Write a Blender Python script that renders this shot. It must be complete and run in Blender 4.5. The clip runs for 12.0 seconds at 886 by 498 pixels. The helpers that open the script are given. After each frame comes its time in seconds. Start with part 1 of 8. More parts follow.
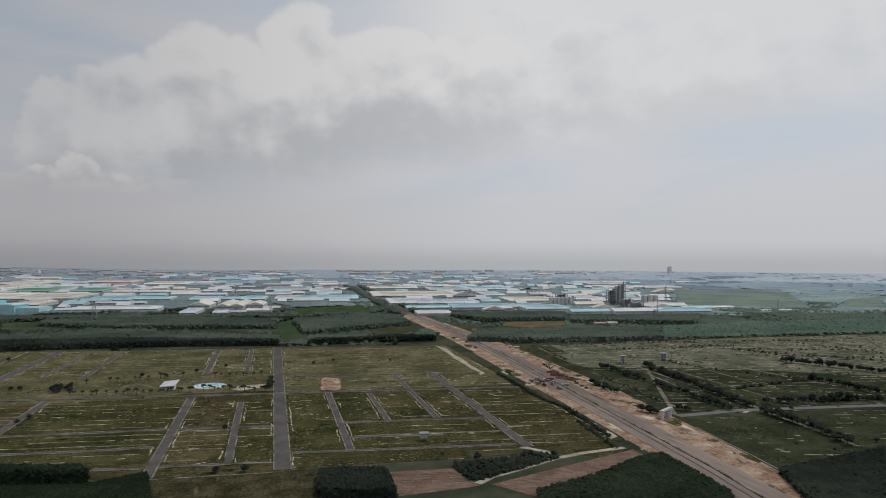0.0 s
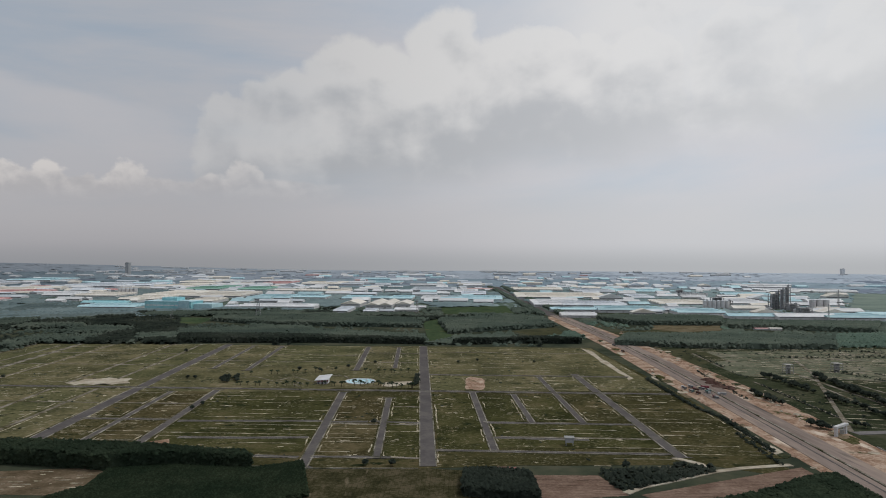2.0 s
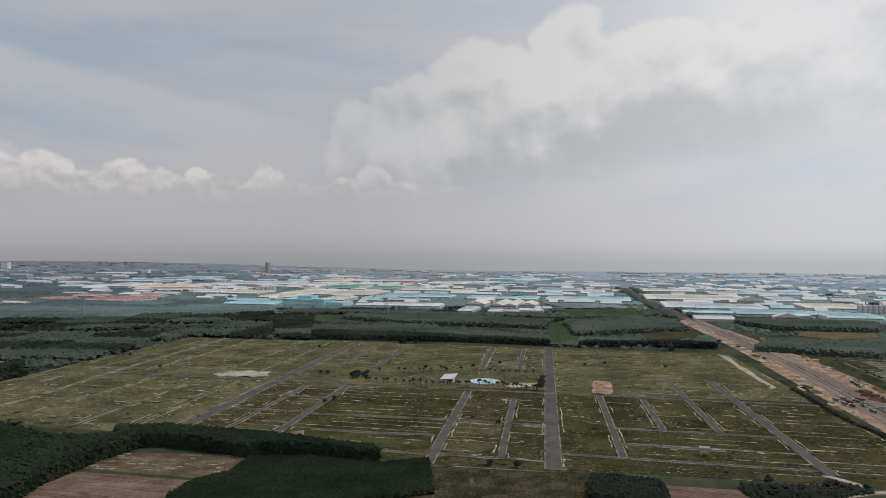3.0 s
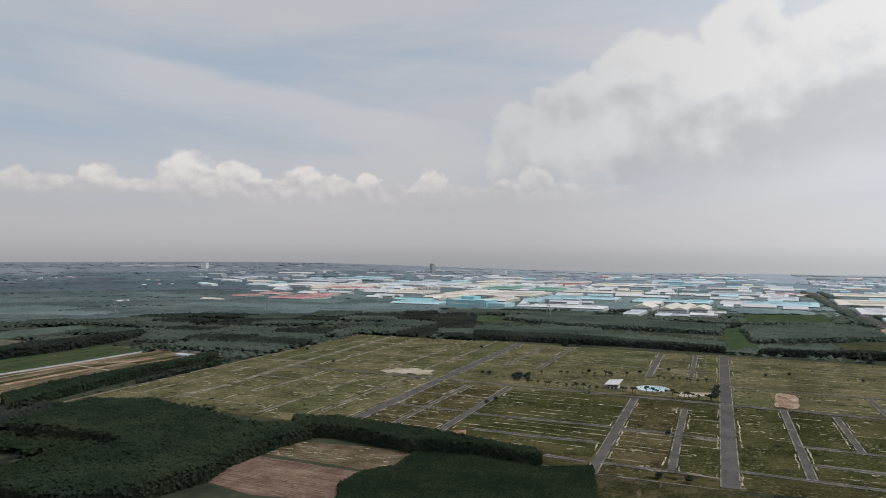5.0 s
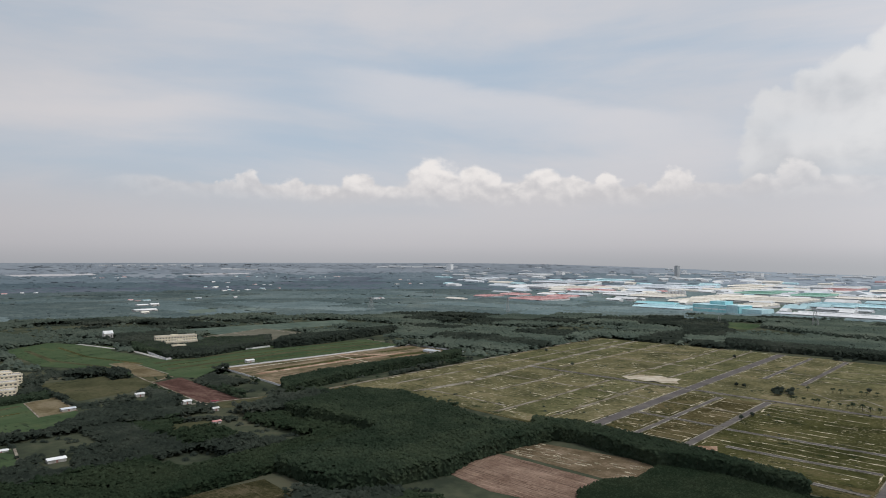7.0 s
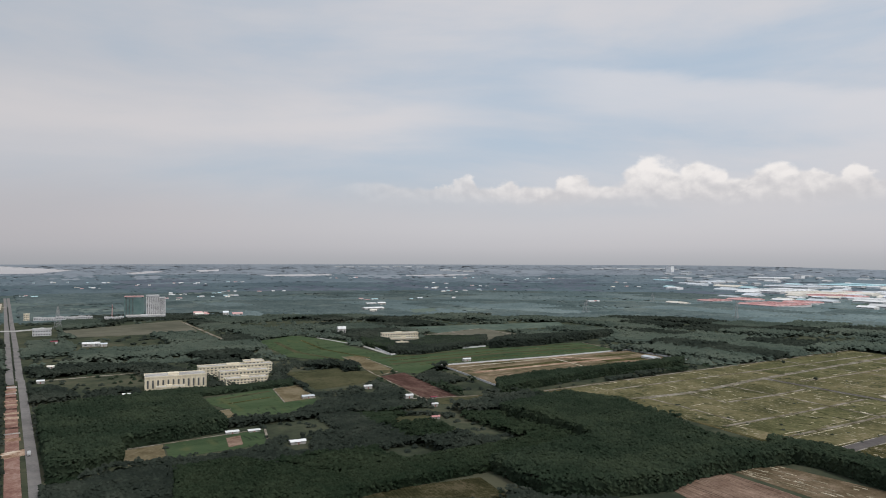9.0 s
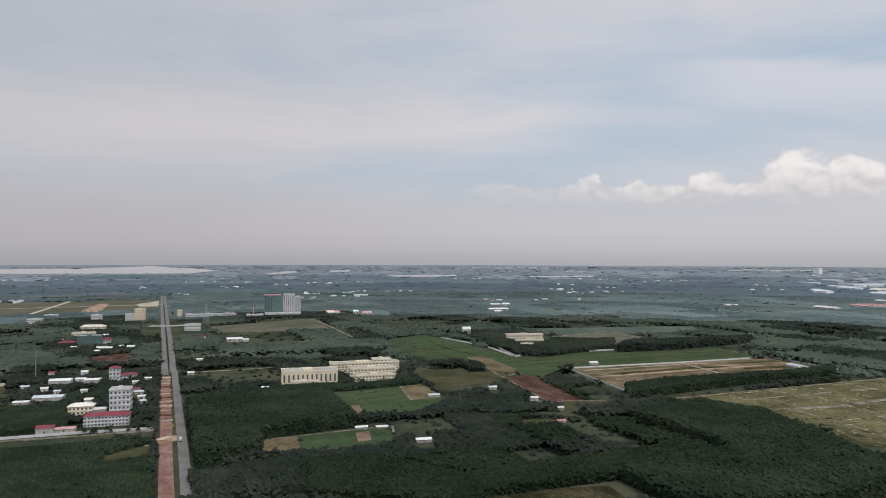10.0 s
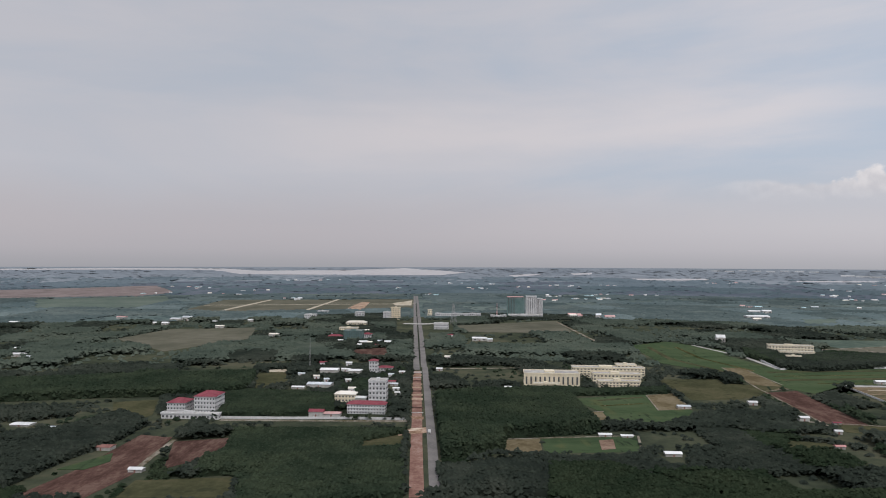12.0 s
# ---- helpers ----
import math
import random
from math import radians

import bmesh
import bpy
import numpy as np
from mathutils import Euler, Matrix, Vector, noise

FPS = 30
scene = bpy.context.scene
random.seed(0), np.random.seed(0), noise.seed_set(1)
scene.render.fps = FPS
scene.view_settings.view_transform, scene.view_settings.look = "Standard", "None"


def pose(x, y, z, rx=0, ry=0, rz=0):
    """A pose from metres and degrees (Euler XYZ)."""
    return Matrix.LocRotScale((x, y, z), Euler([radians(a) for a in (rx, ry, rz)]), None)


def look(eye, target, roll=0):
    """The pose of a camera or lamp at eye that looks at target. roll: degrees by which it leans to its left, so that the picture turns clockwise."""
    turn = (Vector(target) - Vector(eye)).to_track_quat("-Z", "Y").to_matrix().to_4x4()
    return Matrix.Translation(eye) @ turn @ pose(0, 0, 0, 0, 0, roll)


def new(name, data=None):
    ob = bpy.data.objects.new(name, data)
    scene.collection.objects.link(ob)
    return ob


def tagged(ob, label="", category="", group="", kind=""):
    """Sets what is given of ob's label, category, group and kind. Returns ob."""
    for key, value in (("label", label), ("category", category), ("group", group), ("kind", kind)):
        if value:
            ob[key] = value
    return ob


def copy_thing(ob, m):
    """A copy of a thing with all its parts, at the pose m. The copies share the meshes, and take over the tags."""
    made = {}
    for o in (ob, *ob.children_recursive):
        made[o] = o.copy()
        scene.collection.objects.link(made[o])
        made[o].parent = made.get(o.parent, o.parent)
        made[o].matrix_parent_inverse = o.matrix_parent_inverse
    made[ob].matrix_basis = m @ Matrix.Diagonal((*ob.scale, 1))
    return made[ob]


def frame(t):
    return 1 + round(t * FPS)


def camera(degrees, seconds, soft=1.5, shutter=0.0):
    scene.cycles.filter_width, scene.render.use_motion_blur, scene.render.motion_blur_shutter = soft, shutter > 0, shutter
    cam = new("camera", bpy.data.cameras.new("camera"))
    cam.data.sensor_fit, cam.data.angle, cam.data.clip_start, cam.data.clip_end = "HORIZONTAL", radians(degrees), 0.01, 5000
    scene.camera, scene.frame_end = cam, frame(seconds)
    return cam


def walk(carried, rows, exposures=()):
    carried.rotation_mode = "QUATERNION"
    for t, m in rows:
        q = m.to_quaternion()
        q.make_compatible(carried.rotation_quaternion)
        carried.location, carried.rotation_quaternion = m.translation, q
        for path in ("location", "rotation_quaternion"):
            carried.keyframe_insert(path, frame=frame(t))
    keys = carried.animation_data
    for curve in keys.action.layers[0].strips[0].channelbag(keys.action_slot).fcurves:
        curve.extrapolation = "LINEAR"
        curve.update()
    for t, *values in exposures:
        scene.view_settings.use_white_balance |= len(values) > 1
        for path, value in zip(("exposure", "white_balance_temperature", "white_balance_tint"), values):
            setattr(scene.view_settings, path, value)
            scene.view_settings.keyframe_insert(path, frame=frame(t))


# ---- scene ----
cam = camera(65.04, 12.0, 1.0)
PATH = [
    (0, 0, 0, 140, 90.426, -0.154, -13.76),
    (0.5, 0.27, 0.85, 139.72, 90.438, -0.151, -8.191),
    (1, 0.48, 1.78, 139.5, 90.45, -0.063, -5.445),
    (1.5, 0.64, 2.79, 139.31, 90.472, -0.13, -4.009),
    (2, 0.74, 3.86, 139.17, 90.495, -0.122, -1.94),
    (2.5, 0.78, 4.99, 139.05, 90.498, -0.118, 3.051),
    (2.7, 0.77, 5.46, 139.02, 90.504, -0.116, 5.324),
    (4.5, 0.12, 9.89, 138.84, 90.571, -0.119, 18.151),
    (5, -0.28, 11.15, 138.82, 90.597, -0.121, 21.57),
    (5.5, -0.77, 12.41, 138.8, 90.62, -0.126, 26.192),
    (6, -1.38, 13.66, 138.79, 90.64, -0.137, 30.88),
    (6.5, -2.1, 14.88, 138.76, 90.659, -0.061, 35.823),
    (7, -2.94, 16.07, 138.73, 90.697, -0.136, 41.068),
    (7.2, -3.31, 16.54, 138.71, 90.738, -0.128, 42.778),
    (8.8, -7.07, 19.93, 138.44, 90.804, -0.123, 56.723),
    (9, -7.64, 20.3, 138.39, 90.82, -0.124, 58.582),
    (9.5, -9.18, 21.17, 138.22, 90.844, -0.128, 63.842),
    (10, -10.88, 21.95, 138.02, 90.882, -0.137, 68.806),
    (10.5, -12.74, 22.63, 137.77, 90.93, -0.068, 73.653),
    (11, -14.77, 23.19, 137.47, 90.982, -0.163, 78.565),
    (11.5, -16.98, 23.62, 137.12, 91.023, -0.083, 83.839),
    (12, -19.36, 23.93, 136.71, 91.068, -0.195, 88.535),
]
walk(cam, [(t, pose(*p)) for t, *p in PATH], [(0, -0.56, 6350, 10), (2.5, -0.45, 6350, 10), (5.5, -0.17, 6350, 10), (7, -0.02, 6350, 10), (9, 0.04, 6350, 10), (12.0, 0.0, 6350, 13)])

# ---- sky, sun ----
world = bpy.data.worlds.new("World")
scene.world = world
world.use_nodes = True
SUN_EL, SUN_AZ = 55, 72     # degrees above the horizon; clockwise from +y


def build_sky():
    nt = world.node_tree
    nt.nodes.clear()
    nd, ln = nt.nodes.new, nt.links.new
    out, bg = nd("ShaderNodeOutputWorld"), nd("ShaderNodeBackground")

    def val(op, a, b=None, c=None, clamp=False):
        n = nd("ShaderNodeMath")
        n.operation, n.use_clamp = op, clamp
        for s, v in zip(n.inputs, (a, b, c)):
            if isinstance(v, (int, float)):
                s.default_value = v
            elif v is not None:
                ln(v, s)
        return n.outputs[0]

    def step(v, a, b, c=0.0, d=1.0):
        n = nd("ShaderNodeMapRange")
        n.interpolation_type = "SMOOTHSTEP"
        ln(v, n.inputs[0])
        for s, x in zip(n.inputs[1:5], (a, b, c, d)):
            s.default_value = x
        return n.outputs[0]

    def mix(f, a, b):
        n = nd("ShaderNodeMix")
        n.data_type = "RGBA"
        for s, v in ((n.inputs[0], f), (n.inputs[6], a), (n.inputs[7], b)):
            if isinstance(v, tuple):
                s.default_value = (*v, 1)
            elif isinstance(v, (int, float)):
                s.default_value = v
            else:
                ln(v, s)
        return n.outputs[2]

    tex = nd("ShaderNodeTexCoord")
    sep = nd("ShaderNodeSeparateXYZ")
    ln(tex.outputs["Generated"], sep.inputs[0])
    x, y, z = sep.outputs
    # bearing to the left of +y and height over the horizon, both in degrees
    az = val("MULTIPLY", val("ARCTAN2", val("MULTIPLY", x, -1), y), 57.2958)
    el = val("MULTIPLY", val("ARCSINE", z), 57.2958)

    def field(sx, sy, detail, rough=0.55, seed=0.0, warp=0.0, shift=(0.0, 0.0)):
        co = nd("ShaderNodeCombineXYZ")
        ln(val("MULTIPLY", val("ADD", az, shift[0]), sx), co.inputs[0])
        ln(val("MULTIPLY", val("ADD", el, shift[1]), sy), co.inputs[1])
        co.inputs[2].default_value = seed
        n = nd("ShaderNodeTexNoise")
        n.inputs["Scale"].default_value = 1
        n.inputs["Detail"].default_value = detail
        n.inputs["Roughness"].default_value = rough
        n.inputs["Distortion"].default_value = warp
        ln(co.outputs[0], n.inputs["Vector"])
        return n.outputs["Fac"]

    sky = nd("ShaderNodeTexSky")
    sky.sky_type, sky.sun_disc = "NISHITA", False
    sky.sun_elevation, sky.sun_rotation = radians(SUN_EL), radians(SUN_AZ)
    sky.air_density, sky.dust_density = 1.0, 3.0
    sk = nd("ShaderNodeVectorMath")
    sk.operation = "SCALE"
    ln(sky.outputs[0], sk.inputs[0])
    sk.inputs["Scale"].default_value = 0.08

    def union(rows, co, soft):
        """Round heads of cloud on bodies that go down below them: above 0 within."""
        m = None
        cut = nd("ShaderNodeSeparateXYZ")
        ln(co, cut.inputs[0])
        for a, e, r in rows:
            j = nd("ShaderNodeCombineXYZ")
            ln(cut.outputs[0], j.inputs[0])
            ln(val("MAXIMUM", cut.outputs[1], e), j.inputs[1])
            n = nd("ShaderNodeVectorMath")
            n.operation = "DISTANCE"
            ln(j.outputs[0], n.inputs[0])
            n.inputs[1].default_value = (a, e, 0)
            d = val("MULTIPLY_ADD", n.outputs["Value"], -1 / r, 1.0)
            m = d if m is None else val("SMOOTH_MAX", m, d, soft)
        return m

    def stirred(seed, fa, fe, amount):
        co = nd("ShaderNodeCombineXYZ")
        ln(val("ADD", az, val("MULTIPLY", val("SUBTRACT", field(fa, fe, 6, 0.55, seed), 0.5), amount)), co.inputs[0])
        ln(val("ADD", el, val("MULTIPLY", val("SUBTRACT", field(fa, fe, 6, 0.55, seed + 7), 0.5), amount)), co.inputs[1])
        return co.outputs[0]

    # clear gaps, veils of high cloud
    west = step(az, 50, 105)
    clear = mix(0.75, sk.outputs[0], (0.53, 0.62, 0.715))
    clear = mix(val("MULTIPLY", west, 0.6), clear, (0.545, 0.565, 0.60))
    veil = step(field(0.026, 0.11, 7, 0.56, 3.0, 0.5), 0.30, 0.64)
    col = mix(val("MULTIPLY", veil, val("SUBTRACT", 0.92, val("MULTIPLY", west, 0.34))), clear, mix(west, (0.63, 0.617, 0.632), (0.635, 0.612, 0.622)))
    streak = step(field(0.04, 0.30, 5, 0.55, 21.0, 0.3), 0.46, 0.78)
    col = mix(val("MULTIPLY", streak, 0.22), col, (0.69, 0.662, 0.664))
    ragged = val("MULTIPLY", val("SUBTRACT", field(0.07, 0.30, 6, 0.6, 44.0, 0.2), 0.5), 5)
    # a long pale sheet to the west and a wedge of one beside the bank
    off = val("DIVIDE", val("ADD", val("SUBTRACT", el, val("MULTIPLY_ADD", az, -0.035, 13.4)), ragged), 2.3)
    sheet = val("POWER", 2.718, val("MULTIPLY", val("MULTIPLY", off, off), -1.0))
    sheet = val("MULTIPLY", sheet, val("MULTIPLY", step(az, 52, 64), step(az, 116, 92)))
    col = mix(val("MULTIPLY", sheet, 0.75), col, (0.705, 0.67, 0.668))
    edge = val("ADD", val("SUBTRACT", val("MULTIPLY_ADD", az, 0.155, 8.4), el), val("MULTIPLY", ragged, 0.5))
    wedge = val("MULTIPLY", val("MULTIPLY", step(edge, 0.0, 1.1), step(edge, 5.5, 1.5)), val("MULTIPLY", step(az, 54, 44), step(az, 14, 26)))
    col = mix(val("MULTIPLY", wedge, 0.65), col, (0.675, 0.66, 0.675))

    # one heavy cloud bank, bright heads above and blue-grey below
    rough = field(0.085, 0.12, 6, 0.52, 9.0, 0.2)
    soft = field(0.05, 0.10, 4, 0.5, 15.0, 0.2)
    bump = val("SUBTRACT", rough, 0.5)
    puff = field(0.16, 0.20, 6, 0.5, 61.0, 0.15)
    puff_up = field(0.16, 0.20, 6, 0.5, 61.0, 0.15, (-0.8, 1.5))
    relief = val("SUBTRACT", puff, puff_up)
    BANK = ((15.6, 10.0, 2.2), (12.5, 11.2, 2.5), (10.0, 12.2, 3.0), (6.2, 14.2, 3.3), (2.6, 13.6, 3.4), (-2.3, 16.2, 3.7), (-6.2, 14.0, 4.0), (-9.8, 15.2, 3.8), (-14, 13.6, 4.2), (-18, 14.6, 4.0), (-25.5, 15.0, 4.6), (-34, 14, 5.5))
    bulk = union(BANK, stirred(51.0, 0.24, 0.27, 4.0), 0.10)
    open_side = val("MULTIPLY", step(val("ADD", az, val("MULTIPLY", bump, 14)), 0, -18), step(az, -120, -80))
    base = val("MULTIPLY_ADD", az, -0.10, 8.6)
    over = val("SUBTRACT", val("ADD", el, val("MULTIPLY", bump, 5.0)), base)
    bank_m = val("MULTIPLY", val("MAXIMUM", step(bulk, -0.02, 0.24), val("MULTIPLY", open_side, 0.9)), step(over, -4.5, 0.0))
    # light on the heads: high and outer parts, the sides turned up
    lit = val("ADD", val("MULTIPLY", over, 0.42), val("ADD", val("MULTIPLY", relief, 9), val("MULTIPLY", val("SUBTRACT", soft, 0.5), 7)))
    lit = val("ADD", lit, val("MULTIPLY", step(bulk, 0.9, 0.1), 0.9))
    bank_c = mix(step(lit, -0.9, 3.3), (0.50, 0.508, 0.52), (0.745, 0.73, 0.712))
    bank_c = mix(val("MULTIPLY", step(az, -8, -34), 0.6), bank_c, (0.685, 0.682, 0.675))
    col = mix(val("MULTIPLY", bank_m, step(az, 18, 2, 0.6, 0.92)), col, bank_c)

    # low row of cumulus heads
    ROW = ((65.5, 5.0, 0.9), (58.8, 5.2, 1.0), (56.8, 5.4, 1.5), (53.6, 5.0, 1.6), (50.8, 4.9, 1.0), (48.0, 5.2, 1.9), (45.4, 4.6, 1.2), (42.0, 5.7, 2.6), (38.2, 5.6, 2.2), (35.6, 4.8, 1.2),
           (33.0, 5.4, 2.1), (30.4, 5.3, 1.4), (27.6, 5.2, 1.7), (25.2, 4.7, 1.2), (22.4, 5.5, 1.7), (19.4, 4.8, 1.2), (16.4, 5.2, 1.5), (14.0, 5.6, 1.7), (11.6, 4.9, 1.1))
    heads = union(ROW, stirred(71.0, 0.42, 0.6, 2.4), 0.2)
    fill = val("DIVIDE", val("SUBTRACT", val("ADD", 5.95, val("MULTIPLY", val("SUBTRACT", field(0.11, 0.05, 5, 0.5, 91.0), 0.5), 4.0)), el), 1.4)
    heads = val("SMOOTH_MAX", heads, fill, 0.15)
    curl = field(0.5, 0.6, 5, 0.5, 81.0, 0.2)
    curl_up = field(0.5, 0.6, 5, 0.5, 81.0, 0.2, (-0.25, 0.5))
    row = val("MULTIPLY", val("MULTIPLY", step(heads, 0.0, 0.26), val("MULTIPLY", step(az, 70, 62), step(az, 4, 11))), step(val("ADD", el, val("MULTIPLY", bump, 2)), 3.6, 5.5))
    glow = val("ADD", val("MULTIPLY", val("SUBTRACT", el, 4.2), 0.30), val("MULTIPLY", val("SUBTRACT", curl, curl_up), 2.2))
    row_c = mix(step(glow, -0.1, 0.95), (0.585, 0.567, 0.57), (0.88, 0.83, 0.79))
    far_row = val("MULTIPLY", step(az, 66, 50), step(az, 10, 27))
    col = mix(val("MULTIPLY", row, val("MULTIPLY_ADD", far_row, 0.48, 0.45)), col, row_c)

    # thick air near the horizon
    murk = step(val("ADD", el, val("MULTIPLY", bump, 2.0)), 7.5, 2.2)
    col = mix(val("MULTIPLY", murk, 0.85), col, mix(west, mix(step(az, 20, -30), (0.575, 0.553, 0.558), (0.60, 0.592, 0.59)), (0.535, 0.502, 0.51)))
    low = val("MULTIPLY", step(el, 3.0, -0.2), step(az, -22, 30, 0.1, 1.0))
    col = mix(val("MULTIPLY", low, 0.7), col, (0.455, 0.443, 0.458))
    rim = step(el, 1.2, -1.0)
    col = mix(val("MULTIPLY", rim, 0.75), col, mix(step(az, 30, -30), (0.36, 0.37, 0.385), (0.40, 0.41, 0.415)))
    # brighter towards the sun
    ln(col, bg.inputs["Color"])
    ln(val("ADD", val("MULTIPLY", step(az, 45, 100), -0.13), val("MULTIPLY_ADD", step(az, 22, -24), 0.40, 1.0)), bg.inputs["Strength"])
    ln(bg.outputs[0], out.inputs[0])


build_sky()
sun = new("sun", bpy.data.lights.new("sun", "SUN"))
sun.data.energy, sun.data.angle, sun.data.color = 1.5, radians(10), (1.0, 0.95, 0.87)
sun.matrix_world = look((0, 0, 600), (-math.sin(radians(SUN_AZ)) * math.cos(radians(SUN_EL)), -math.cos(radians(SUN_AZ)) * math.cos(radians(SUN_EL)), 600 - math.sin(radians(SUN_EL))))
scene.view_settings.exposure = 0.0

# ---- materials ----


def material(name, colours, scale=0.1, rough=0.9, bump=0.0, stretch=(1, 1, 1), fine=6.0, island=0.0, piece=0.0, metal=0.0, spread=(0.35, 0.65), flecks=(), east_haze=1.0, thin=0.0):
    """Two scales of noise between the given colours, in metres of the world."""
    m = bpy.data.materials.new(name)
    m.use_nodes = True
    nt = m.node_tree
    nd, ln = nt.nodes.new, nt.links.new
    b = nt.nodes["Principled BSDF"]
    b.inputs["Roughness"].default_value, b.inputs["Metallic"].default_value = rough, metal
    b.inputs["Specular IOR Level"].default_value = 0.0 if rough > 0.65 else 0.25
    geo = nd("ShaderNodeNewGeometry")
    mp = nd("ShaderNodeMapping")
    mp.inputs["Scale"].default_value = stretch
    ln(geo.outputs["Position"], mp.inputs["Vector"])

    def noise_at(s, detail):
        n = nd("ShaderNodeTexNoise")
        n.inputs["Scale"].default_value, n.inputs["Detail"].default_value = s, detail
        n.inputs["Roughness"].default_value = 0.6
        ln(mp.outputs[0], n.inputs["Vector"])
        return n.outputs["Fac"]

    big, small = noise_at(scale, 5), noise_at(scale * fine, 4)
    add = nd("ShaderNodeMath")
    add.operation = "MULTIPLY_ADD"
    ln(small, add.inputs[0])
    add.inputs[1].default_value = 0.5
    ln(big, add.inputs[2])
    v = add.outputs[0]
    ramp = nd("ShaderNodeValToRGB")
    e = ramp.color_ramp.elements
    while len(e) < len(colours):
        e.new(0.5)
    for k, c in enumerate(colours):
        e[k].position = spread[0] + 0.25 + (spread[1] - spread[0]) * k / max(1, len(colours) - 1)
        e[k].color = (*c, 1)
    ln(v, ramp.inputs[0])
    col = ramp.outputs[0]
    for fc, fs, fstretch, cut, patch in flecks:
        m2 = nd("ShaderNodeMapping")
        m2.inputs["Scale"].default_value = fstretch
        ln(geo.outputs["Position"], m2.inputs["Vector"])
        masks = []
        for sc_, det, lo, hi in ((fs, 3, cut, cut + 0.10), (patch, 2, 0.40, 0.62)):
            n = nd("ShaderNodeTexNoise")
            n.inputs["Scale"].default_value, n.inputs["Detail"].default_value = sc_, det
            ln(m2.outputs[0] if sc_ == fs else geo.outputs["Position"], n.inputs["Vector"])
            r = nd("ShaderNodeMapRange")
            ln(n.outputs["Fac"], r.inputs[0])
            r.inputs[1].default_value, r.inputs[2].default_value = lo, hi
            masks.append(r.outputs[0])
        mul = nd("ShaderNodeMath")
        mul.operation = "MULTIPLY"
        ln(masks[0], mul.inputs[0])
        ln(masks[1], mul.inputs[1])
        mx = nd("ShaderNodeMix")
        mx.data_type = "RGBA"
        ln(mul.outputs[0], mx.inputs[0])
        ln(col, mx.inputs[6])
        mx.inputs[7].default_value = (*fc, 1)
        col = mx.outputs[2]
    for amount, outlet in ((island, geo.outputs["Random Per Island"]), (piece, None)):
        if amount:
            if outlet is None:
                outlet = nd("ShaderNodeObjectInfo").outputs["Random"]
            mr = nd("ShaderNodeMapRange")
            ln(outlet, mr.inputs[0])
            mr.inputs[3].default_value, mr.inputs[4].default_value = 1 - amount, 1 + amount
            sc = nd("ShaderNodeVectorMath")
            sc.operation = "SCALE"
            ln(col, sc.inputs[0])
            ln(mr.outputs[0], sc.inputs["Scale"])
            col = sc.outputs[0]
    if east_haze != 1.0:          # haze put into the colour: paler towards the east
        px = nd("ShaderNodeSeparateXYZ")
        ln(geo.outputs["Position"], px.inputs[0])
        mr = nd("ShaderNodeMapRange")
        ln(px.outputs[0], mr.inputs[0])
        for q, v in zip(mr.inputs[1:5], (-2600, 2000, 1.0, east_haze)):
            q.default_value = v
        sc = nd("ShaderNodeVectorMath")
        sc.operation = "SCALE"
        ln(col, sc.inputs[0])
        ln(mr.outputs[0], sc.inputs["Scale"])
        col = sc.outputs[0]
    ln(col, b.inputs["Base Color"])
    if bump:
        bp = nd("ShaderNodeBump")
        bp.inputs["Strength"].default_value, bp.inputs["Distance"].default_value = 0.6, bump
        ln(small, bp.inputs["Height"])
        ln(bp.outputs[0], b.inputs["Normal"])
    if thin:          # light comes through the leaves
        tl, ms = nd("ShaderNodeBsdfTranslucent"), nd("ShaderNodeMixShader")
        ln(col, tl.inputs["Color"])
        ms.inputs[0].default_value = thin
        ln(b.outputs[0], ms.inputs[1])
        ln(tl.outputs[0], ms.inputs[2])
        ln(ms.outputs[0], nt.nodes["Material Output"].inputs["Surface"])
    return m


M = {}
M["scrub"] = material("scrub_ground", [(0.03409, 0.04237, 0.03023), (0.05506, 0.06355, 0.04233), (0.0839, 0.08474, 0.05745)], 0.012, bump=0.5)
LOT_FLECKS = (((0.017, 0.024, 0.011), 0.11, (0.8, 1, 1), 0.55, 0.02), ((0.36, 0.32, 0.23), 0.45, (0.55, 1, 1), 0.615, 0.03), ((0.19, 0.165, 0.10), 0.5, (0.7, 1, 1), 0.57, 0.025))
M["lot_grass"] = material("lot_grass", [(0.03271, 0.03258, 0.0143), (0.05342, 0.0508, 0.02289), (0.07521, 0.06709, 0.03148), (0.1091, 0.08823, 0.04769)], 0.02, bump=0.4, fine=13, spread=(0.36, 0.68), flecks=LOT_FLECKS)
M["green_lot"] = material("green_lot_grass", [(0.03047, 0.03309, 0.01331), (0.05007, 0.05147, 0.02092), (0.06966, 0.06801, 0.02853), (0.09576, 0.08458, 0.04184)], 0.022, bump=0.4, fine=12, spread=(0.36, 0.68), flecks=LOT_FLECKS)
M["brown_lot"] = material("brown_lot_grass", [(0.04021, 0.03504, 0.01666), (0.06435, 0.05493, 0.0259), (0.08847, 0.07482, 0.03793), (0.1226, 0.1004, 0.0555)], 0.024, bump=0.4, fine=12, spread=(0.36, 0.68), flecks=LOT_FLECKS)
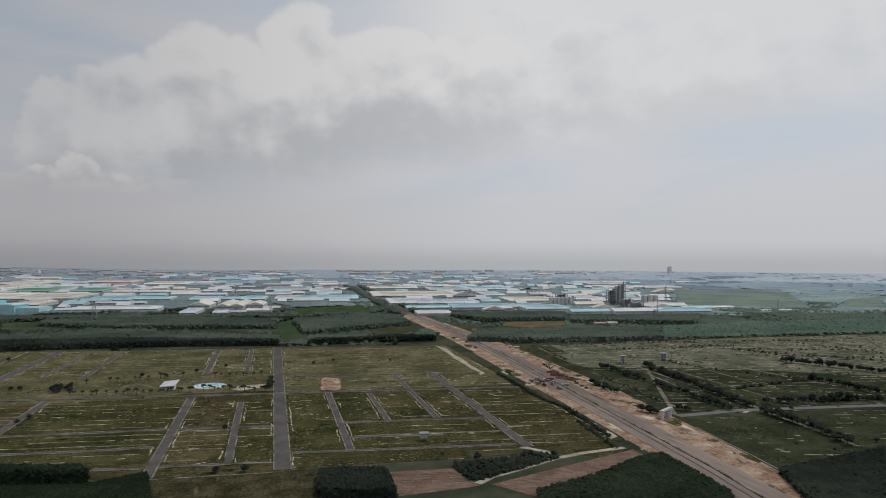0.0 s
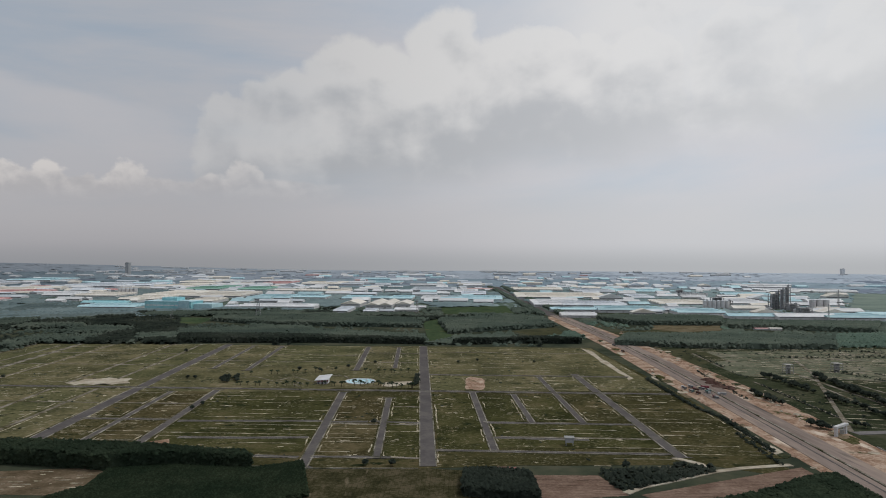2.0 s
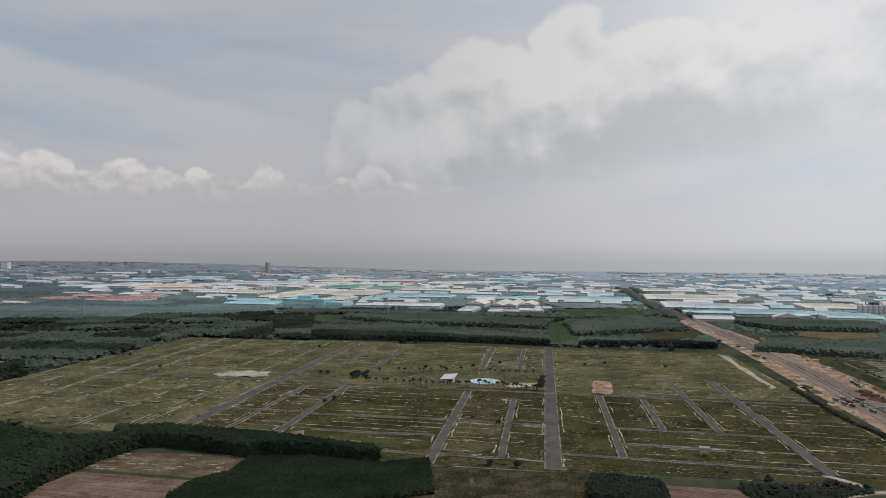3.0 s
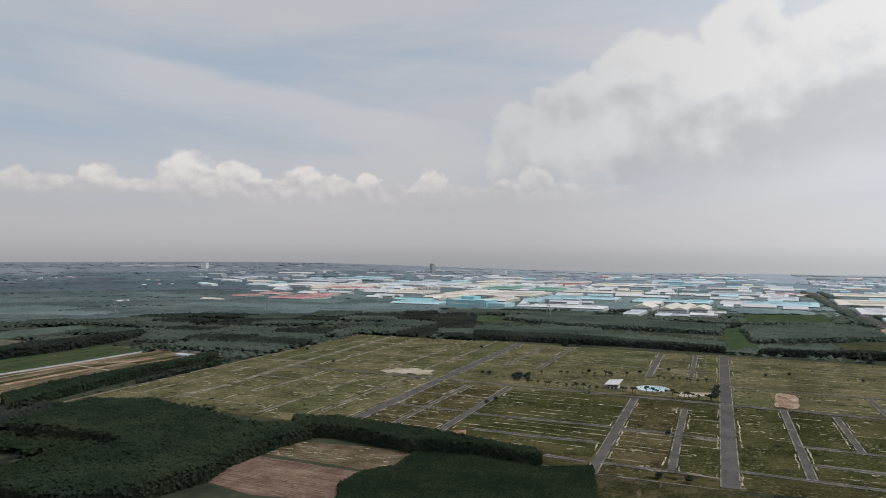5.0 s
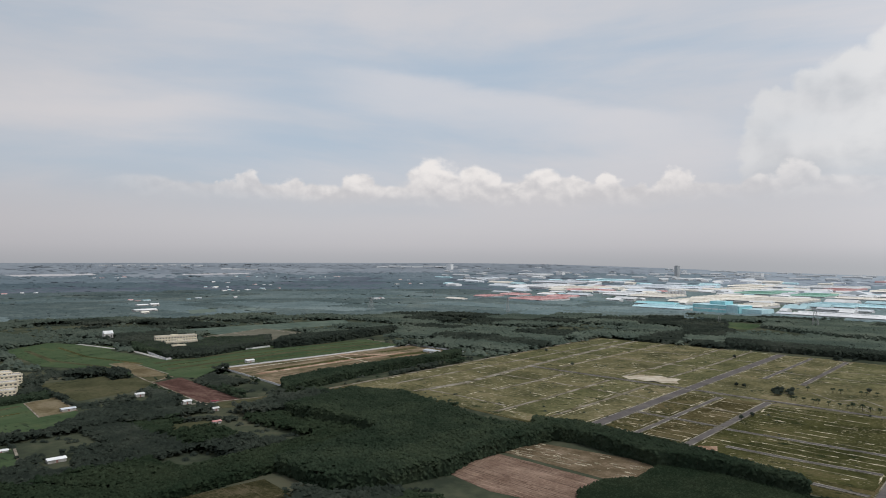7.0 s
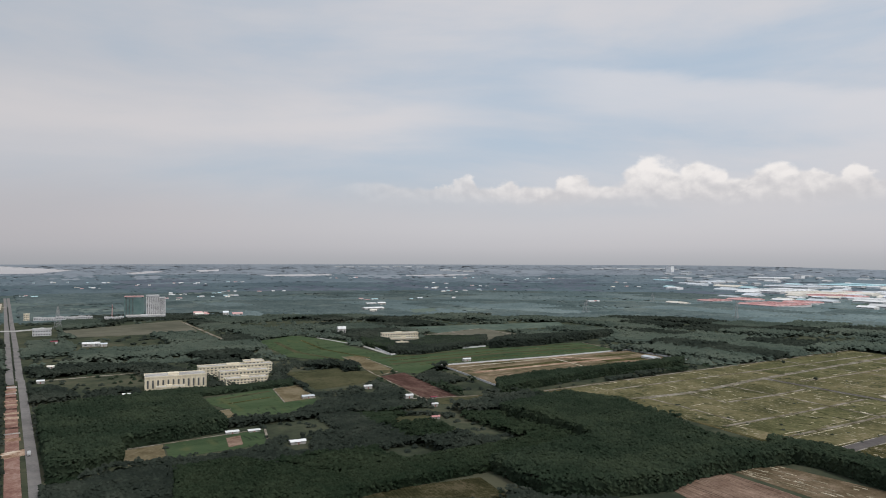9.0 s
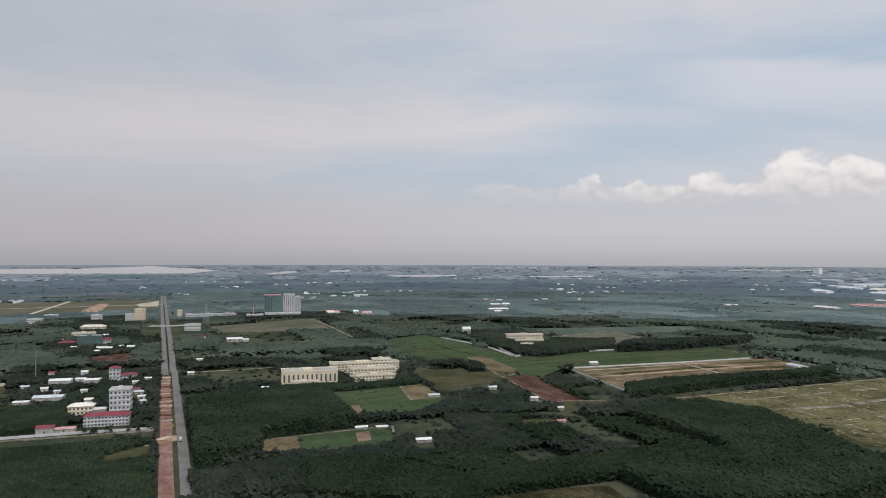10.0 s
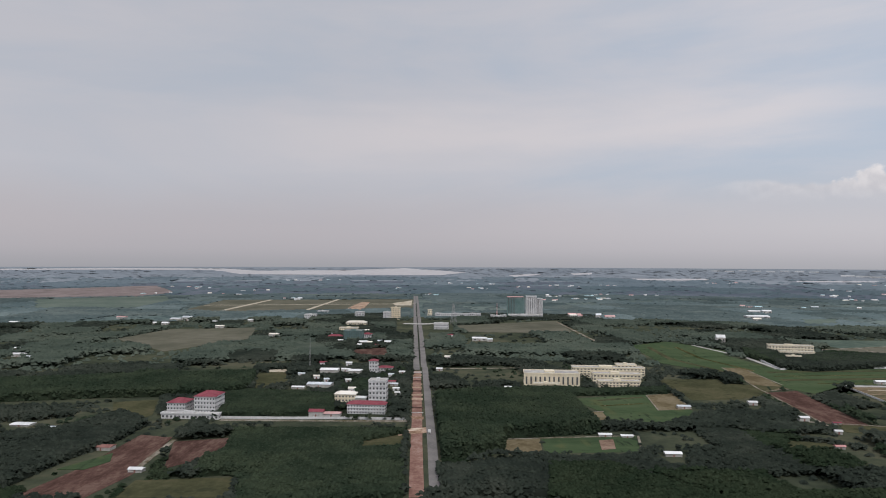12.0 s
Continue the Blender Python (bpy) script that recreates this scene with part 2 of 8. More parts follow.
# Farther lots, lighter than the near ones: haze put into the base colour.
M["hazed_dry_lot"] = material("hazed_dry_lot_grass", [(0.06646, 0.06485, 0.03354), (0.1017, 0.0966, 0.04911), (0.1368, 0.1236, 0.06589), (0.1889, 0.1591, 0.09595)], 0.018, bump=0.4, fine=12, spread=(0.36, 0.68), flecks=(((0.032, 0.040, 0.020), 0.10, (0.7, 1, 1), 0.55, 0.02), ((0.40, 0.365, 0.28), 0.35, (0.55, 1, 1), 0.605, 0.03), ((0.23, 0.205, 0.135), 0.45, (0.7, 1, 1), 0.57, 0.025)))
M["hazed_dry_lot_b"] = material("hazed_green_lot_grass", [(0.06125, 0.06355, 0.03173), (0.09122, 0.09237, 0.04517), (0.1225, 0.1187, 0.05982), (0.1694, 0.1522, 0.08798)], 0.02, bump=0.4, fine=12, spread=(0.36, 0.68), flecks=LOT_FLECKS)
M["meadow"] = material("meadow", [(0.04777, 0.05053, 0.02873), (0.06417, 0.06556, 0.03627), (0.08581, 0.08057, 0.04761)], 0.02, bump=0.3, fine=10, flecks=(((0.028, 0.035, 0.022), 0.09, (1, 1, 1), 0.56, 0.015),))
M["crop"] = material("green_crop", [(0.04237, 0.06608, 0.03479), (0.0554, 0.08173, 0.04209), (0.06925, 0.09389, 0.05034)], 0.03, bump=0.3, stretch=(1, 0.25, 1), fine=10, flecks=(((0.085, 0.095, 0.045), 0.06, (0.5, 1, 1), 0.55, 0.012), ((0.026, 0.036, 0.024), 0.2, (0.3, 1, 1), 0.56, 0.02),))
M["row_field"] = material("row_field", [(0.028, 0.028, 0.014), (0.050, 0.047, 0.024), (0.095, 0.080, 0.050)], 0.05, bump=0.3, fine=8, flecks=(((0.17, 0.14, 0.095), 0.2, (1, 0.2, 1), 0.6, 0.02),))
M["dry_soil"] = material("dry_brown_soil", [(0.085, 0.065, 0.040), (0.13, 0.10, 0.065), (0.20, 0.155, 0.11)], 0.05, bump=0.3, fine=9)
# Far fields, paled and greyed: haze put into their base colours.
M["hazed_meadow"] = material("hazed_meadow", [(0.08269, 0.1074, 0.09358), (0.1009, 0.1278, 0.1092), (0.124, 0.1481, 0.1268)], 0.006, east_haze=2.0)
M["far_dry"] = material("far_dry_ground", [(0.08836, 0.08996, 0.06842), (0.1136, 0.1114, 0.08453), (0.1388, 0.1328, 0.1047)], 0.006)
M["weed_lot"] = material("weedy_lot_grass", [(0.02654, 0.03305, 0.0187), (0.03809, 0.04579, 0.02557), (0.05193, 0.05792, 0.03366), (0.07389, 0.07414, 0.04864)], 0.018, bump=0.4, fine=11, spread=(0.36, 0.68), flecks=(((0.022, 0.032, 0.018), 0.07, (0.8, 1, 1), 0.53, 0.02), ((0.20, 0.175, 0.12), 0.5, (0.7, 1, 1), 0.60, 0.02)))
# A much lighter copy of the weedy lot grass, for the farther lots.
M["pale_weeds"] = material("pale_weedy_grass", [(0.08532, 0.095, 0.06565), (0.1224, 0.1317, 0.08971), (0.167, 0.1665, 0.1181), (0.2376, 0.2131, 0.1706)], 0.018, bump=0.4, fine=11, spread=(0.36, 0.68), flecks=(((0.022, 0.032, 0.018), 0.07, (0.8, 1, 1), 0.53, 0.02), ((0.20, 0.175, 0.12), 0.5, (0.7, 1, 1), 0.60, 0.02)))
M["dry_field"] = material("dry_field", [(0.0975, 0.0798, 0.04675), (0.1425, 0.1178, 0.07225), (0.18, 0.152, 0.102)], 0.04, bump=0.2)
M["soil"] = material("ploughed_soil", [(0.1256, 0.08184, 0.06045), (0.186, 0.1283, 0.09765), (0.2604, 0.186, 0.1442)], 0.05, bump=0.4, fine=9)
M["plot_soil"] = material("bared_plot_soil", [(0.0748, 0.07125, 0.0399), (0.132, 0.1092, 0.0684), (0.1892, 0.1472, 0.09975), (0.2552, 0.2042, 0.1472)], 0.035, bump=0.3, fine=8, stretch=(1, 0.35, 1), spread=(0.36, 0.66), flecks=(((0.05, 0.056, 0.028), 0.06, (1, 0.25, 1), 0.52, 0.02),))
M["dark_soil"] = material("dark_soil", [(0.05709, 0.03337, 0.02816), (0.08822, 0.05214, 0.0438), (0.1349, 0.08863, 0.07299)], 0.06, bump=0.4, stretch=(0.4, 1.2, 1))
M["red_earth"] = material("red_earth", [(0.1777, 0.09996, 0.08288), (0.2422, 0.1428, 0.116), (0.3069, 0.2094, 0.1768)], 0.08, bump=0.2)
M["sand"] = material("bare_sand", [(0.204, 0.1232, 0.0836), (0.323, 0.221, 0.1584), (0.442, 0.34, 0.264)], 0.05, bump=0.6, fine=8, flecks=(((0.06, 0.065, 0.03), 0.1, (1, 0.5, 1), 0.58, 0.02), ((0.62, 0.53, 0.43), 0.09, (1, 0.4, 1), 0.56, 0.03)))
M["pale_sand"] = material("pale_sand", [(0.30, 0.26, 0.20), (0.42, 0.37, 0.29), (0.50, 0.46, 0.38)], 0.05, bump=0.2)
M["asphalt"] = material("weathered_asphalt", [(0.09402, 0.086, 0.08528), (0.1132, 0.1047, 0.1016), (0.1391, 0.1271, 0.1179)], 0.04, bump=0.02, rough=0.8, fine=9)
M["old_asphalt"] = material("pale_old_asphalt", [(0.155, 0.148, 0.145), (0.185, 0.176, 0.172), (0.215, 0.203, 0.195)], 0.05, bump=0.02, rough=0.8, fine=9)
M["new_asphalt"] = material("new_road_surface", [(0.1815, 0.1463, 0.128), (0.231, 0.1885, 0.165), (0.297, 0.239, 0.205)], 0.03, bump=0.02, stretch=(1, 0.12, 1), rough=0.8, fine=9, flecks=(((0.36, 0.285, 0.225), 0.12, (1, 0.12, 1), 0.56, 0.02), ((0.10, 0.088, 0.082), 0.15, (1, 0.08, 1), 0.58, 0.02)))
M["kerb"] = material("kerb_concrete", [(0.06, 0.06, 0.035), (0.20, 0.185, 0.15), (0.34, 0.32, 0.28)], 0.06, fine=9)
M["path"] = material("overgrown_path", [(0.07084, 0.0625, 0.033), (0.1417, 0.126, 0.0935), (0.2024, 0.1814, 0.1485), (0.2732, 0.247, 0.209)], 0.06, fine=5, spread=(0.34, 0.62))
M["concrete"] = material("concrete", [(0.30, 0.29, 0.275), (0.38, 0.37, 0.35), (0.46, 0.45, 0.43)], 0.1)
M["leaf"] = material("rubber_leaf", [(0.03165, 0.04802, 0.03082), (0.04273, 0.06038, 0.03897), (0.05694, 0.07588, 0.04708)], 0.02, rough=0.8, island=0.19, thin=0.4)
M["leaf_light"] = material("young_leaf", [(0.02463, 0.03943, 0.02355), (0.03388, 0.04904, 0.02916), (0.04313, 0.05867, 0.03477)], 0.02, rough=0.8, island=0.26, thin=0.4)
M["leaf_mixed"] = material("mixed_leaf", [(0.03312, 0.04263, 0.03513), (0.04638, 0.0581, 0.04631), (0.06892, 0.08006, 0.06387)], 0.012, rough=0.8, island=0.19, thin=0.4)
# Mid-distance leaves, lightened most to the east: haze put into their colours.
M["leaf_mid"] = material("woodland_leaf", [(0.03874, 0.051, 0.04168), (0.05069, 0.06416, 0.05107), (0.06639, 0.07896, 0.06213)], 0.006, rough=0.8, island=0.08, east_haze=3.0, thin=0.25)
M["leaf_green"] = material("green_plantation_leaf", [(0.0535, 0.0805, 0.06323), (0.06765, 0.09838, 0.0773), (0.08653, 0.1178, 0.09133)], 0.008, rough=0.8, island=0.1, east_haze=2.4, thin=0.25)
# Woods further off: paler and bluer by distance, haze put into the leaf colours.
M["leaf_hazed"] = material("hazed_woodland_leaf", [(0.05047, 0.06968, 0.0706), (0.06802, 0.08898, 0.08852), (0.09433, 0.1146, 0.1087)], 0.004, rough=0.8, island=0.08, east_haze=2.5)
M["leaf_hazed_b"] = material("hazier_woodland_leaf", [(0.06607, 0.09129, 0.09564), (0.08493, 0.1116, 0.114), (0.1095, 0.137, 0.1363)], 0.003, rough=0.8, island=0.07, east_haze=3.0)
# The scrub ground from 1750 m on, its colour paled for haze.
M["scrub_hazed"] = material("hazed_scrub_ground", [(0.05705, 0.08113, 0.07986), (0.08065, 0.1064, 0.1025), (0.118, 0.1444, 0.1316)], 0.003, fine=5, spread=(0.38, 0.62), east_haze=2.9)
M["leaf_far_hazed_b"] = material("hazed_far_leaf", [(0.1101, 0.1431, 0.1657), (0.1264, 0.1605, 0.1837), (0.1452, 0.1799, 0.2014)], 0.002, rough=0.9, island=0.05, east_haze=2.3)
M["leaf_far_hazed"] = material("hazed_distant_leaf", [(0.07304, 0.1013, 0.118), (0.08765, 0.1182, 0.1343), (0.1059, 0.1381, 0.1525)], 0.002, rough=0.9, island=0.05, east_haze=2.5)
M["leaf_skyline_hazed"] = material("hazed_skyline_leaf", [(0.1727, 0.1992, 0.2289), (0.1928, 0.2196, 0.249), (0.2145, 0.241, 0.2701)], 0.002, rough=0.9, island=0.05, east_haze=2.3)
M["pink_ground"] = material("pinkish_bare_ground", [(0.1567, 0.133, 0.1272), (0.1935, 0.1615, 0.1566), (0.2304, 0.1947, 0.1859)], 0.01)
# Grass colour mixed with some haze, more of it eastward.
M["factory_green"] = material("rough_grass_between_factories", [(0.04501, 0.06222, 0.05206), (0.05953, 0.07875, 0.06468), (0.07986, 0.09846, 0.07888)], 0.008, fine=8, east_haze=2.4)
M["furrow"] = material("furrow_soil", [(0.138, 0.0924, 0.0696), (0.198, 0.138, 0.1056), (0.276, 0.198, 0.15)], 0.08, island=0.3)
M["bark"] = material("bark", [(0.045, 0.038, 0.03), (0.08, 0.07, 0.055)], 0.6)
# Land rings out to the skyline, with haze painted in as blue-grey.
M["land_hazed"] = material("hazed_distant_land", [(0.07918, 0.09716, 0.1215), (0.1025, 0.1207, 0.1462), (0.1308, 0.1472, 0.1725)], 0.002, stretch=(0.6, 0.6, 1), east_haze=2.3)
M["hazed_skyline_land"] = material("hazed_skyline_land", [(0.1727, 0.1998, 0.2281), (0.1966, 0.2244, 0.2528), (0.2258, 0.2527, 0.2805)], 0.002, stretch=(0.6, 0.6, 1), east_haze=2.3)
# For roofs near the skyline: contrast taken out, haze painted as pale grey.
M["hazed_roof"] = material("hazed_roof_sheet", [(0.2754, 0.2907, 0.3019), (0.3213, 0.3366, 0.3483), (0.3672, 0.3749, 0.387)], 0.01, rough=0.6, piece=0.25)
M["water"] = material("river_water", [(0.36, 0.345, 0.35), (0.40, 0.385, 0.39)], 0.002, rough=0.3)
M["white"] = material("white_paint", [(0.4881, 0.4881, 0.492), (0.5473, 0.5473, 0.5525), (0.5917, 0.5917, 0.598)], 0.2, rough=0.6)
M["cream"] = material("cream_paint", [(0.6293, 0.5595, 0.4261), (0.6817, 0.6104, 0.4744), (0.7167, 0.6528, 0.5146)], 0.2, rough=0.6)
M["yellow"] = material("yellow_paint", [(0.665, 0.5626, 0.4), (0.722, 0.6305, 0.475)], 0.2, rough=0.6)
M["grey_wall"] = material("grey_wall", [(0.28, 0.28, 0.28), (0.36, 0.36, 0.355)], 0.15)
M["dark_steel"] = material("plant_steel", [(0.2464, 0.2576, 0.2744), (0.3472, 0.3584, 0.3752), (0.448, 0.448, 0.4592)], 0.12)
M["roof_white"] = material("white_roof_sheet", [(0.5746, 0.5841, 0.5885), (0.6703, 0.6799, 0.6834), (0.7469, 0.7565, 0.7594)], 0.03, rough=0.5, piece=0.12)
M["roof_grey"] = material("grey_roof_sheet", [(0.4554, 0.4934, 0.5313), (0.5693, 0.6072, 0.6452), (0.6578, 0.6957, 0.7211)], 0.03, rough=0.5, piece=0.18)
M["roof_blue"] = material("pale_blue_roof_sheet", [(0.3421, 0.5228, 0.5821), (0.4277, 0.6229, 0.6668), (0.5037, 0.7008, 0.7303)], 0.03, rough=0.5, piece=0.15)
M["roof_cream"] = material("cream_roof_sheet", [(0.616, 0.5717, 0.4859), (0.7084, 0.6669, 0.5875), (0.7699, 0.7411, 0.6779)], 0.03, rough=0.5, piece=0.12)
M["roof_green"] = material("green_roof_sheet", [(0.20, 0.38, 0.30), (0.28, 0.47, 0.38)], 0.03, rough=0.5, piece=0.1)
M["roof_red"] = material("red_roof_sheet", [(0.45, 0.221, 0.2116), (0.54, 0.3145, 0.3036), (0.594, 0.3995, 0.3864)], 0.03, rough=0.6, piece=0.15)
M["teal"] = material("teal_cladding", [(0.22, 0.50, 0.55), (0.30, 0.58, 0.62), (0.38, 0.64, 0.67)], 0.05, rough=0.5)
M["tile_red"] = material("red_tile", [(0.1871, 0.05089, 0.06801), (0.2462, 0.08143, 0.09602)], 0.2)
M["net"] = material("green_netting", [(0.10, 0.16, 0.155), (0.14, 0.20, 0.195)], 0.1)
M["glass"] = material("dark_glazing", [(0.075, 0.08, 0.085), (0.11, 0.115, 0.12)], 0.3, rough=0.2)
M["brick"] = material("plum_brick", [(0.20, 0.10, 0.09), (0.28, 0.15, 0.13)], 0.2)

# ---- shape helpers ----


def far_factor(r):
    """Height of the ground at r metres from the middle: level, then bent up to the skyline."""
    # Bent up so that the far land fits the camera's view within 5 km.
    return 0.0 if r < 3000 else 140 - r * (0.046667 - 2.04e-5 * (r - 3000))


def land_end(az):
    """Where the land is cut off at a bearing (degrees to the left of +y)."""
    # Cut short to the east, so the sky behind stands in for haze.
    f = min(1.0, max(0.0, (az - 2) / 38))
    return (4170 + 710 * f * f * (3 - 2 * f)) if az > -100 else 4170


def gz(x, y):
    return far_factor(math.hypot(x, y))


def mesh_of(name, verts, faces, mat=None):
    me = bpy.data.meshes.new(name)
    me.from_pydata([tuple(v) for v in verts], [], [tuple(f) for f in faces])
    me.update()
    if mat:
        me.materials.append(M[mat])
    return me


def part(name, me, parent=None, label="", at=None):
    ob = new(name, me)
    ob.parent = parent
    if at is not None:
        ob.matrix_basis = at
    if label:
        tagged(ob, label)
    return ob


def thing(name, x, y, label, category, turn=0.0, z=None, group="", kind=""):
    ob = new(name)
    ob.matrix_basis = pose(x, y, gz(x, y) if z is None else z, 0, 0, turn)
    return tagged(ob, label, category, group, kind)


def box(x0, x1, y0, y1, z0, z1):
    v = [(x, y, z) for z in (z0, z1) for y in (y0, y1) for x in (x0, x1)]
    f = [(0, 2, 3, 1), (4, 5, 7, 6), (0, 1, 5, 4), (2, 6, 7, 3), (0, 4, 6, 2), (1, 3, 7, 5)]
    return v, f


def boxes(name, rows, mat):
    vs, fs = [], []
    for r in rows:
        v, f = box(*r)
        n = len(vs)
        vs += v
        fs += [tuple(i + n for i in q) for q in f]
    return mesh_of(name, vs, fs, mat)


def inside(poly, xs, ys):
    """Which of the places lie within a polygon."""
    hit = np.zeros(len(xs), bool)
    n = len(poly)
    for k in range(n):
        (x0, y0), (x1, y1) = poly[k], poly[(k + 1) % n]
        if y0 == y1:
            continue
        hit ^= ((y0 > ys) != (y1 > ys)) & (xs < (x1 - x0) * (ys - y0) / (y1 - y0) + x0)
    return hit


LIFT = []
KEEP_OUT = []        # where no woodland stands


def slab(name, poly, z, mat, label, category="field", kind="structure", clear=True, parent=None, base=-0.3):
    """A flat piece of land with an edge that goes down into the ground."""
    n = len(poly)
    LIFT.append(0.004)
    z += sum(LIFT) % 0.06          # no two pieces in one plane
    area = sum(poly[k][0] * poly[(k + 1) % n][1] - poly[(k + 1) % n][0] * poly[k][1] for k in range(n))
    p = poly if area > 0 else poly[::-1]
    bm = bmesh.new()
    top = [bm.verts.new((x, y, gz(x, y) + z)) for x, y in p]
    low = [bm.verts.new((x, y, gz(x, y) + base)) for x, y in p]
    bm.faces.new(top)
    for k in range(n):
        bm.faces.new((low[k], low[(k + 1) % n], top[(k + 1) % n], top[k]))
    bmesh.ops.triangulate(bm, faces=[f for f in bm.faces if len(f.verts) > 4])
    me = bpy.data.meshes.new(name)
    bm.to_mesh(me)
    bm.free()
    me.materials.append(M[mat])
    ob = new(name, me)
    if parent is not None:
        ob.parent = parent
    else:
        tagged(ob, label, category, "", kind)
    if clear:
        KEEP_OUT.append(poly)
    return ob


def ribbon(name, pts, width, z, mat, label="", category="road", parent=None, clear=True, steps=1, off=0.0):
    """A strip of road along a line of points."""
    line = []
    LIFT.append(0.004)
    z += sum(LIFT) % 0.06
    for k in range(len(pts) - 1):
        for s in range(steps):
            f = s / steps
            line.append((pts[k][0] + (pts[k + 1][0] - pts[k][0]) * f, pts[k][1] + (pts[k + 1][1] - pts[k][1]) * f))
    line.append(pts[-1])
    vs, fs = [], []
    for k, (x, y) in enumerate(line):
        a, b = line[max(0, k - 1)], line[min(len(line) - 1, k + 1)]
        d = Vector((b[0] - a[0], b[1] - a[1])).normalized()
        nx, ny = -d.y, d.x
        for side, dz in ((-1, -0.3), (-1, z), (1, z), (1, -0.3)):
            o = off + side * width / 2
            px, py = x + nx * o, y + ny * o
            vs.append((px, py, gz(px, py) + dz))
    for k in range(len(line) - 1):
        for j in range(3):
            i = 4 * k + j
            fs.append((i, i + 1, i + 5, i + 4))
    n = len(vs)
    fs += [(0, 3, 2, 1), (n - 4, n - 3, n - 2, n - 1)]
    me = mesh_of(name, vs, [f[::-1] for f in fs], mat)
    ob = new(name, me)
    if parent is not None:
        ob.parent = parent
    else:
        tagged(ob, label, category, "", "structure")
    if clear:
        h = width / 2 + 2
        for k in range(len(pts) - 1):
            (ax, ay), (bx, by) = pts[k], pts[k + 1]
            d = Vector((bx - ax, by - ay)).normalized()
            KEEP_OUT.append([(ax - d.y * (h + off), ay + d.x * (h + off)), (bx - d.y * (h + off), by + d.x * (h + off)), (bx + d.y * (h - off), by - d.x * (h - off)), (ax + d.y * (h - off), ay - d.x * (h - off))])
    return ob


# ---- ground ----
def ground_sheet():
    rings = [0, 150, 300, 500, 800, 1200, 1750]
    vs, fs = [(0, 0, 0)], []
    n = 96
    for r in rings[1:]:
        for k in range(n):
            a = 2 * math.pi * k / n
            vs.append((r * math.cos(a), r * math.sin(a), far_factor(r)))
    for k in range(n):
        fs.append((0, 1 + k, 1 + (k + 1) % n))
    for j in range(len(rings) - 2):
        for k in range(n):
            a, b = 1 + j * n + k, 1 + j * n + (k + 1) % n
            fs.append((a, a + n, b + n, b))
    tagged(new("ground", mesh_of("ground", vs, fs, "scrub")), "dark green scrub and rough grass, open country", "ground", "", "structure")
    # Paler and bluer ring by ring: haze put into the base colours.
    for r0, r1, mat in ((1750, 3000, "scrub_hazed"), (3000, 3900, "land_hazed"), (3900, 4880, "hazed_skyline_land")):
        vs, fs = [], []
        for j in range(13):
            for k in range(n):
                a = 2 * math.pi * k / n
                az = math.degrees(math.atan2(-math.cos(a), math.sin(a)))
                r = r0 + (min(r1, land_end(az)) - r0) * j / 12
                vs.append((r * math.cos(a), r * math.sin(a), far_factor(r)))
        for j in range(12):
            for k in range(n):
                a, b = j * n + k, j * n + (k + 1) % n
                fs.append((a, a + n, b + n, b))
        tagged(new("backdrop", mesh_of("backdrop", vs, fs, mat)), "far country bent up to the skyline, haze-toned bluish grey green", "ground", "", "structure")


ground_sheet()

# ---- the housing estate: bare lots and streets ----
SKEW = -0.09


def sx(x, y0):
    return (x, y0 + SKEW * x)


estate = slab("lot_field", [(-581, 432), (-560, 508), (-470, 520), (-330, 505), (-205, 490), (-80, 462), (0, 458), (176, 470), (240, 430), (262, 640), (262, 800), (258, 1040), (15, 1062), (-590, 1106), (-585, 860)], 0.10, "lot_grass", "rough olive grass lots with pale worn strips", "grass")
slab("lot_field", [(-581, 640), (-205, 660), (-85, 735), (256, 720), (257, 1035), (15, 1060), (-588, 1104), (-585, 860)], 0.15, "hazed_dry_lot", "lighter, haze-toned olive grass lots with pale worn strips", "grass")

slab("lot_field", [(-578, 520), (-470, 524), (-330, 510), (-296, 506), (-297, 655), (-580, 640)], 0.15, "hazed_dry_lot", "lighter, haze-toned olive grass lots with pale worn strips", "grass")

def street(name, pts, width, label, mat="asphalt", z=0.40, kerbs=True):
    road = ribbon(name, pts, width, z, mat, label, "road", clear=False)
    if kerbs:
        for side in (-1, 1):
            ribbon("kerb", pts, 0.9, z + 0.15, "kerb", parent=road, clear=False, off=side * (width / 2 + 0.45))
    return road


street("estate_road", [(6.8, 462), (7.0, 1064)], 10.2, "wide grey asphalt estate road with pale kerbs")
street("estate_road", [(-287, 505), (-291, 800), (-292, 1088)], 11, "wide grey asphalt avenue between grass lots")
for x, y0, y1, w in ((-76, 462, 712, 6.2), (-75, 842, 1058, 6.2), (-28.5, 480, 682, 4.6), (-29, 858, 1048, 4.6), (54.5, 496, 706, 4.8), (94.5, 576, 697, 4.2), (137, 574, 794, 4.4), (181, 476, 812, 7.0),
                     (-206, 522, 726, 6.0), (-206, 845, 1070, 5.0), (-250, 518, 720, 4.0), (-250, 860, 1075, 4.0)):
    lane = street("lane", [(x, y0), (x, y1)], w, "narrow grey asphalt lane between grass lots")
    for y, d in ((y0, 1), (y1, -1)):          # rounded corners where lanes meet
        slab("lane_mouth", [(x - w / 2 - 4.5, y), (x + w / 2 + 4.5, y), (x + w / 2 + 1.5, y + 2 * d), (x + w / 2, y + 6 * d), (x - w / 2, y + 6 * d), (x - w / 2 - 1.5, y + 2 * d)], 0.42, "asphalt", "", parent=lane, clear=False)
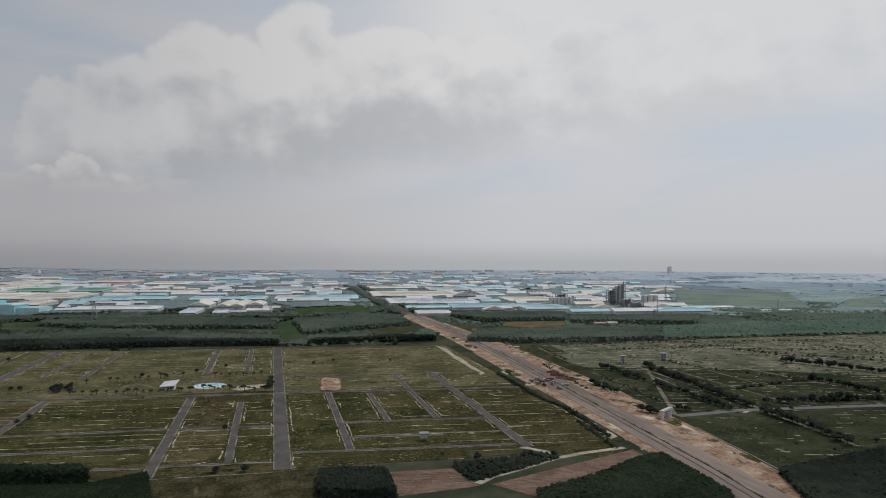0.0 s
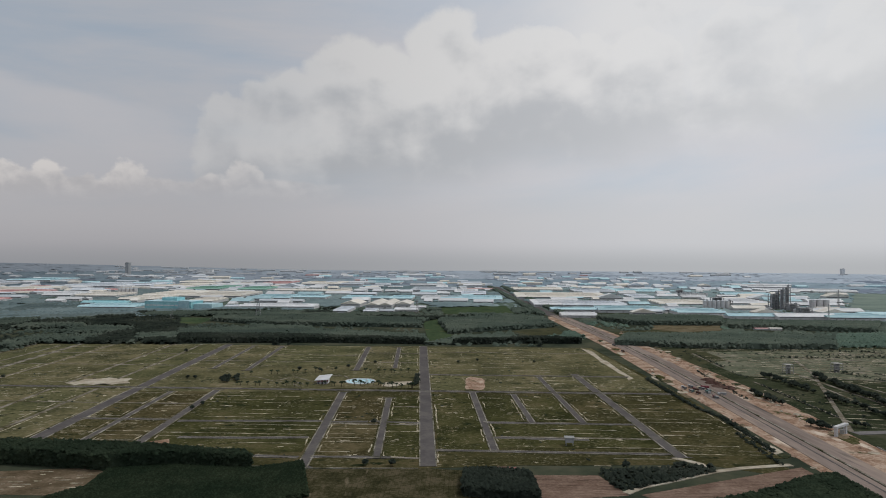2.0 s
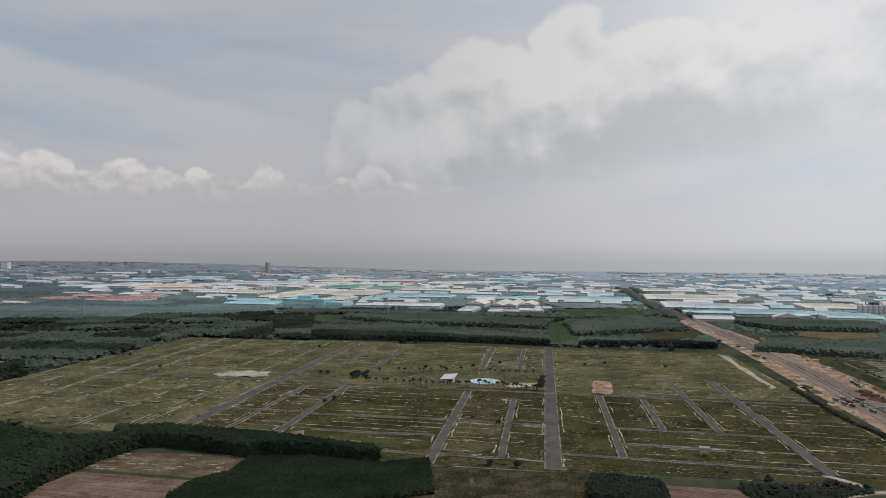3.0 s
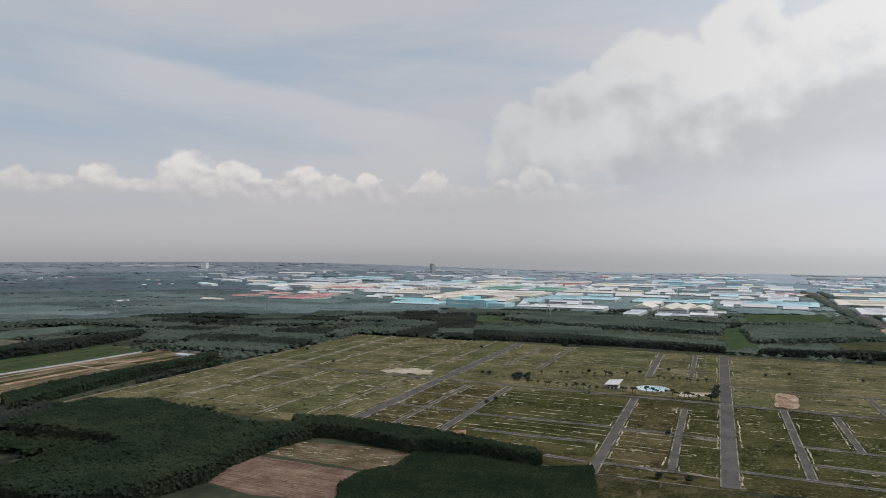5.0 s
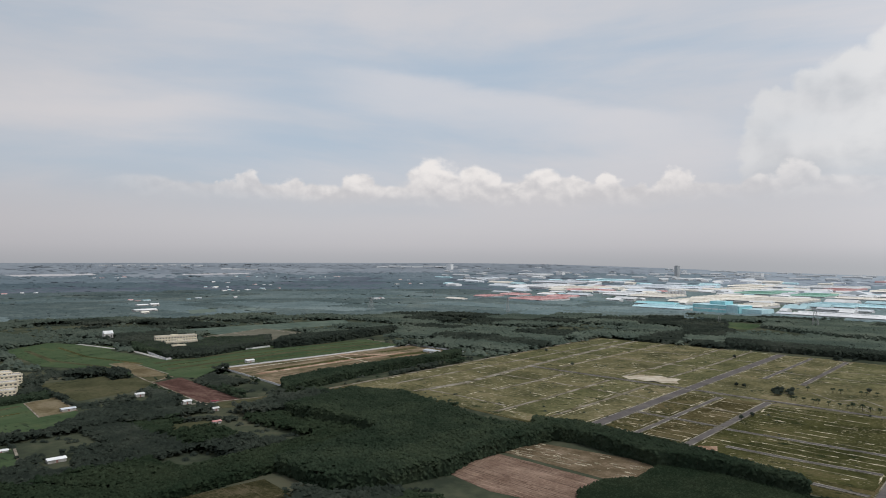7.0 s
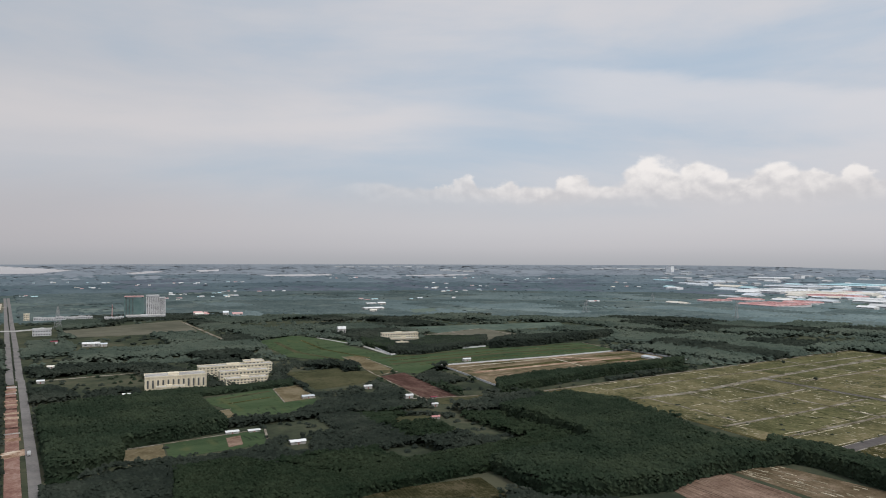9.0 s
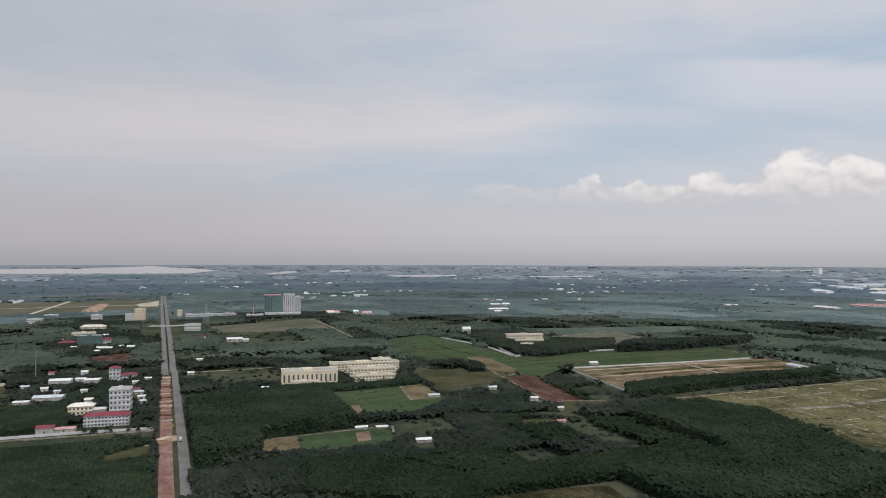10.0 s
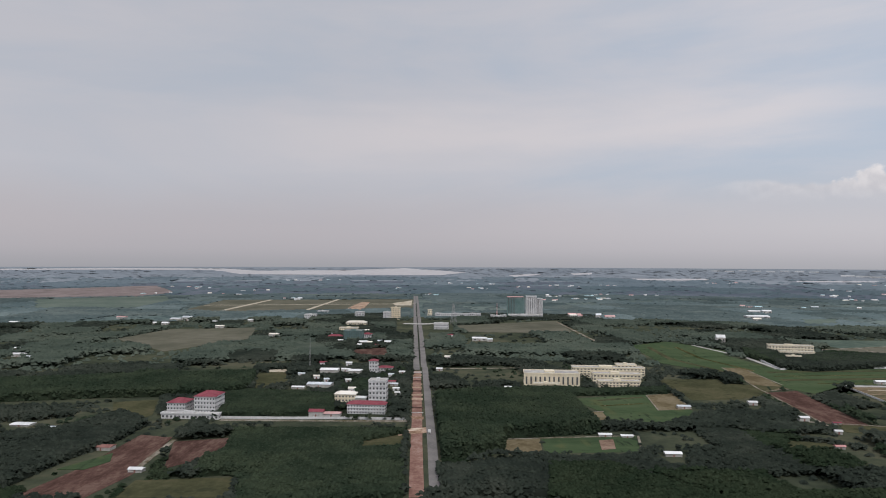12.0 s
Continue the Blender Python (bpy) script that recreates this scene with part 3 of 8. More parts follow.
for x, y0, y1 in ((-332, 511, 735), (-379, 520, 735), (-379, 770, 1100), (-440, 610, 735), (-335, 790, 1095), (-545, 560, 1080), (-470, 780, 1105)):
    ribbon("lot_path", [(x, y0), (x + 2, (y0 + y1) / 2), (x, y1)], 3.6, 0.36, "path", "pale overgrown path between grass lots", "path", clear=False)
for x0, x1, y0, w in ((-502, 258, 715, 5.0), (11, 240, 812, 3.4), (54, 176, 585, 3.6), (12, 176, 500, 3.0), (-285, -205, 578, 3.4)):
    street("lane", [sx(x0, y0), sx((x0 + x1) / 2, y0), sx(x1, y0)], w, "narrow cross lane between grass lots", "asphalt", 0.44)
for line, w in (([(-200.2, 592.2), (-141.0, 590.2), (-79.1, 588.2)], 3.6), ([(-182.3, 539.5), (-131.6, 536.0), (-83.5, 536.4)], 3.4), ([(-113.3, 488.5), (-82.2, 484.8)], 3.2), ([(-72.3, 584.8), (-41.6, 585.0)], 3.2), ([(-40.4, 586.6), (1.6, 578.7)], 3.0), ([(-73.7, 485.3), (-18.7, 482.4)], 3.0), ([(57.9, 531.7), (128.6, 523.7)], 3.0)):
    street("lane", line, w, "narrow cross lane between grass lots", "asphalt", 0.46)
street("lane", [(-498, 540), (-490, 612), (-502, 737), (-510, 845), (-522, 1100)], 5, "faded asphalt lane with broken surface", "path")
for x0, x1, y0 in ((56, 176, 540), (-74, -30, 573), (-24, 0, 573), (-74, 2, 480), (-492, -388, 512), (-489, -440, 566), (-285, -210, 640),
                   (-285, -210, 900), (-200, -80, 900), (-200, -80, 960), (-74, 2, 900), (-74, 2, 985), (-580, -300, 860), (-580, -300, 960), (-500, -300, 640), (14, 250, 1000), (-24, 0, 640)):
    ribbon("lot_path", [sx(x0, y0), sx((x0 + x1) / 2, y0 + 1.0), sx(x1, y0)], 2.6, 0.36, "path", "pale overgrown path between grass lots", "path", clear=False)
ribbon("kerb_line", [(-80, 461), (0, 458)], 1.0, 0.3, "kerb", "pale kerb at the estate's edge", "kerb", clear=False)
ribbon("boundary_path", [(-592.2, 1103.6), (-585.7, 858.0), (-581.7, 672.7), (-575.8, 501.8), (-579.2, 436.4)], 4, 0.36, "path", "pale track along the estate's edge", "path", clear=False)
slab("sand_patch", [(-382.1, 769.5), (-372.9, 778.9), (-370.4, 789.8), (-354.9, 792.9), (-348.6, 800.9), (-334.2, 793.9), (-320.9, 795.9), (-318.9, 778.7), (-310.5, 765.3), (-322.6, 763.5), (-327.0, 757.0), (-338.9, 764.1), (-345.6, 756.2), (-360.2, 762.2), (-364.5, 755.5)], 0.36, "pale_sand", "bare white sand patch in grass", "sand")
slab("sand_patch", [(-198.7, 527.5), (-187.3, 535.2), (-183.2, 523.7), (-192.5, 511.5)], 0.36, "sand", "bare pale sand patch beside a lane", "sand")
slab("sand_heap", [(49.1, 723.2), (55.4, 723.2), (61.8, 717.2), (67.4, 722.0), (70.6, 736.9), (70.9, 753.2), (73.4, 773.1), (71.0, 788.0), (65.0, 791.2), (59.7, 796.1), (54.1, 788.2), (51.7, 771.1), (51.6, 751.0), (48.8, 735.6)], 0.36, "sand", "disturbed reddish sand on a lot", "sand")
slab("sand_patch", [(175.0, 790.6), (188.7, 791.4), (190.5, 798.9), (177.5, 801.9)], 0.36, "pale_sand", "bare white sand patch in grass", "sand")
slab("sand_track", [(241.8, 1036.7), (250.9, 1002.0), (245.0, 926.9), (247.1, 905.0), (242.8, 838.0), (242.8, 783.0), (233.6, 770.2), (238.2, 801.1), (235.8, 818.8), (237.6, 878.1), (236.4, 893.5), (240.4, 951.4)], 0.36, "pale_sand", "ragged pale gravel beside the new road", "sand", clear=False)


# worn remains of kerbs and footings between the lots
def broken_strips(name, x0, x1, y0, y1, gap, seed, label, slope=SKEW, chance=0.5, broad=1.0):
    """Wavering lines of worn kerb and bared sand, broken off and taken up again, with some worn patches."""
    rng = random.Random(seed)
    vs, fs = [], []

    def piece(ax, ay, bx, by, wa, wb):
        n = len(vs)
        vs.extend(((ax, ay - wa, 0.1), (ax, ay - wa, 0.37), (ax, ay + wa, 0.37), (ax, ay + wa, 0.1), (bx, by - wb, 0.1), (bx, by - wb, 0.37), (bx, by + wb, 0.37), (bx, by + wb, 0.1)))
        fs.extend(tuple(n + i for i in q) for q in ((0, 4, 5, 1), (1, 5, 6, 2), (2, 6, 7, 3), (3, 2, 1, 0), (4, 7, 6, 5)))

    y, row = y0, 0
    while y < y1:
        x, row = x0, row + 1
        strong = rng.choice((0.5, 0.8, 1.0, 1.3))
        while x < x1:
            run = rng.uniform(1.5, 4.5)
            here = noise.noise((x * (0.035 if slope == SKEW else 0.1), y * 0.5, seed + 0.5)) + 0.5 * noise.noise((x * 0.012, y * 0.012, 4.0))
            if here > 0.34 - chance * strong:
                o0, o1 = (1.3 * noise.noise((q * 0.09, y * 0.7, 9.0)) for q in (x, min(x1, x + run)))
                w0, w1 = (broad * max(0.1, 0.30 + 0.85 * noise.noise((q * 0.16, y, 2.0))) for q in (x, min(x1, x + run)))
                end = min(x1, x + run)
                piece(x, y + o0 + slope * (x - x0), end, y + o1 + slope * (end - x0), w0, w1)
            x += run
        for k in range(rng.choice((0, 0, 1, 2, 3))):          # worn patches beside the line
            px, py = rng.uniform(x0, x1), y + rng.uniform(1, gap - 1)
            r = broad * rng.uniform(0.4, 1.5)
            for j in range(rng.choice((1, 2, 3))):
                ax = px + rng.uniform(-2, 2) * r
                piece(ax, py + j * r * 0.9, ax + r * rng.uniform(1.0, 3.2), py + j * r * 0.9 + rng.uniform(-0.4, 0.4), r * rng.uniform(0.3, 0.6), r * rng.uniform(0.2, 0.5))
        y += gap * rng.uniform(0.75, 1.25)
    for x in (x0 + 1.6, x1 - 1.6) if slope == SKEW else ():          # bared lines along the lanes
        y = y0
        while y < y1:
            run = rng.uniform(1.5, 5)
            if noise.noise((x, y * 0.03, 3.0)) > 0.12:
                w = rng.uniform(0.2, 0.7)
                o = 1.2 * noise.noise((x, y * 0.1, 7.0))
                n = len(vs)
                vs.extend((x + o + a * w * rng.uniform(0.7, 1.2), y + b + slope * (x - x0), z) for b in (0, run) for a, z in ((-1, 0.1), (-1, 0.38), (1, 0.38), (1, 0.1)))
                fs.extend(tuple(n + i for i in q) for q in ((4, 0, 1, 5), (5, 1, 2, 6), (6, 2, 3, 7), (3, 2, 1, 0)[::-1], (4, 7, 6, 5)[::-1]))
            y += run
    tagged(new(name, mesh_of(name, vs, fs, "broken")), label, "kerb", "", "stuff")


M["broken"] = material("worn_concrete", [(0.21, 0.18, 0.115), (0.36, 0.32, 0.23), (0.55, 0.50, 0.39)], 0.1, island=0.4)
BLOCKS = [(-283, -255, 530, 720), (-246, -211, 530, 718), (-201, -81, 495, 715), (-72, -33, 480, 690), (-25, 1, 480, 690), (14, 51, 495, 700), (59, 91, 585, 690), (98, 133, 585, 685), (141, 176, 580, 685), (58, 176, 505, 575), (12, 176, 465, 495),
          (186, 255, 480, 690), (14, 50, 720, 800), (60, 133, 715, 800), (142, 176, 715, 790), (187, 250, 715, 780), (15, 255, 830, 1045), (-25, 0, 840, 1050), (-72, -33, 850, 1055), (-201, -80, 880, 1070), (-284, -211, 860, 1085),
          (-375, -336, 525, 740), (-328, -296, 520, 735), (-435, -384, 540, 745), (-495, -445, 560, 750), (-575, -506, 530, 760), (-375, -296, 790, 1095), (-470, -385, 780, 1100), (-575, -475, 790, 1095)]
for k, (x0, x1, y0, y1) in enumerate(BLOCKS):
    near, e = y0 < 700 and x1 > -295, 0.8
    grass = (("lot_grass", "green_lot", "brown_lot", "lot_grass", "green_lot") if near else ("hazed_dry_lot", "hazed_dry_lot_b", "hazed_dry_lot"))[(k * 7 + k // 3) % (5 if near else 3)]
    mid = (x0 + x1) / 2
    slab("grass_lot", [(x0 + e, y0 + e + SKEW * x0 * 0.3), (mid, y0 - e + SKEW * mid * 0.3), (x1 - e, y0 + e + SKEW * x1 * 0.3), (x1, (y0 + y1) / 2), (x1 - e, y1 - e + SKEW * (x1 - x0) * 0.3), (mid, y1 + e), (x0 + e, y1 - e), (x0, (y0 + y1) / 2)], 0.23, grass, "rough grass lot between estate lanes", "grass", clear=False)
    broken_strips("broken_kerbs", x0, x1, y0 + 5, y1, 13.5 if near else 18, k, "worn pale remains of kerbs in grass", SKEW, (0.25 if near and x1 < 10 else 0.16) if x1 > -295 else 0.06, 1.15 if near else 1.2)
for k, (x0, x1, y0, y1) in enumerate([(352, 470, 380, 700), (475, 620, 500, 760), (380, 640, 780, 960), (640, 900, 640, 960), (400, 1000, 970, 1170), (880, 1250, 780, 1020)]):
    broken_strips("broken_kerbs", x0, x1, y0, y1, 17, k + 50, "worn pale remains of kerbs in weeds", -0.25, 0.22 if y0 < 600 else 0.5, 1.2 if y0 < 600 else 2.3)


def furrows(name, poly, gap, mat, turn, label, h=0.28):
    """Ploughed ridges across a field."""
    c, s_ = math.cos(radians(turn)), math.sin(radians(turn))
    uv = [(x * c + y * s_, -x * s_ + y * c) for x, y in poly]
    rng = random.Random(int(abs(uv[0][0])))
    v = min(q[1] for q in uv) + gap / 2
    vs, fs = [], []
    while v < max(q[1] for q in uv):
        cuts = []
        for (u0, v0), (u1, v1) in zip(uv, uv[1:] + uv[:1]):
            if (v0 > v) != (v1 > v):
                cuts.append(u0 + (u1 - u0) * (v - v0) / (v1 - v0))
        cuts.sort()
        for a, b in zip(cuts[::2], cuts[1::2]):
            u = a
            while u < b - 2:
                e = min(b, u + rng.uniform(15, 60))
                w, z = gap * rng.uniform(0.14, 0.28), h * rng.uniform(0.6, 1.2)
                n = len(vs)
                for uu in (u, e):
                    for dv, dz in ((-w, 0.1), (0, 0.15 + z), (w, 0.1)):
                        vs.append((uu * c - (v + dv) * s_, uu * s_ + (v + dv) * c, dz))
                fs += [(n, n + 3, n + 4, n + 1), (n + 1, n + 4, n + 5, n + 2), (n, n + 1, n + 2), (n + 3, n + 5, n + 4)]
                u = e + rng.uniform(0, 4)
        v += gap * rng.uniform(0.85, 1.15)
    tagged(new(name, mesh_of(name, vs, fs, mat)), label, "soil", "", "stuff")


# ---- new highway ----
HW = [(262, 230), (281, 400), (297, 640), (313, 900), (322, 1200), (318, 1600)]
slab("sand_verge", [(246, 230), (258, 420), (266, 600), (272, 820), (283, 1080), (283, 1560), (326, 1590), (345, 1285), (352, 990), (350, 785), (347, 656), (331, 480), (312, 330), (300, 230)], 0.2, "sand", "bare orange sand verge of a road being built", "sand")
highway = ribbon("highway", HW, 15, 0.5, "new_asphalt", "wide new brownish grey highway under construction", "road", steps=4, off=9)
ribbon("highway", HW, 14, 0.5, "new_asphalt", "wide new brownish grey highway under construction", "road", steps=4, off=-8)
ribbon("median", HW, 1.4, 0.9, "kerb", "raised pale concrete median", "kerb", steps=4, clear=False)
ribbon("wheel_track", HW, 1.3, 0.58, "asphalt", "darker rolled strip on a new road", "road", steps=4, clear=False, off=6.6)
ribbon("drain_wall", [(334, 500), (325, 420), (314, 340), (303, 240)], 0.4, 0.5, "concrete", "pale concrete drain wall along a verge", "wall", clear=False, steps=3)
VERGE = random.Random(31)
for k in range(44):          # grass grown into the verge, and bared sand run out of it
    y = VERGE.uniform(300, 1150)
    side = VERGE.choice((-1, 1))
    mid = 281 + (y - 400) * 0.066 if y < 640 else 297 + (y - 640) * 0.06
    x = mid + (side * VERGE.uniform(26, 33) - 3 if side < 0 else VERGE.uniform(34, 42))
    w, d = VERGE.uniform(2.5, 6), VERGE.uniform(5, 16)
    slab("verge_patch", [(x - w * VERGE.uniform(0.6, 1), y - d), (x + w * VERGE.uniform(0.2, 0.8), y - d * VERGE.uniform(0.5, 1)), (x + w, y), (x + w * VERGE.uniform(0.3, 0.8), y + d), (x - w * VERGE.uniform(0.3, 0.9), y + d * 0.8), (x - w, y + d * VERGE.uniform(-0.3, 0.3))], 0.34, VERGE.choice(("weed_lot", "green_lot", "plot_soil", "pale_sand")), "ragged patch of weeds and soil on a verge", "ground", clear=False)
ribbon("highway", [(308, 1590), (318, 2200), (332, 3050)], 24, 0.3, "asphalt", "long straight tree-lined road to factories", "road", clear=True)
ribbon("service_track", [(121.7, 407.1), (134.0, 417.4), (189.6, 445.2), (211.9, 452.4), (248.0, 458.6)], 5, 0.35, "pale_sand", "pale gravel access track", "path")
ribbon("service_track", [(175.5, 477.1), (188.3, 462.3), (189.6, 445.2)], 5, 0.35, "pale_sand", "pale gravel access track", "path")

# ---- fields ----
slab("row_field", [(-71.9, 458.2), (6.6, 457.9), (31.3, 452.1), (28.1, 405.0), (-68.9, 428.0)][:3] + [(36, 455), (36, 330), (-75, 330)], 0.14, "row_field", "olive field with faint planted rows", "field")
furrows("furrows", [(-71.9, 458.2), (6.6, 457.9), (31.3, 452.1), (28.1, 405.0), (-68.9, 428.0)][:3] + [(36, 455), (36, 330), (-75, 330)], 2.8, "row_field", 86, "low ploughed ridges of soil")
slab("soil_field", [(73.6, 442.1), (114.2, 439.8), (122.5, 403.7), (69.3, 396.2)], 0.14, "soil", "bare pinkish brown ploughed field", "field")
furrows("furrows", [(73.6, 442.1), (114.2, 439.8), (122.5, 403.7), (69.3, 396.2)], 2.6, "furrow", -6, "low ploughed ridges of soil")
slab("soil_field", [(129.8, 404.1), (251.8, 453.2), (252.0, 430.5), (193.8, 397.7), (148.5, 377.5)], 0.16, "soil", "bare pinkish brown ploughed field with furrows", "field")
furrows("furrows", [(129.8, 404.1), (251.8, 453.2), (252.0, 430.5), (193.8, 397.7), (148.5, 377.5)], 2.4, "furrow", -4, "low ploughed ridges of soil")
slab("soil_field", [(-296.7, 357.0), (-304.7, 414.0), (-215.0, 408.2), (-211.6, 390.9), (-205.1, 359.2), (-219.6, 351.9), (-253.7, 346.7)], 0.14, "soil", "bare pinkish brown ploughed field", "field")
furrows("furrows", [(-296.7, 357.0), (-304.7, 414.0), (-215.0, 408.2), (-211.6, 390.9), (-205.1, 359.2), (-219.6, 351.9), (-253.7, 346.7)], 2.4, "furrow", -5, "low ploughed ridges of soil")
slab("soil_field", [(-302.0, 420.2), (-299.5, 455.9), (-200.8, 466.1), (-199.7, 422.6), (-213.4, 413.0)], 0.14, "dry_soil", "dry brown field with furrows", "field")
broken_strips("field_rows", -298, -203, 421, 456, 4.2, 90, "pale dry crop rows on brown soil", 0.06, 0.3, 0.9)
slab("olive_field", [(-377.4, 191.2), (-381.3, 215.4), (-372.9, 271.5), (-333.4, 264.2)], 0.14, "row_field", "olive field with faint rows", "field")
furrows("furrows", [(-377.4, 191.2), (-381.3, 215.4), (-372.9, 271.5), (-333.4, 264.2)], 2.2, "row_field", -8, "low ploughed ridges of soil")
slab("tan_field", [(-554.9, 84.2), (-557.9, 113.0), (-521.2, 109.0), (-514.2, 82.4)], 0.14, "dry_field", "small tan dry field", "field")
slab("green_field", [(-557.9, 114.3), (-565.7, 190.3), (-520.2, 180.6), (-516.7, 110.3)], 0.14, "crop", "bright green crop field", "field")
slab("soil_patch", [(-552.3, 157.8), (-555.5, 169.6), (-528.0, 164.2), (-525.1, 153.1)], 0.22, "soil", "orange bare soil patch in crop", "field")
slab("green_field", [(-712.4, 169.7), (-747.7, 275.8), (-646.7, 270.3), (-613.7, 231.9), (-614.2, 185.6), (-652.3, 185.6)], 0.14, "crop", "green crop field beside a school", "field")
slab("tan_field", [(-732.3, 251.7), (-741.3, 282.5), (-663.6, 273.2), (-659.0, 239.8)], 0.22, "dry_field", "small tan dry plot", "field")
slab("tan_field", [(-652.4, 172.6), (-654.7, 186.2), (-616.3, 183.7), (-616.4, 173.9)], 0.22, "dry_field", "small tan dry plot", "field")
slab("meadow", [(-741.1, 309.3), (-797.9, 367.2), (-779.8, 419.2), (-716.7, 354.4), (-711.3, 300.3)], 0.26, "meadow", "light green meadow", "field")
slab("soil_field", [(-744.7, 382.3), (-754.5, 421.3), (-595.4, 398.2), (-606.0, 363.9)], 0.14, "dark_soil", "dark plum brown ploughed field", "field")
furrows("furrows", [(-744.7, 382.3), (-754.5, 421.3), (-595.4, 398.2), (-606.0, 363.9)], 3, "dark_soil", 84, "low ploughed ridges of soil")
slab("tan_field", [(-918.0, 412.5), (-915.5, 439.2), (-766.6, 417.6), (-752.5, 384.6)], 0.16, "dry_field", "narrow tan dry field", "field")
slab("green_field", [(-892.9, 433.1), (-915.3, 655.0), (-871.4, 818.1), (-773.3, 802.1), (-789.9, 495.0), (-738.5, 432.0), (-765.5, 419.4)], 0.14, "crop", "broad green crop field", "field")
slab("green_field", [(-1150.1, 358.2), (-1146.8, 460.4), (-900.3, 476.6), (-867.8, 392.5), (-957.6, 345.5)], 0.14, "crop", "broad green crop field", "field")
for line, w, mat in (([(-880, 452), (-893, 650), (-866, 790)], 9, "meadow"), ([(-850, 445), (-862, 640), (-840, 800)], 5, "green_lot"), ([(-822, 440), (-838, 640), (-818, 800)], 11, "meadow"), ([(-800, 470), (-806, 640), (-793, 796)], 4, "green_lot"),
                     ([(-1135, 385), (-1000, 372), (-885, 400)], 8, "meadow"), ([(-1140, 430), (-1010, 418), (-890, 440)], 6, "green_lot"), ([(-705, 195), (-722, 245)], 5, "meadow"), ([(-680, 192), (-690, 235)], 4, "green_lot")):
    ribbon("crop_band", line, w, 0.2, mat, "band of another crop across a green field", "field", clear=False)
slab("building_plot", [(-777.9, 486.9), (-762.0, 808.4), (-650.0, 802.0), (-629.8, 568.3), (-601.3, 464.7), (-609.6, 463.4)], 0.18, "plot_soil", "fenced dry plot with bare soil strips", "field")
for k, line in enumerate(([(-680.5, 482.8), (-688.3, 619.9), (-697.7, 786.0)], [(-617.6, 469.2), (-641.9, 579.0), (-659.2, 650.8)], [(-750.4, 674.6), (-652.6, 644.4)], [(-769.2, 664.9), (-678.9, 732.3), (-658.7, 787.2)], [(-754.4, 490.2), (-745.3, 620.0), (-735.1, 780.3)], [(-710.7, 495.2), (-714.1, 623.1), (-710.0, 743.0)], [(-634.5, 474.0), (-655.7, 555.7), (-656.5, 629.0)])):
    ribbon("soil_strip", line, 9 if k % 2 else 5, 0.3, "sand" if k % 2 else "dry_soil", "bare orange brown soil strip", "path", clear=False)
for line, w in (([(-722, 515), (-726, 640), (-716, 700)], 13), ([(-668, 520), (-672, 600)], 9), ([(-700, 700), (-690, 790)], 16), ([(-740, 720), (-735, 795)], 14)):
    ribbon("grass_strip", line, w, 0.34, "green_lot", "green grass strip on bared soil", "grass", clear=False)
for line in ([(-771, 660), (-655, 640)], [(-757, 500), (-757, 650)], [(-640, 480), (-668, 640)]):
    ribbon("plot_path", line, 2.6, 0.42, "pale_sand", "pale sandy path across a bared plot", "path", clear=False)
slab("meadow", [(-829.6, 294.7), (-827.1, 367.2), (-711.1, 345.0), (-705.2, 290.1)], 0.12, "meadow", "light green meadow", "field")
slab("meadow", [(-550.4, 303.4), (-540.8, 332.3), (-514.5, 322.4), (-524.6, 290.0)], 0.12, "meadow", "light green clearing", "field")
slab("meadow", [(-602.7, 374.9), (-588.5, 426.6), (-563.9, 402.7), (-574.6, 364.4)], 0.12, "meadow", "olive clearing beside huts", "field")
slab("lots", [(-1104.6, 638.0), (-1148.9, 804.6), (-1021.4, 817.8), (-963.2, 677.0)], 0.14, "far_dry", "olive lots crossed by pale paths", "field")
ribbon("lot_path", [(-1102.0, 642.4), (-1148.9, 804.6), (-1034.5, 795.3)], 5, 0.3, "path", "pale path", "path", clear=False)
ribbon("lot_path", [(-1123.0, 722.0), (-984.9, 703.7)], 5, 0.3, "path", "pale path", "path", clear=False)
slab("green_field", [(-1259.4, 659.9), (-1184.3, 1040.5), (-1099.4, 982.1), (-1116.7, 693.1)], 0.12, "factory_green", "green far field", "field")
slab("green_field", [(-1683, 928.0), (-1701, 1029.0), (-1551, 956.3), (-1539, 866.0)], 0.12, "hazed_meadow", "pale green far field", "field")
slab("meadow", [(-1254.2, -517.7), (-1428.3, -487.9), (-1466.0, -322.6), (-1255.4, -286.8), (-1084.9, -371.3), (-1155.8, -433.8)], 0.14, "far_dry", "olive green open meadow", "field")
slab("soil_field", [(-428.8, -214.1), (-484.5, -202.9), (-573.9, -198.6), (-564.8, -171.2), (-471.7, -162.7), (-428.1, -172.0)], 0.14, "dark_soil", "brown ploughed field with furrows", "field")
furrows("furrows", [(-428.8, -214.1), (-484.5, -202.9), (-573.9, -198.6), (-564.8, -171.2), (-471.7, -162.7), (-428.1, -172.0)], 3, "dark_soil", 84, "low ploughed ridges of soil")
slab("soil_field", [(-552.9, -165.6), (-564.2, -124.6), (-519.7, -119.1), (-483.7, -147.5)], 0.14, "dark_soil", "brown ploughed field", "field")
slab("meadow", [(-482.2, -216.3), (-520.7, -197.0), (-499.8, -189.6), (-481.9, -198.0)], 0.55, "crop", "bright green grass strip", "field")
slab("meadow", [(-460.1, -156.1), (-464.9, -94.4), (-426.9, -90.7), (-427.9, -155.8)], 0.12, "meadow", "rough green clearing", "field")
slab("meadow", [(-571.9, -25.7), (-575.1, 7.6), (-530.0, 7.7), (-522.9, -21.2)], 0.12, "meadow", "rough green clearing beside the road", "field")
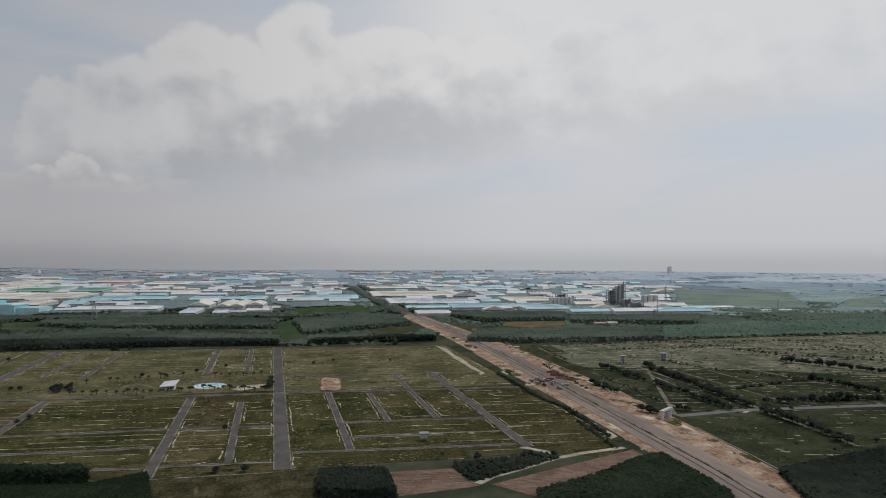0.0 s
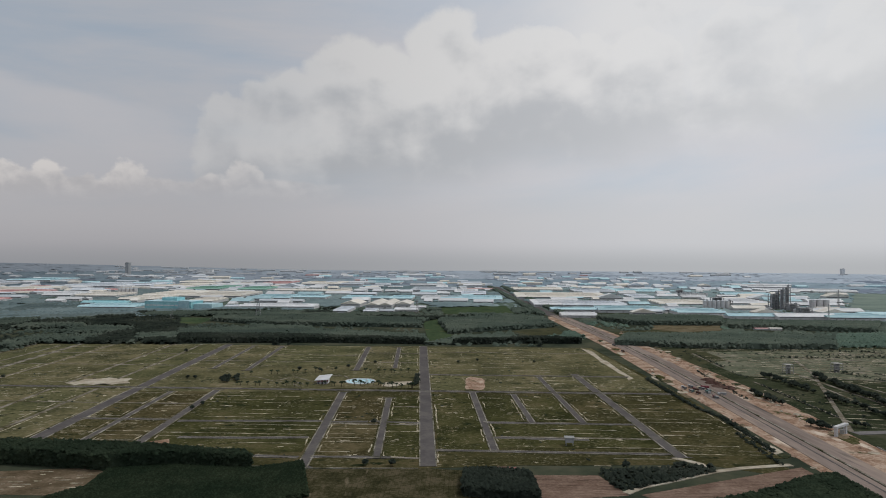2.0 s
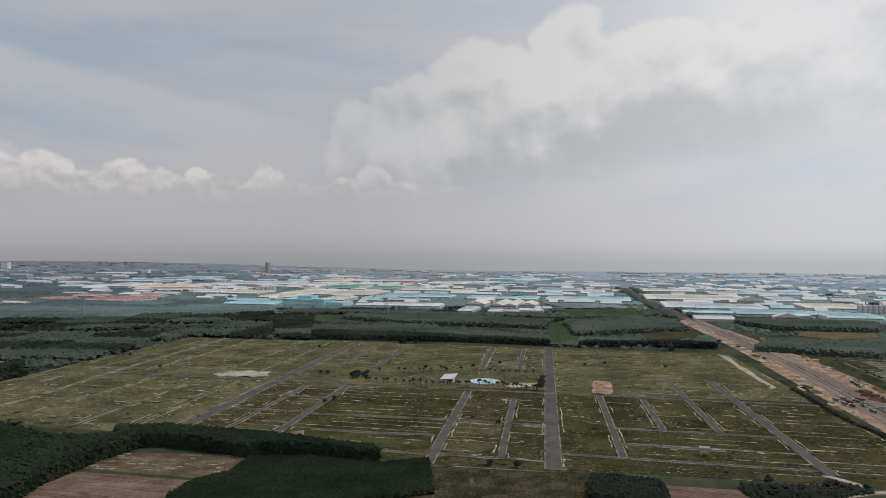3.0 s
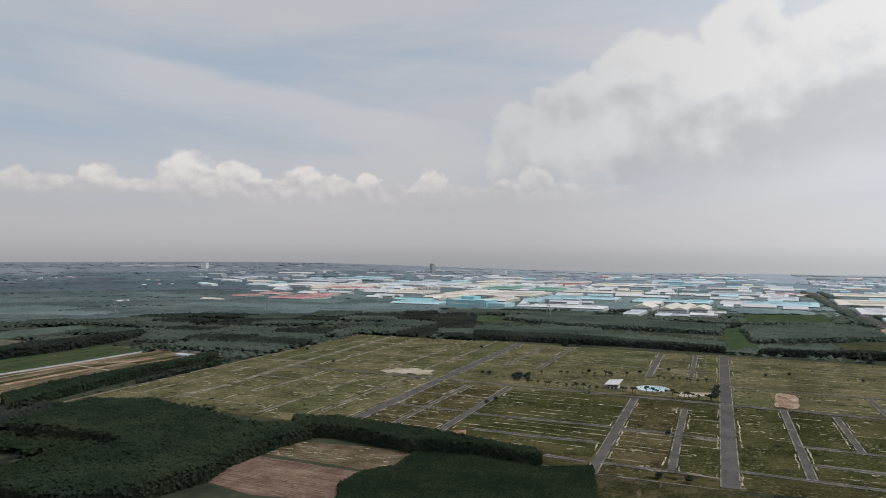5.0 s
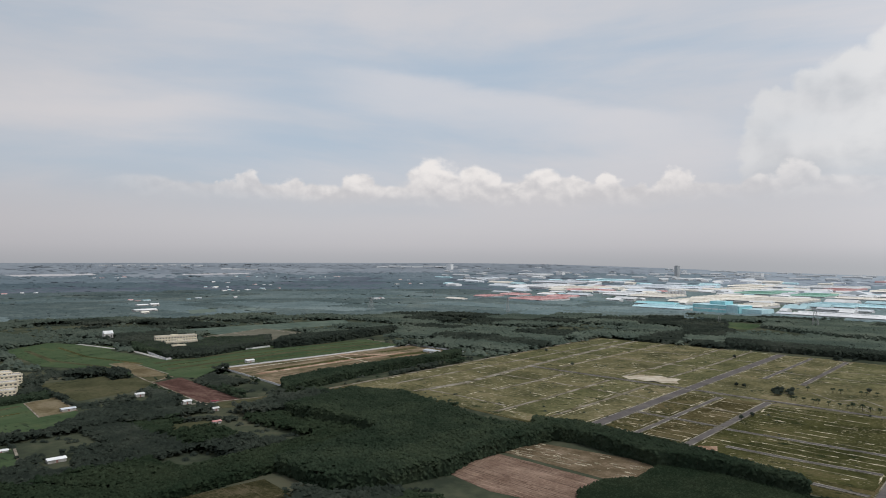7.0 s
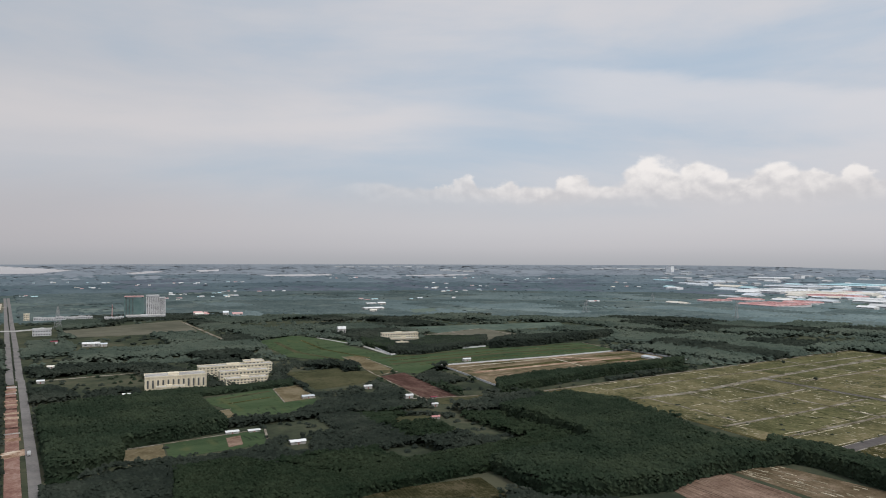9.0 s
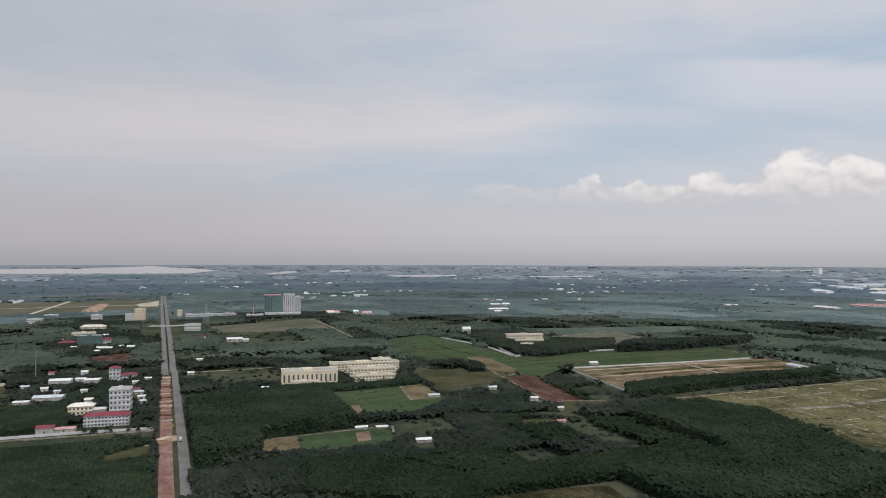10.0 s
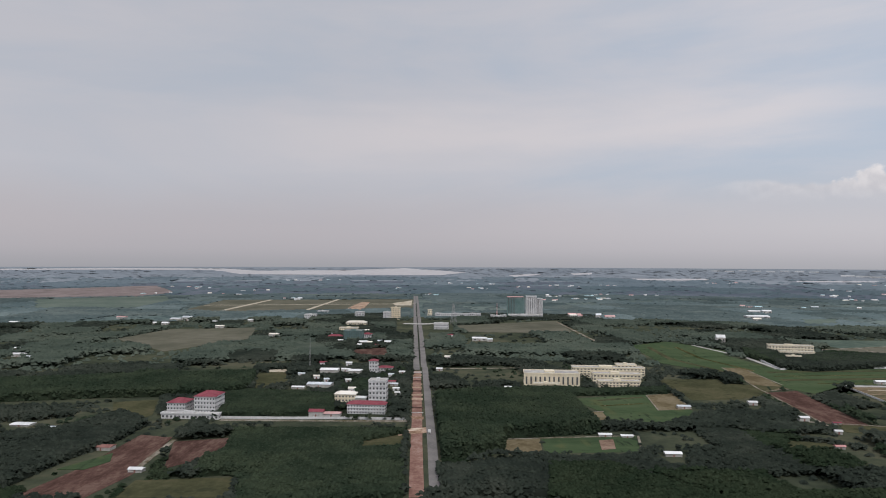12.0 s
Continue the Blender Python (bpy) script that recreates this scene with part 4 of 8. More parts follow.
slab("meadow", [(-871.6, -179.7), (-902.4, -151.8), (-800.9, -128.3), (-766.9, -157.6)], 0.12, "meadow", "olive clearing", "field")
slab("sand_patch", [(-902.5, -173.0), (-907.0, -149.1), (-884.4, -146.1), (-884.5, -169.0)], 0.3, "pale_sand", "pale bare ground", "sand")
slab("meadow", [(-702.3, -277.6), (-713.0, -238.3), (-644.6, -217.3), (-602.4, -233.3)], 0.12, "meadow", "rough green clearing", "field")
slab("meadow", [(-760.6, -185.6), (-766.9, -163.5), (-717.9, -151.2), (-718.1, -176.3)], 0.12, "meadow", "olive clearing", "field")
slab("meadow", [(-1509, 81.8), (-1641, 331.8), (-1357.2, 310.8), (-1377.1, 109.9)], 0.14, "far_dry", "olive green open meadow", "field")
slab("green_field", [(-1158.0, 356.9), (-1215.1, 442.6), (-1085.8, 494.3), (-976.0, 422.1), (-1034.0, 395.9)], 0.13, "crop", "green crop field", "field")
slab("far_lots", [(-2004, -650.1), (-2499, -690.0), (-2562, -11.7), (-2068, -13.0), (-1897, -493.8)], 0.14, "far_dry", "dry olive lots crossed by sandy paths", "field")
ribbon("lot_path", [(-1917, -537.3), (-2506, -522.5)], 14, 0.4, "pale_sand", "pale sandy track", "path", clear=False)
ribbon("lot_path", [(-2180, -727.2), (-2288, -7.8)], 9, 0.4, "pale_sand", "pale sandy track", "path", clear=False)
ribbon("lot_path", [(-1966, -309.8), (-2552, -288.1)], 12, 0.4, "pale_sand", "pale sandy track", "path", clear=False)
slab("sand_patch", [(-2014, -205.7), (-2378, -190.5), (-2379, -162.0), (-1970, -153.3)], 0.4, "sand", "bare sand", "sand")
slab("sand_patch", [(-2317, -82.7), (-2487, -20.7), (-2200, -19.0), (-2199, -68.4)], 0.4, "pale_sand", "bare sand", "sand")
slab("soil_field", [(-1098.8, -91.2), (-1134.4, -32.0), (-1004.6, -29.4), (-1022.1, -74.9)], 0.14, "dark_soil", "dark bare building ground", "field")
slab("meadow", [(-2511, -1356.7), (-2772, -999.3), (-2458, -843.5), (-2072, -820.4), (-2040, -1095.3)], 0.14, "hazed_meadow", "flat green far field", "field")
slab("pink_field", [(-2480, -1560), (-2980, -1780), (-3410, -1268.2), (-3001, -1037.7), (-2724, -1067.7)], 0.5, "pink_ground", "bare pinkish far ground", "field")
slab("meadow", [(1083.9, 1732), (1606, 2526), (1994, 2409), (1398.7, 1562), (1189.4, 1606)], 0.3, "hazed_meadow", "broad flat green field", "field")
slab("meadow", [(1443.8, 1553), (1775, 1841), (2029, 1941), (1542, 1474.6)], 0.3, "hazed_meadow", "broad flat green field", "field")
slab("green_field", [(8.5, 1444.1), (44.3, 1524), (57.5, 1180.5), (15.5, 1128.9)], 0.14, "crop", "bright green grass strip between groves", "field")
slab("green_field", [(53.4, 1843), (237.4, 1907), (229.6, 1630), (60.8, 1650)], 0.14, "crop", "green grass field before factories", "field")
slab("meadow", [(168.7, 1270.5), (265.2, 1331.7), (255.3, 1204.9), (198.8, 1199.6)], 0.14, "meadow", "olive clearing beside the highway", "field")
slab("green_field", [(-478.8, 1412.4), (-441.0, 1423.5), (-447.6, 1543), (-529.1, 1560)], 0.14, "crop", "green grass field", "field")
slab("meadow", [(310.3, 1239.5), (396.2, 1271.1), (600.2, 1365.4), (566.5, 1288.5), (338.7, 1118.3), (296.4, 1144.0)], 0.14, "meadow", "pale olive field beside the highway", "field")
slab("meadow", [(326.3, 1017.8), (412.9, 1026.1), (412.0, 917.4), (328.8, 856.2), (317.7, 938.6)], 0.14, "meadow", "olive field beside the highway", "field")

for line, w in (([(-557, 84), (-559, 113), (-566, 190)], 1.6), ([(-732, 252), (-741, 283), (-664, 273), (-659, 240), (-732, 252)], 1.4), ([(-565, 192), (-519, 181)], 1.8), ([(-712, 170), (-652, 173)], 1.6), ([(-766, 418), (-752, 385), (-597, 362)], 2.2), ([(-918, 411), (-753, 384)], 2.0),
                ([(-893, 433), (-790, 424)], 1.8), ([(-871, 818), (-773, 803)], 3.0), ([(-655, 188), (-652, 172), (-616, 173)], 1.2)):
    ribbon("field_path", line, w, 0.34, "path", "narrow pale earth path along a field", "path", clear=False)

# east of the highway: an older estate with tree-lined lanes
slab("old_lots", [(300, 230), (313, 330), (332, 480), (348, 656), (356, 1000), (360, 1180), (900, 1180), (1500, 1300), (1500, 700), (800, 330)], 0.08, "weed_lot", "weedy olive lots with pale broken strips", "grass")
slab("pale_lots", [(372, 800), (380, 985), (560, 1010), (760, 1020), (1080, 1010), (1240, 1120), (1400, 900), (900, 640), (700, 655), (560, 735), (470, 775)], 0.12, "pale_weeds", "pale olive lots with many bared strips", "grass", clear=False)
for line in ([(369.4, 758.1), (360.8, 567.4)], [(428.4, 744.7), (410.4, 586.1)], [(472.5, 755.2), (474.5, 558.3)], [(513.0, 746.0), (512.7, 619.5)], [(547.3, 611.5), (560.7, 538.4)], [(505.0, 653.5), (658.1, 635.6)], [(456.8, 780.5), (705.6, 681.4)], [(388, 980), (376, 850)], [(640, 1005), (700, 760)], [(800, 985), (850, 720)]):
    ribbon("lot_path", line, 2.4, 0.3, "path", "narrow pale path between weedy lots", "path", clear=False)
for line, w in (([(341.9, 542.0), (461.5, 802.2), (505.3, 926.2)], 4), ([(428.9, 539.8), (418.0, 423.3)], 4), ([(444.6, 829.9), (431.7, 550.9)], 4), ([(553.7, 805.2), (596.2, 570.5)], 4), ([(705.7, 913.1), (746.8, 714.5)], 4), ([(503.1, 939.1), (840.2, 803.8)], 4)):
    ribbon("lane", line, w, 0.3, "path", "pale lane between weedy lots", "road", clear=False)

ribbon("lane", [(341.9, 537.6), (409.0, 544.4), (555.9, 531.9)], 9, 0.34, "old_asphalt", "pale grey lane between weedy lots", "road", clear=False)

slab("plant_yard", [(595.3, 1691), (806.3, 2152), (1015.7, 2311), (1341.3, 2109), (1051.9, 1488.7), (766.2, 1484.6), (580.6, 1588)], 0.2, "concrete", "pale concrete yard round a large plant", "paving", clear=False)
slab("bare_field", [(471.5, 1393.1), (610.6, 1389.1), (565.2, 1277.5), (480.9, 1252.6), (438.0, 1294.1)], 0.2, "dry_field", "dry tan field before a plantation", "field")

slab("factory_ground", [(-math.sin(radians(a)) * 1760, math.cos(radians(a)) * 1760) for a in range(-20, 31, 5)] + [(-math.sin(radians(a)) * 2780, math.cos(radians(a)) * 2780) for a in range(30, -21, -5)], 0.05, "factory_green", "rough green ground between factory halls", "grass", clear=False)

# ---- boulevard to the west ----
BL = [(-438.0, 30.4), (-537.5, 29.7), (-642.1, 28.2), (-925.4, 24.1)]
ribbon("boulevard", BL, 7.2, 0.4, "old_asphalt", "long straight grey boulevard", "road", off=0)
ribbon("red_earth_strip", [(-425.2, 19.4), (-537.7, 17.9), (-620.2, 17.4), (-892.7, 14.2)], 9.0, 0.3, "red_earth", "bare red earth strip of an unbuilt carriageway", "road")
DUG = random.Random(6)
RED = [(-620.2, 17.4), (-892.7, 14.2)]
for k in range(13):
    f = (k + 0.5) / 13
    x, y = RED[0][0] + (RED[1][0] - RED[0][0]) * f, RED[0][1] + (RED[1][1] - RED[0][1]) * f
    w, d = DUG.uniform(4.5, 6), DUG.uniform(1.5, 6)
    slab("dug_patch", [(x - d, y - w), (x + d, y - w * 0.9), (x + d, y + w), (x - d * 0.9, y + w)], 0.36, DUG.choice(("sand", "concrete", "dark_soil", "sand")), "broken patch of rubble on red earth", "sand")
ribbon("boulevard", [(-925.4, 22.6), (-1257.0, 17.9), (-1770, 8.1), (-2815, -8.6)], 8, 0.4, "old_asphalt", "long straight grey boulevard", "road")
ribbon("boulevard", [(-901.8, 13.6), (-1257.0, 7.4), (-1770, -1.0), (-2815, -18.4)], 8, 0.42, "old_asphalt", "long straight grey boulevard", "road")
ribbon("crossroad", [(-1562, -22.5), (-1548, 15.1), (-1577, 71.8)], 22, 0.46, "concrete", "pale crossing road with paved corners", "road")
slab("dirt_junction", [(-586.3, 0.4), (-595.6, 25.6), (-578.5, 26.5), (-568.0, 3.4)], 0.36, "sand", "dug-up sandy junction", "sand")
ribbon("compound_road", [(-624.1, -151.6), (-621.1, -68.9), (-618.2, 8.7)], 5, 0.3, "path", "pale concrete lane along a wall", "road")
ribbon("lane", [(-911.0, 33.5), (-915.4, 131.9), (-924.8, 207.0)], 5, 0.3, "path", "pale lane behind scrub", "road")
ribbon("lane", [(-1610, 325.9), (-1258.6, 320.2), (-1206.1, 322.2)], 6, 0.3, "path", "pale lane", "road")
ribbon("lane", [(-1163.0, 466.7), (-1021.7, 488.1), (-905.5, 479.2)], 6, 0.3, "concrete", "pale lane to a school", "road")
ribbon("farm_track", [(-611.7, 354.3), (-585.0, 438.2), (-561.1, 507.8)], 3, 0.3, "path", "pale farm track", "path")
ribbon("farm_track", [(-559.6, -167.2), (-507.6, -166.0), (-481.4, -164.9)], 4, 0.3, "path", "pale farm track", "path")

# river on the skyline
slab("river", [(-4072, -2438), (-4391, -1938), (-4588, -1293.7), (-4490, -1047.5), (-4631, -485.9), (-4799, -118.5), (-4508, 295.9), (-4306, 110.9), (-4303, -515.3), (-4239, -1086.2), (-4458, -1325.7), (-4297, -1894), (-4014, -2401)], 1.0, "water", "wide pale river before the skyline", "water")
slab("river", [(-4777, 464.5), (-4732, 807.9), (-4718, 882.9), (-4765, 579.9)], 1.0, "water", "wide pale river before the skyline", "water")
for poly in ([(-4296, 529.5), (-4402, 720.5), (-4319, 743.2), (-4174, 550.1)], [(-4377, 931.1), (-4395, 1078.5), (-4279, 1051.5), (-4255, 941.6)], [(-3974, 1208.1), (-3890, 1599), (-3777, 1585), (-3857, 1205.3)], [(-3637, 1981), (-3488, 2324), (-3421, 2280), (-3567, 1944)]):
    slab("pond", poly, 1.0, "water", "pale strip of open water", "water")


# ---- buildings ----


def footprint(x, y, w, d, turn, pad=4):
    c, s = math.cos(radians(turn)), math.sin(radians(turn))
    KEEP_OUT.append([(x + a * c - b * s, y + a * s + b * c) for a, b in ((-w / 2 - pad, -d / 2 - pad), (w / 2 + pad, -d / 2 - pad), (w / 2 + pad, d / 2 + pad), (-w / 2 - pad, d / 2 + pad))])


def ridge_roof(w, d, h, spans, rise, over, mat):
    """Low ridges side by side along the x axis."""
    prof = [(-d / 2 - over, h - 0.4), (-d / 2 - over, h)]
    for k in range(spans):
        prof += [(-d / 2 + (k + 0.5) * d / spans, h + rise), (-d / 2 + (k + 1) * d / spans, h)]
    prof[-1] = (d / 2 + over, h)
    prof.append((d / 2 + over, h - 0.4))
    n = len(prof)
    vs = [(x, y, z) for x in (-w / 2 - over, w / 2 + over) for y, z in prof]
    fs = [(k, n + k, n + (k + 1) % n, (k + 1) % n) for k in range(n)]
    low = [k for k in range(1, n - 1) if k % 2 == 0]
    fs += [(k, k + 1, k - 1) for k in low] + [(n + k, n + k - 1, n + k + 1) for k in low]
    valleys = [0] + [k for k in range(1, n - 1) if k % 2] + [n - 1]
    fs += [tuple(valleys), tuple(n + k for k in valleys[::-1])]
    return mesh_of("roof", vs, fs, mat)


HALL_LABEL = {"roof_white": "white metal-roofed factory hall among other halls", "roof_grey": "grey metal-roofed factory hall among other halls", "roof_blue": "pale blue metal-roofed factory hall",
              "roof_cream": "cream metal-roofed factory hall", "roof_green": "green metal-roofed factory hall", "roof_red": "reddish metal-roofed factory hall", "hazed_roof": "far factory hall near the skyline, paled grey for haze", "teal": "teal clad factory hall with flat roof"}


def hall(x, y, w, d, h, roof="roof_white", turn=-5.0, spans=None, wall="white", group="factory halls", vents=True):
    """A factory hall whose near long side has its middle at x, y."""
    c, s = math.cos(radians(turn)), math.sin(radians(turn))
    cx, cy = x - s * d / 2, y + c * d / 2
    ob = thing("factory_hall", cx, cy, HALL_LABEL[roof], "factory", turn, None, group)
    gabled = h >= 12
    h *= 0.78
    spans = spans or max(1, round((w if gabled else d) / (h * 4.2)))
    rise = 0.15 * (w if gabled else d) / spans
    body = part("wall", boxes("wall", [(-w / 2, w / 2, -d / 2, d / 2, -1.5, h - 0.3)], wall), ob)
    if gabled:
        cover = part("roof", ridge_roof(d, w, h, spans, rise, h * 0.08, roof), ob, "", pose(0, 0, 0, 0, 0, 90))
    else:
        cover = part("roof", ridge_roof(w, d, h, spans, rise, h * 0.08, roof), ob)
    bands = max(2, int(w / (h * 4)))
    part("window_band", boxes("window_band", [(-w * 0.47, w * 0.47, -d / 2 - 0.15, -d / 2 - 0.02, h * 0.62, h * 0.78)], "glass"), body)
    for k in range(min(bands, 4) if vents else 0):
        px = (-0.5 + (k + 0.5) / min(bands, 4)) * w
        part("loading_door", boxes("loading_door", [(px - h * 0.25, px + h * 0.25, -d / 2 - 0.2, -d / 2 - 0.02, 0, h * 0.45)], "grey_wall"), body)
    if vents and not gabled:
        for k in range(min(spans, 5)):
            y0 = -d / 2 + (k + 0.5) * d / spans
            part("ridge_vent", boxes("ridge_vent", [(-w * 0.4, w * 0.4, y0 - h * 0.1, y0 + h * 0.1, h + rise * 0.9, h + rise + h * 0.09)], roof), cover)
    footprint(cx, cy, w, d, turn, 10)
    return ob


# halls close to the plantations
for row, roof in (((-367.4, 1805, 197.6, 60.2, 8.0), "roof_white"), ((-397.3, 2017, 128.8, 25.0, 9.0), "roof_grey"), ((-463.8, 1825, 83.8, 25.0, 6.0), "roof_grey"),
                  ((-461.6, 2164, 126.3, 146.3, 8.0), "roof_blue"), ((-352.7, 2191, 119.6, 92.6, 8.0), "roof_blue"), ((-196.8, 2134, 80.7, 116.8, 8.0), "roof_blue"), ((-124.0, 2145, 66.8, 61.6, 8.0), "roof_blue"), ((-56.8, 2131, 68.5, 120.0, 8.0), "roof_blue"),
                  ((-504.0, 2608, 70.6, 57.3, 9.0), "roof_cream"), ((-411.4, 2590, 114.0, 57.0, 9.0), "roof_cream"), ((-305.2, 2569, 106.3, 56.7, 9.0), "roof_cream"), ((-220.7, 2588, 44.0, 60.9, 9.0), "roof_white"), ((-155.8, 2575, 34.1, 60.8, 9.0), "roof_white"), ((-106.3, 2566, 40.1, 60.8, 9.0), "roof_white"), ((-53.8, 2556, 52.2, 60.7, 9.0), "roof_grey"),
                  ((-188.1, 1672, 34.7, 113.4, 7.0), "roof_grey"), ((-181.7, 1854, 52.8, 100.6, 12.0), "roof_cream"), ((-104.8, 1801, 68.7, 192.1, 13.0), "roof_cream"), ((-42.8, 1843, 40.5, 103.5, 12.0), "roof_cream"), ((-32.0, 1718, 59.4, 27.3, 6.0), "roof_white"), ((-118.9, 1673, 31.1, 56.6, 6.0), "roof_grey"), ((-78.2, 1679, 34.1, 25.0, 6.0), "roof_grey"), ((-3.4, 1798, 39.7, 34.3, 6.0), "roof_white"),
                  ((66.7, 2106, 122.3, 102.4, 9.0), "roof_white"), ((157.3, 2088, 184.6, 132.1, 9.0), "roof_blue"), ((17.9, 2340, 83.3, 38.1, 9.0), "roof_grey"), ((51.1, 2610, 165.7, 185.7, 10.0), "roof_grey"), ((169.3, 2512, 84.7, 165.1, 8.0), "roof_white"), ((185.2, 2370, 85.8, 138.3, 8.0), "roof_grey"), ((36.1, 3051, 154.6, 51.2, 9.9), "roof_white"),
                  ((-435.9, 3104, 175.1, 199.6, 8.9), "roof_cream"), ((-304.6, 3092, 100.1, 74.3, 8.9), "roof_grey"), ((-171.8, 3191, 166.6, 161.6, 8.8), "roof_blue"), ((-840.7, 3229, 143.2, 93.7, 8.5), "roof_white"), ((-688.0, 3260, 207.5, 171.8, 8.5), "roof_white"),
                  ((456.6, 2192, 294.7, 205.2, 9.0), "roof_cream"), ((463.2, 2697, 188.6, 114.7, 8.0), "roof_cream"), ((375.9, 1857, 135.4, 173.5, 9.0), "roof_white"), ((467.9, 1838, 169.6, 122.5, 9.0), "roof_grey"), ((381.6, 1699, 113.2, 44.9, 8.0), "roof_blue"), ((514.9, 1671, 158.9, 92.8, 9.0), "roof_blue"), ((357.9, 1541, 79.7, 56.2, 7.0), "roof_white"),
                  ((645.4, 2536, 148.9, 143.9, 8.0), "roof_grey"), ((815.2, 2544, 173.3, 153.2, 8.0), "roof_blue"), ((708.6, 2172, 68.5, 160.4, 8.0), "roof_grey"), ((736.3, 1896, 147.5, 137.9, 8.0), "roof_cream"), ((641.6, 1682, 94.4, 71.7, 8.0), "roof_grey"), ((660.7, 1605, 111.6, 102.2, 8.0), "roof_blue"), ((907.4, 1910, 126.2, 197.5, 9.0), "roof_white"), ((1117.1, 2328, 154.0, 67.1, 9.0), "roof_blue"),
                  ((740.7, 1506, 119.9, 34.3, 8.0), "roof_blue"), ((842.6, 1484.0, 126.8, 40.0, 9.0), "roof_white"), ((948.2, 1461.6, 140.4, 79.2, 9.0), "roof_blue"), ((986.0, 1629, 147.7, 41.7, 9.0), "roof_white"), ((1082.2, 1849, 133.5, 61.4, 8.0), "roof_white"), ((1387.6, 2567, 160.7, 166.3, 9.0), "roof_white"), ((1548, 2537, 161.2, 136.8, 8.0), "roof_white"), ((1434.7, 2806, 174.5, 252.4, 7.8), "roof_white"),
                  ((-793.1, 1796, 152.1, 98.0, 8.0), "roof_blue"), ((-858.1, 1924, 127.6, 31.3, 10.0), "teal"), ((-1189.7, 2323, 99.2, 141.8, 8.0), "roof_white"), ((-1040.9, 2274, 137.5, 145.6, 9.0), "roof_cream"), ((-1327.6, 2846, 216.1, 255.5, 9.8), "roof_grey"), ((-1174.8, 2924, 127.3, 238.3, 8.8), "roof_grey"),
                  ((-837.9, 2089, 108.9, 169.5, 9.0), "roof_cream"), ((-819.1, 2276, 155.5, 260.0, 9.0), "roof_cream"), ((-619.5, 1994, 68.3, 130.1, 9.0), "roof_cream"), ((-657.9, 2254, 177.7, 228.3, 9.0), "roof_cream"), ((-991.1, 2884, 115.1, 258.6, 9.0), "roof_cream"), ((-832.4, 2710, 135.9, 260.0, 9.0), "roof_green"), ((-636.5, 2670, 112.6, 187.1, 9.0), "roof_green"), ((-993.4, 3143, 158.4, 248.7, 8.6), "roof_cream"),
                  ((-1263.7, 1861, 135.1, 149.7, 8.0), "roof_red"), ((-1273.5, 2069, 93.9, 71.0, 8.0), "roof_red"), ((-1461.8, 2046, 88.3, 79.8, 8.0), "roof_red"), ((-1485.9, 1916, 67.2, 85.7, 7.0), "roof_red"), ((-1467.6, 1751, 78.9, 25.0, 6.0), "roof_cream"), ((-1752, 2608, 176.5, 232.3, 8.8), "roof_white"), ((-1544, 2591, 206.9, 199.1, 9.0), "roof_cream"), ((-1434.1, 2486, 185.5, 135.1, 8.0), "roof_red"), ((-1388.6, 2170, 72.5, 25.2, 7.0), "roof_white"),
                  ((-1847, 2920, 222.7, 169.5, 8.3), "roof_grey"), ((-1725, 3130, 202.5, 232.1, 8.0), "roof_blue"), ((-2241, 3329, 161.3, 126.8, 6.7), "roof_white"), ((-636.9, 3091, 111.3, 224.8, 8.8), "roof_red"), ((-2282, 2922, 117.7, 171.2, 6.8), "roof_grey")):
    hall(*row, roof)


# teal plant with stepped roofs
def stepped_plant():
    x, y = -633.4, 1784
    ob = thing("teal_factory", x, y, "stepped teal factory with pale glazed front", "factory", -12)
    part("front_wing", boxes("front_wing", [(-66, 62, 0, 60, -1, 20)], "teal"), ob)
    part("side_wing", boxes("side_wing", [(62.2, 112, 12, 70, -1, 14)], "roof_blue"), ob)
    part("upper_storey", boxes("upper_storey", [(-30, 12, 20, 58, 20.1, 29)], "teal"), ob)
    part("end_tower", boxes("end_tower", [(30, 58, -4, -0.1, -1, 23)], "roof_blue"), ob)
    part("roof", boxes("roof", [(-68, 64, -1.5, 61, 20.1, 20.8)], "roof_blue"), ob)
    for k in range(9):
        part("window", boxes("window", [(-62 + k * 10, -54 + k * 10, -0.4, -0.1, 9, 12)], "roof_white"), ob)
    footprint(x, y + 30, 190, 80, -12)


stepped_plant()


def tube(r, h, n=12, z=0.0, cap=0.0, x=0.0, y=0.0, mat="white", top=None, name="drum"):
    """An upright drum with a cone or flat lid."""
    top = r if top is None else top
    vs = [(x + r * math.cos(2 * math.pi * k / n), y + r * math.sin(2 * math.pi * k / n), z) for k in range(n)]
    vs += [(x + top * math.cos(2 * math.pi * k / n), y + top * math.sin(2 * math.pi * k / n), z + h) for k in range(n)]
    vs.append((x, y, z + h + cap))
    fs = [(k, (k + 1) % n, n + (k + 1) % n, n + k) for k in range(n)] + [(n + k, n + (k + 1) % n, 2 * n) for k in range(n)] + [tuple(range(n))[::-1]]
    return mesh_of(name, vs, fs, mat)


def silo_row(x, y, w, h, n, mat, label, turn=-5):
    r = w / n / 2 * 0.92
    for k in range(n):
        a = (k + 0.5 - n / 2) * w / n
        px, py = x + a * math.cos(radians(turn)), y + a * math.sin(radians(turn))
        ob = thing("silo", px, py, label, "silo", 0, None, "silos of a plant")
        part("barrel", tube(r, h * 0.9, 14, -1, 0, mat=mat), ob)
        part("lid", tube(r * 1.03, h * 0.02, 14, h * 0.9 - 0.9, h * 0.08, mat="roof_grey", name="lid"), ob)
    footprint(x, y, w, 3 * r, turn)


silo_row(-999.9, 2426, 69.9, 25.4, 5, "white", "tall white storage silo in a row")
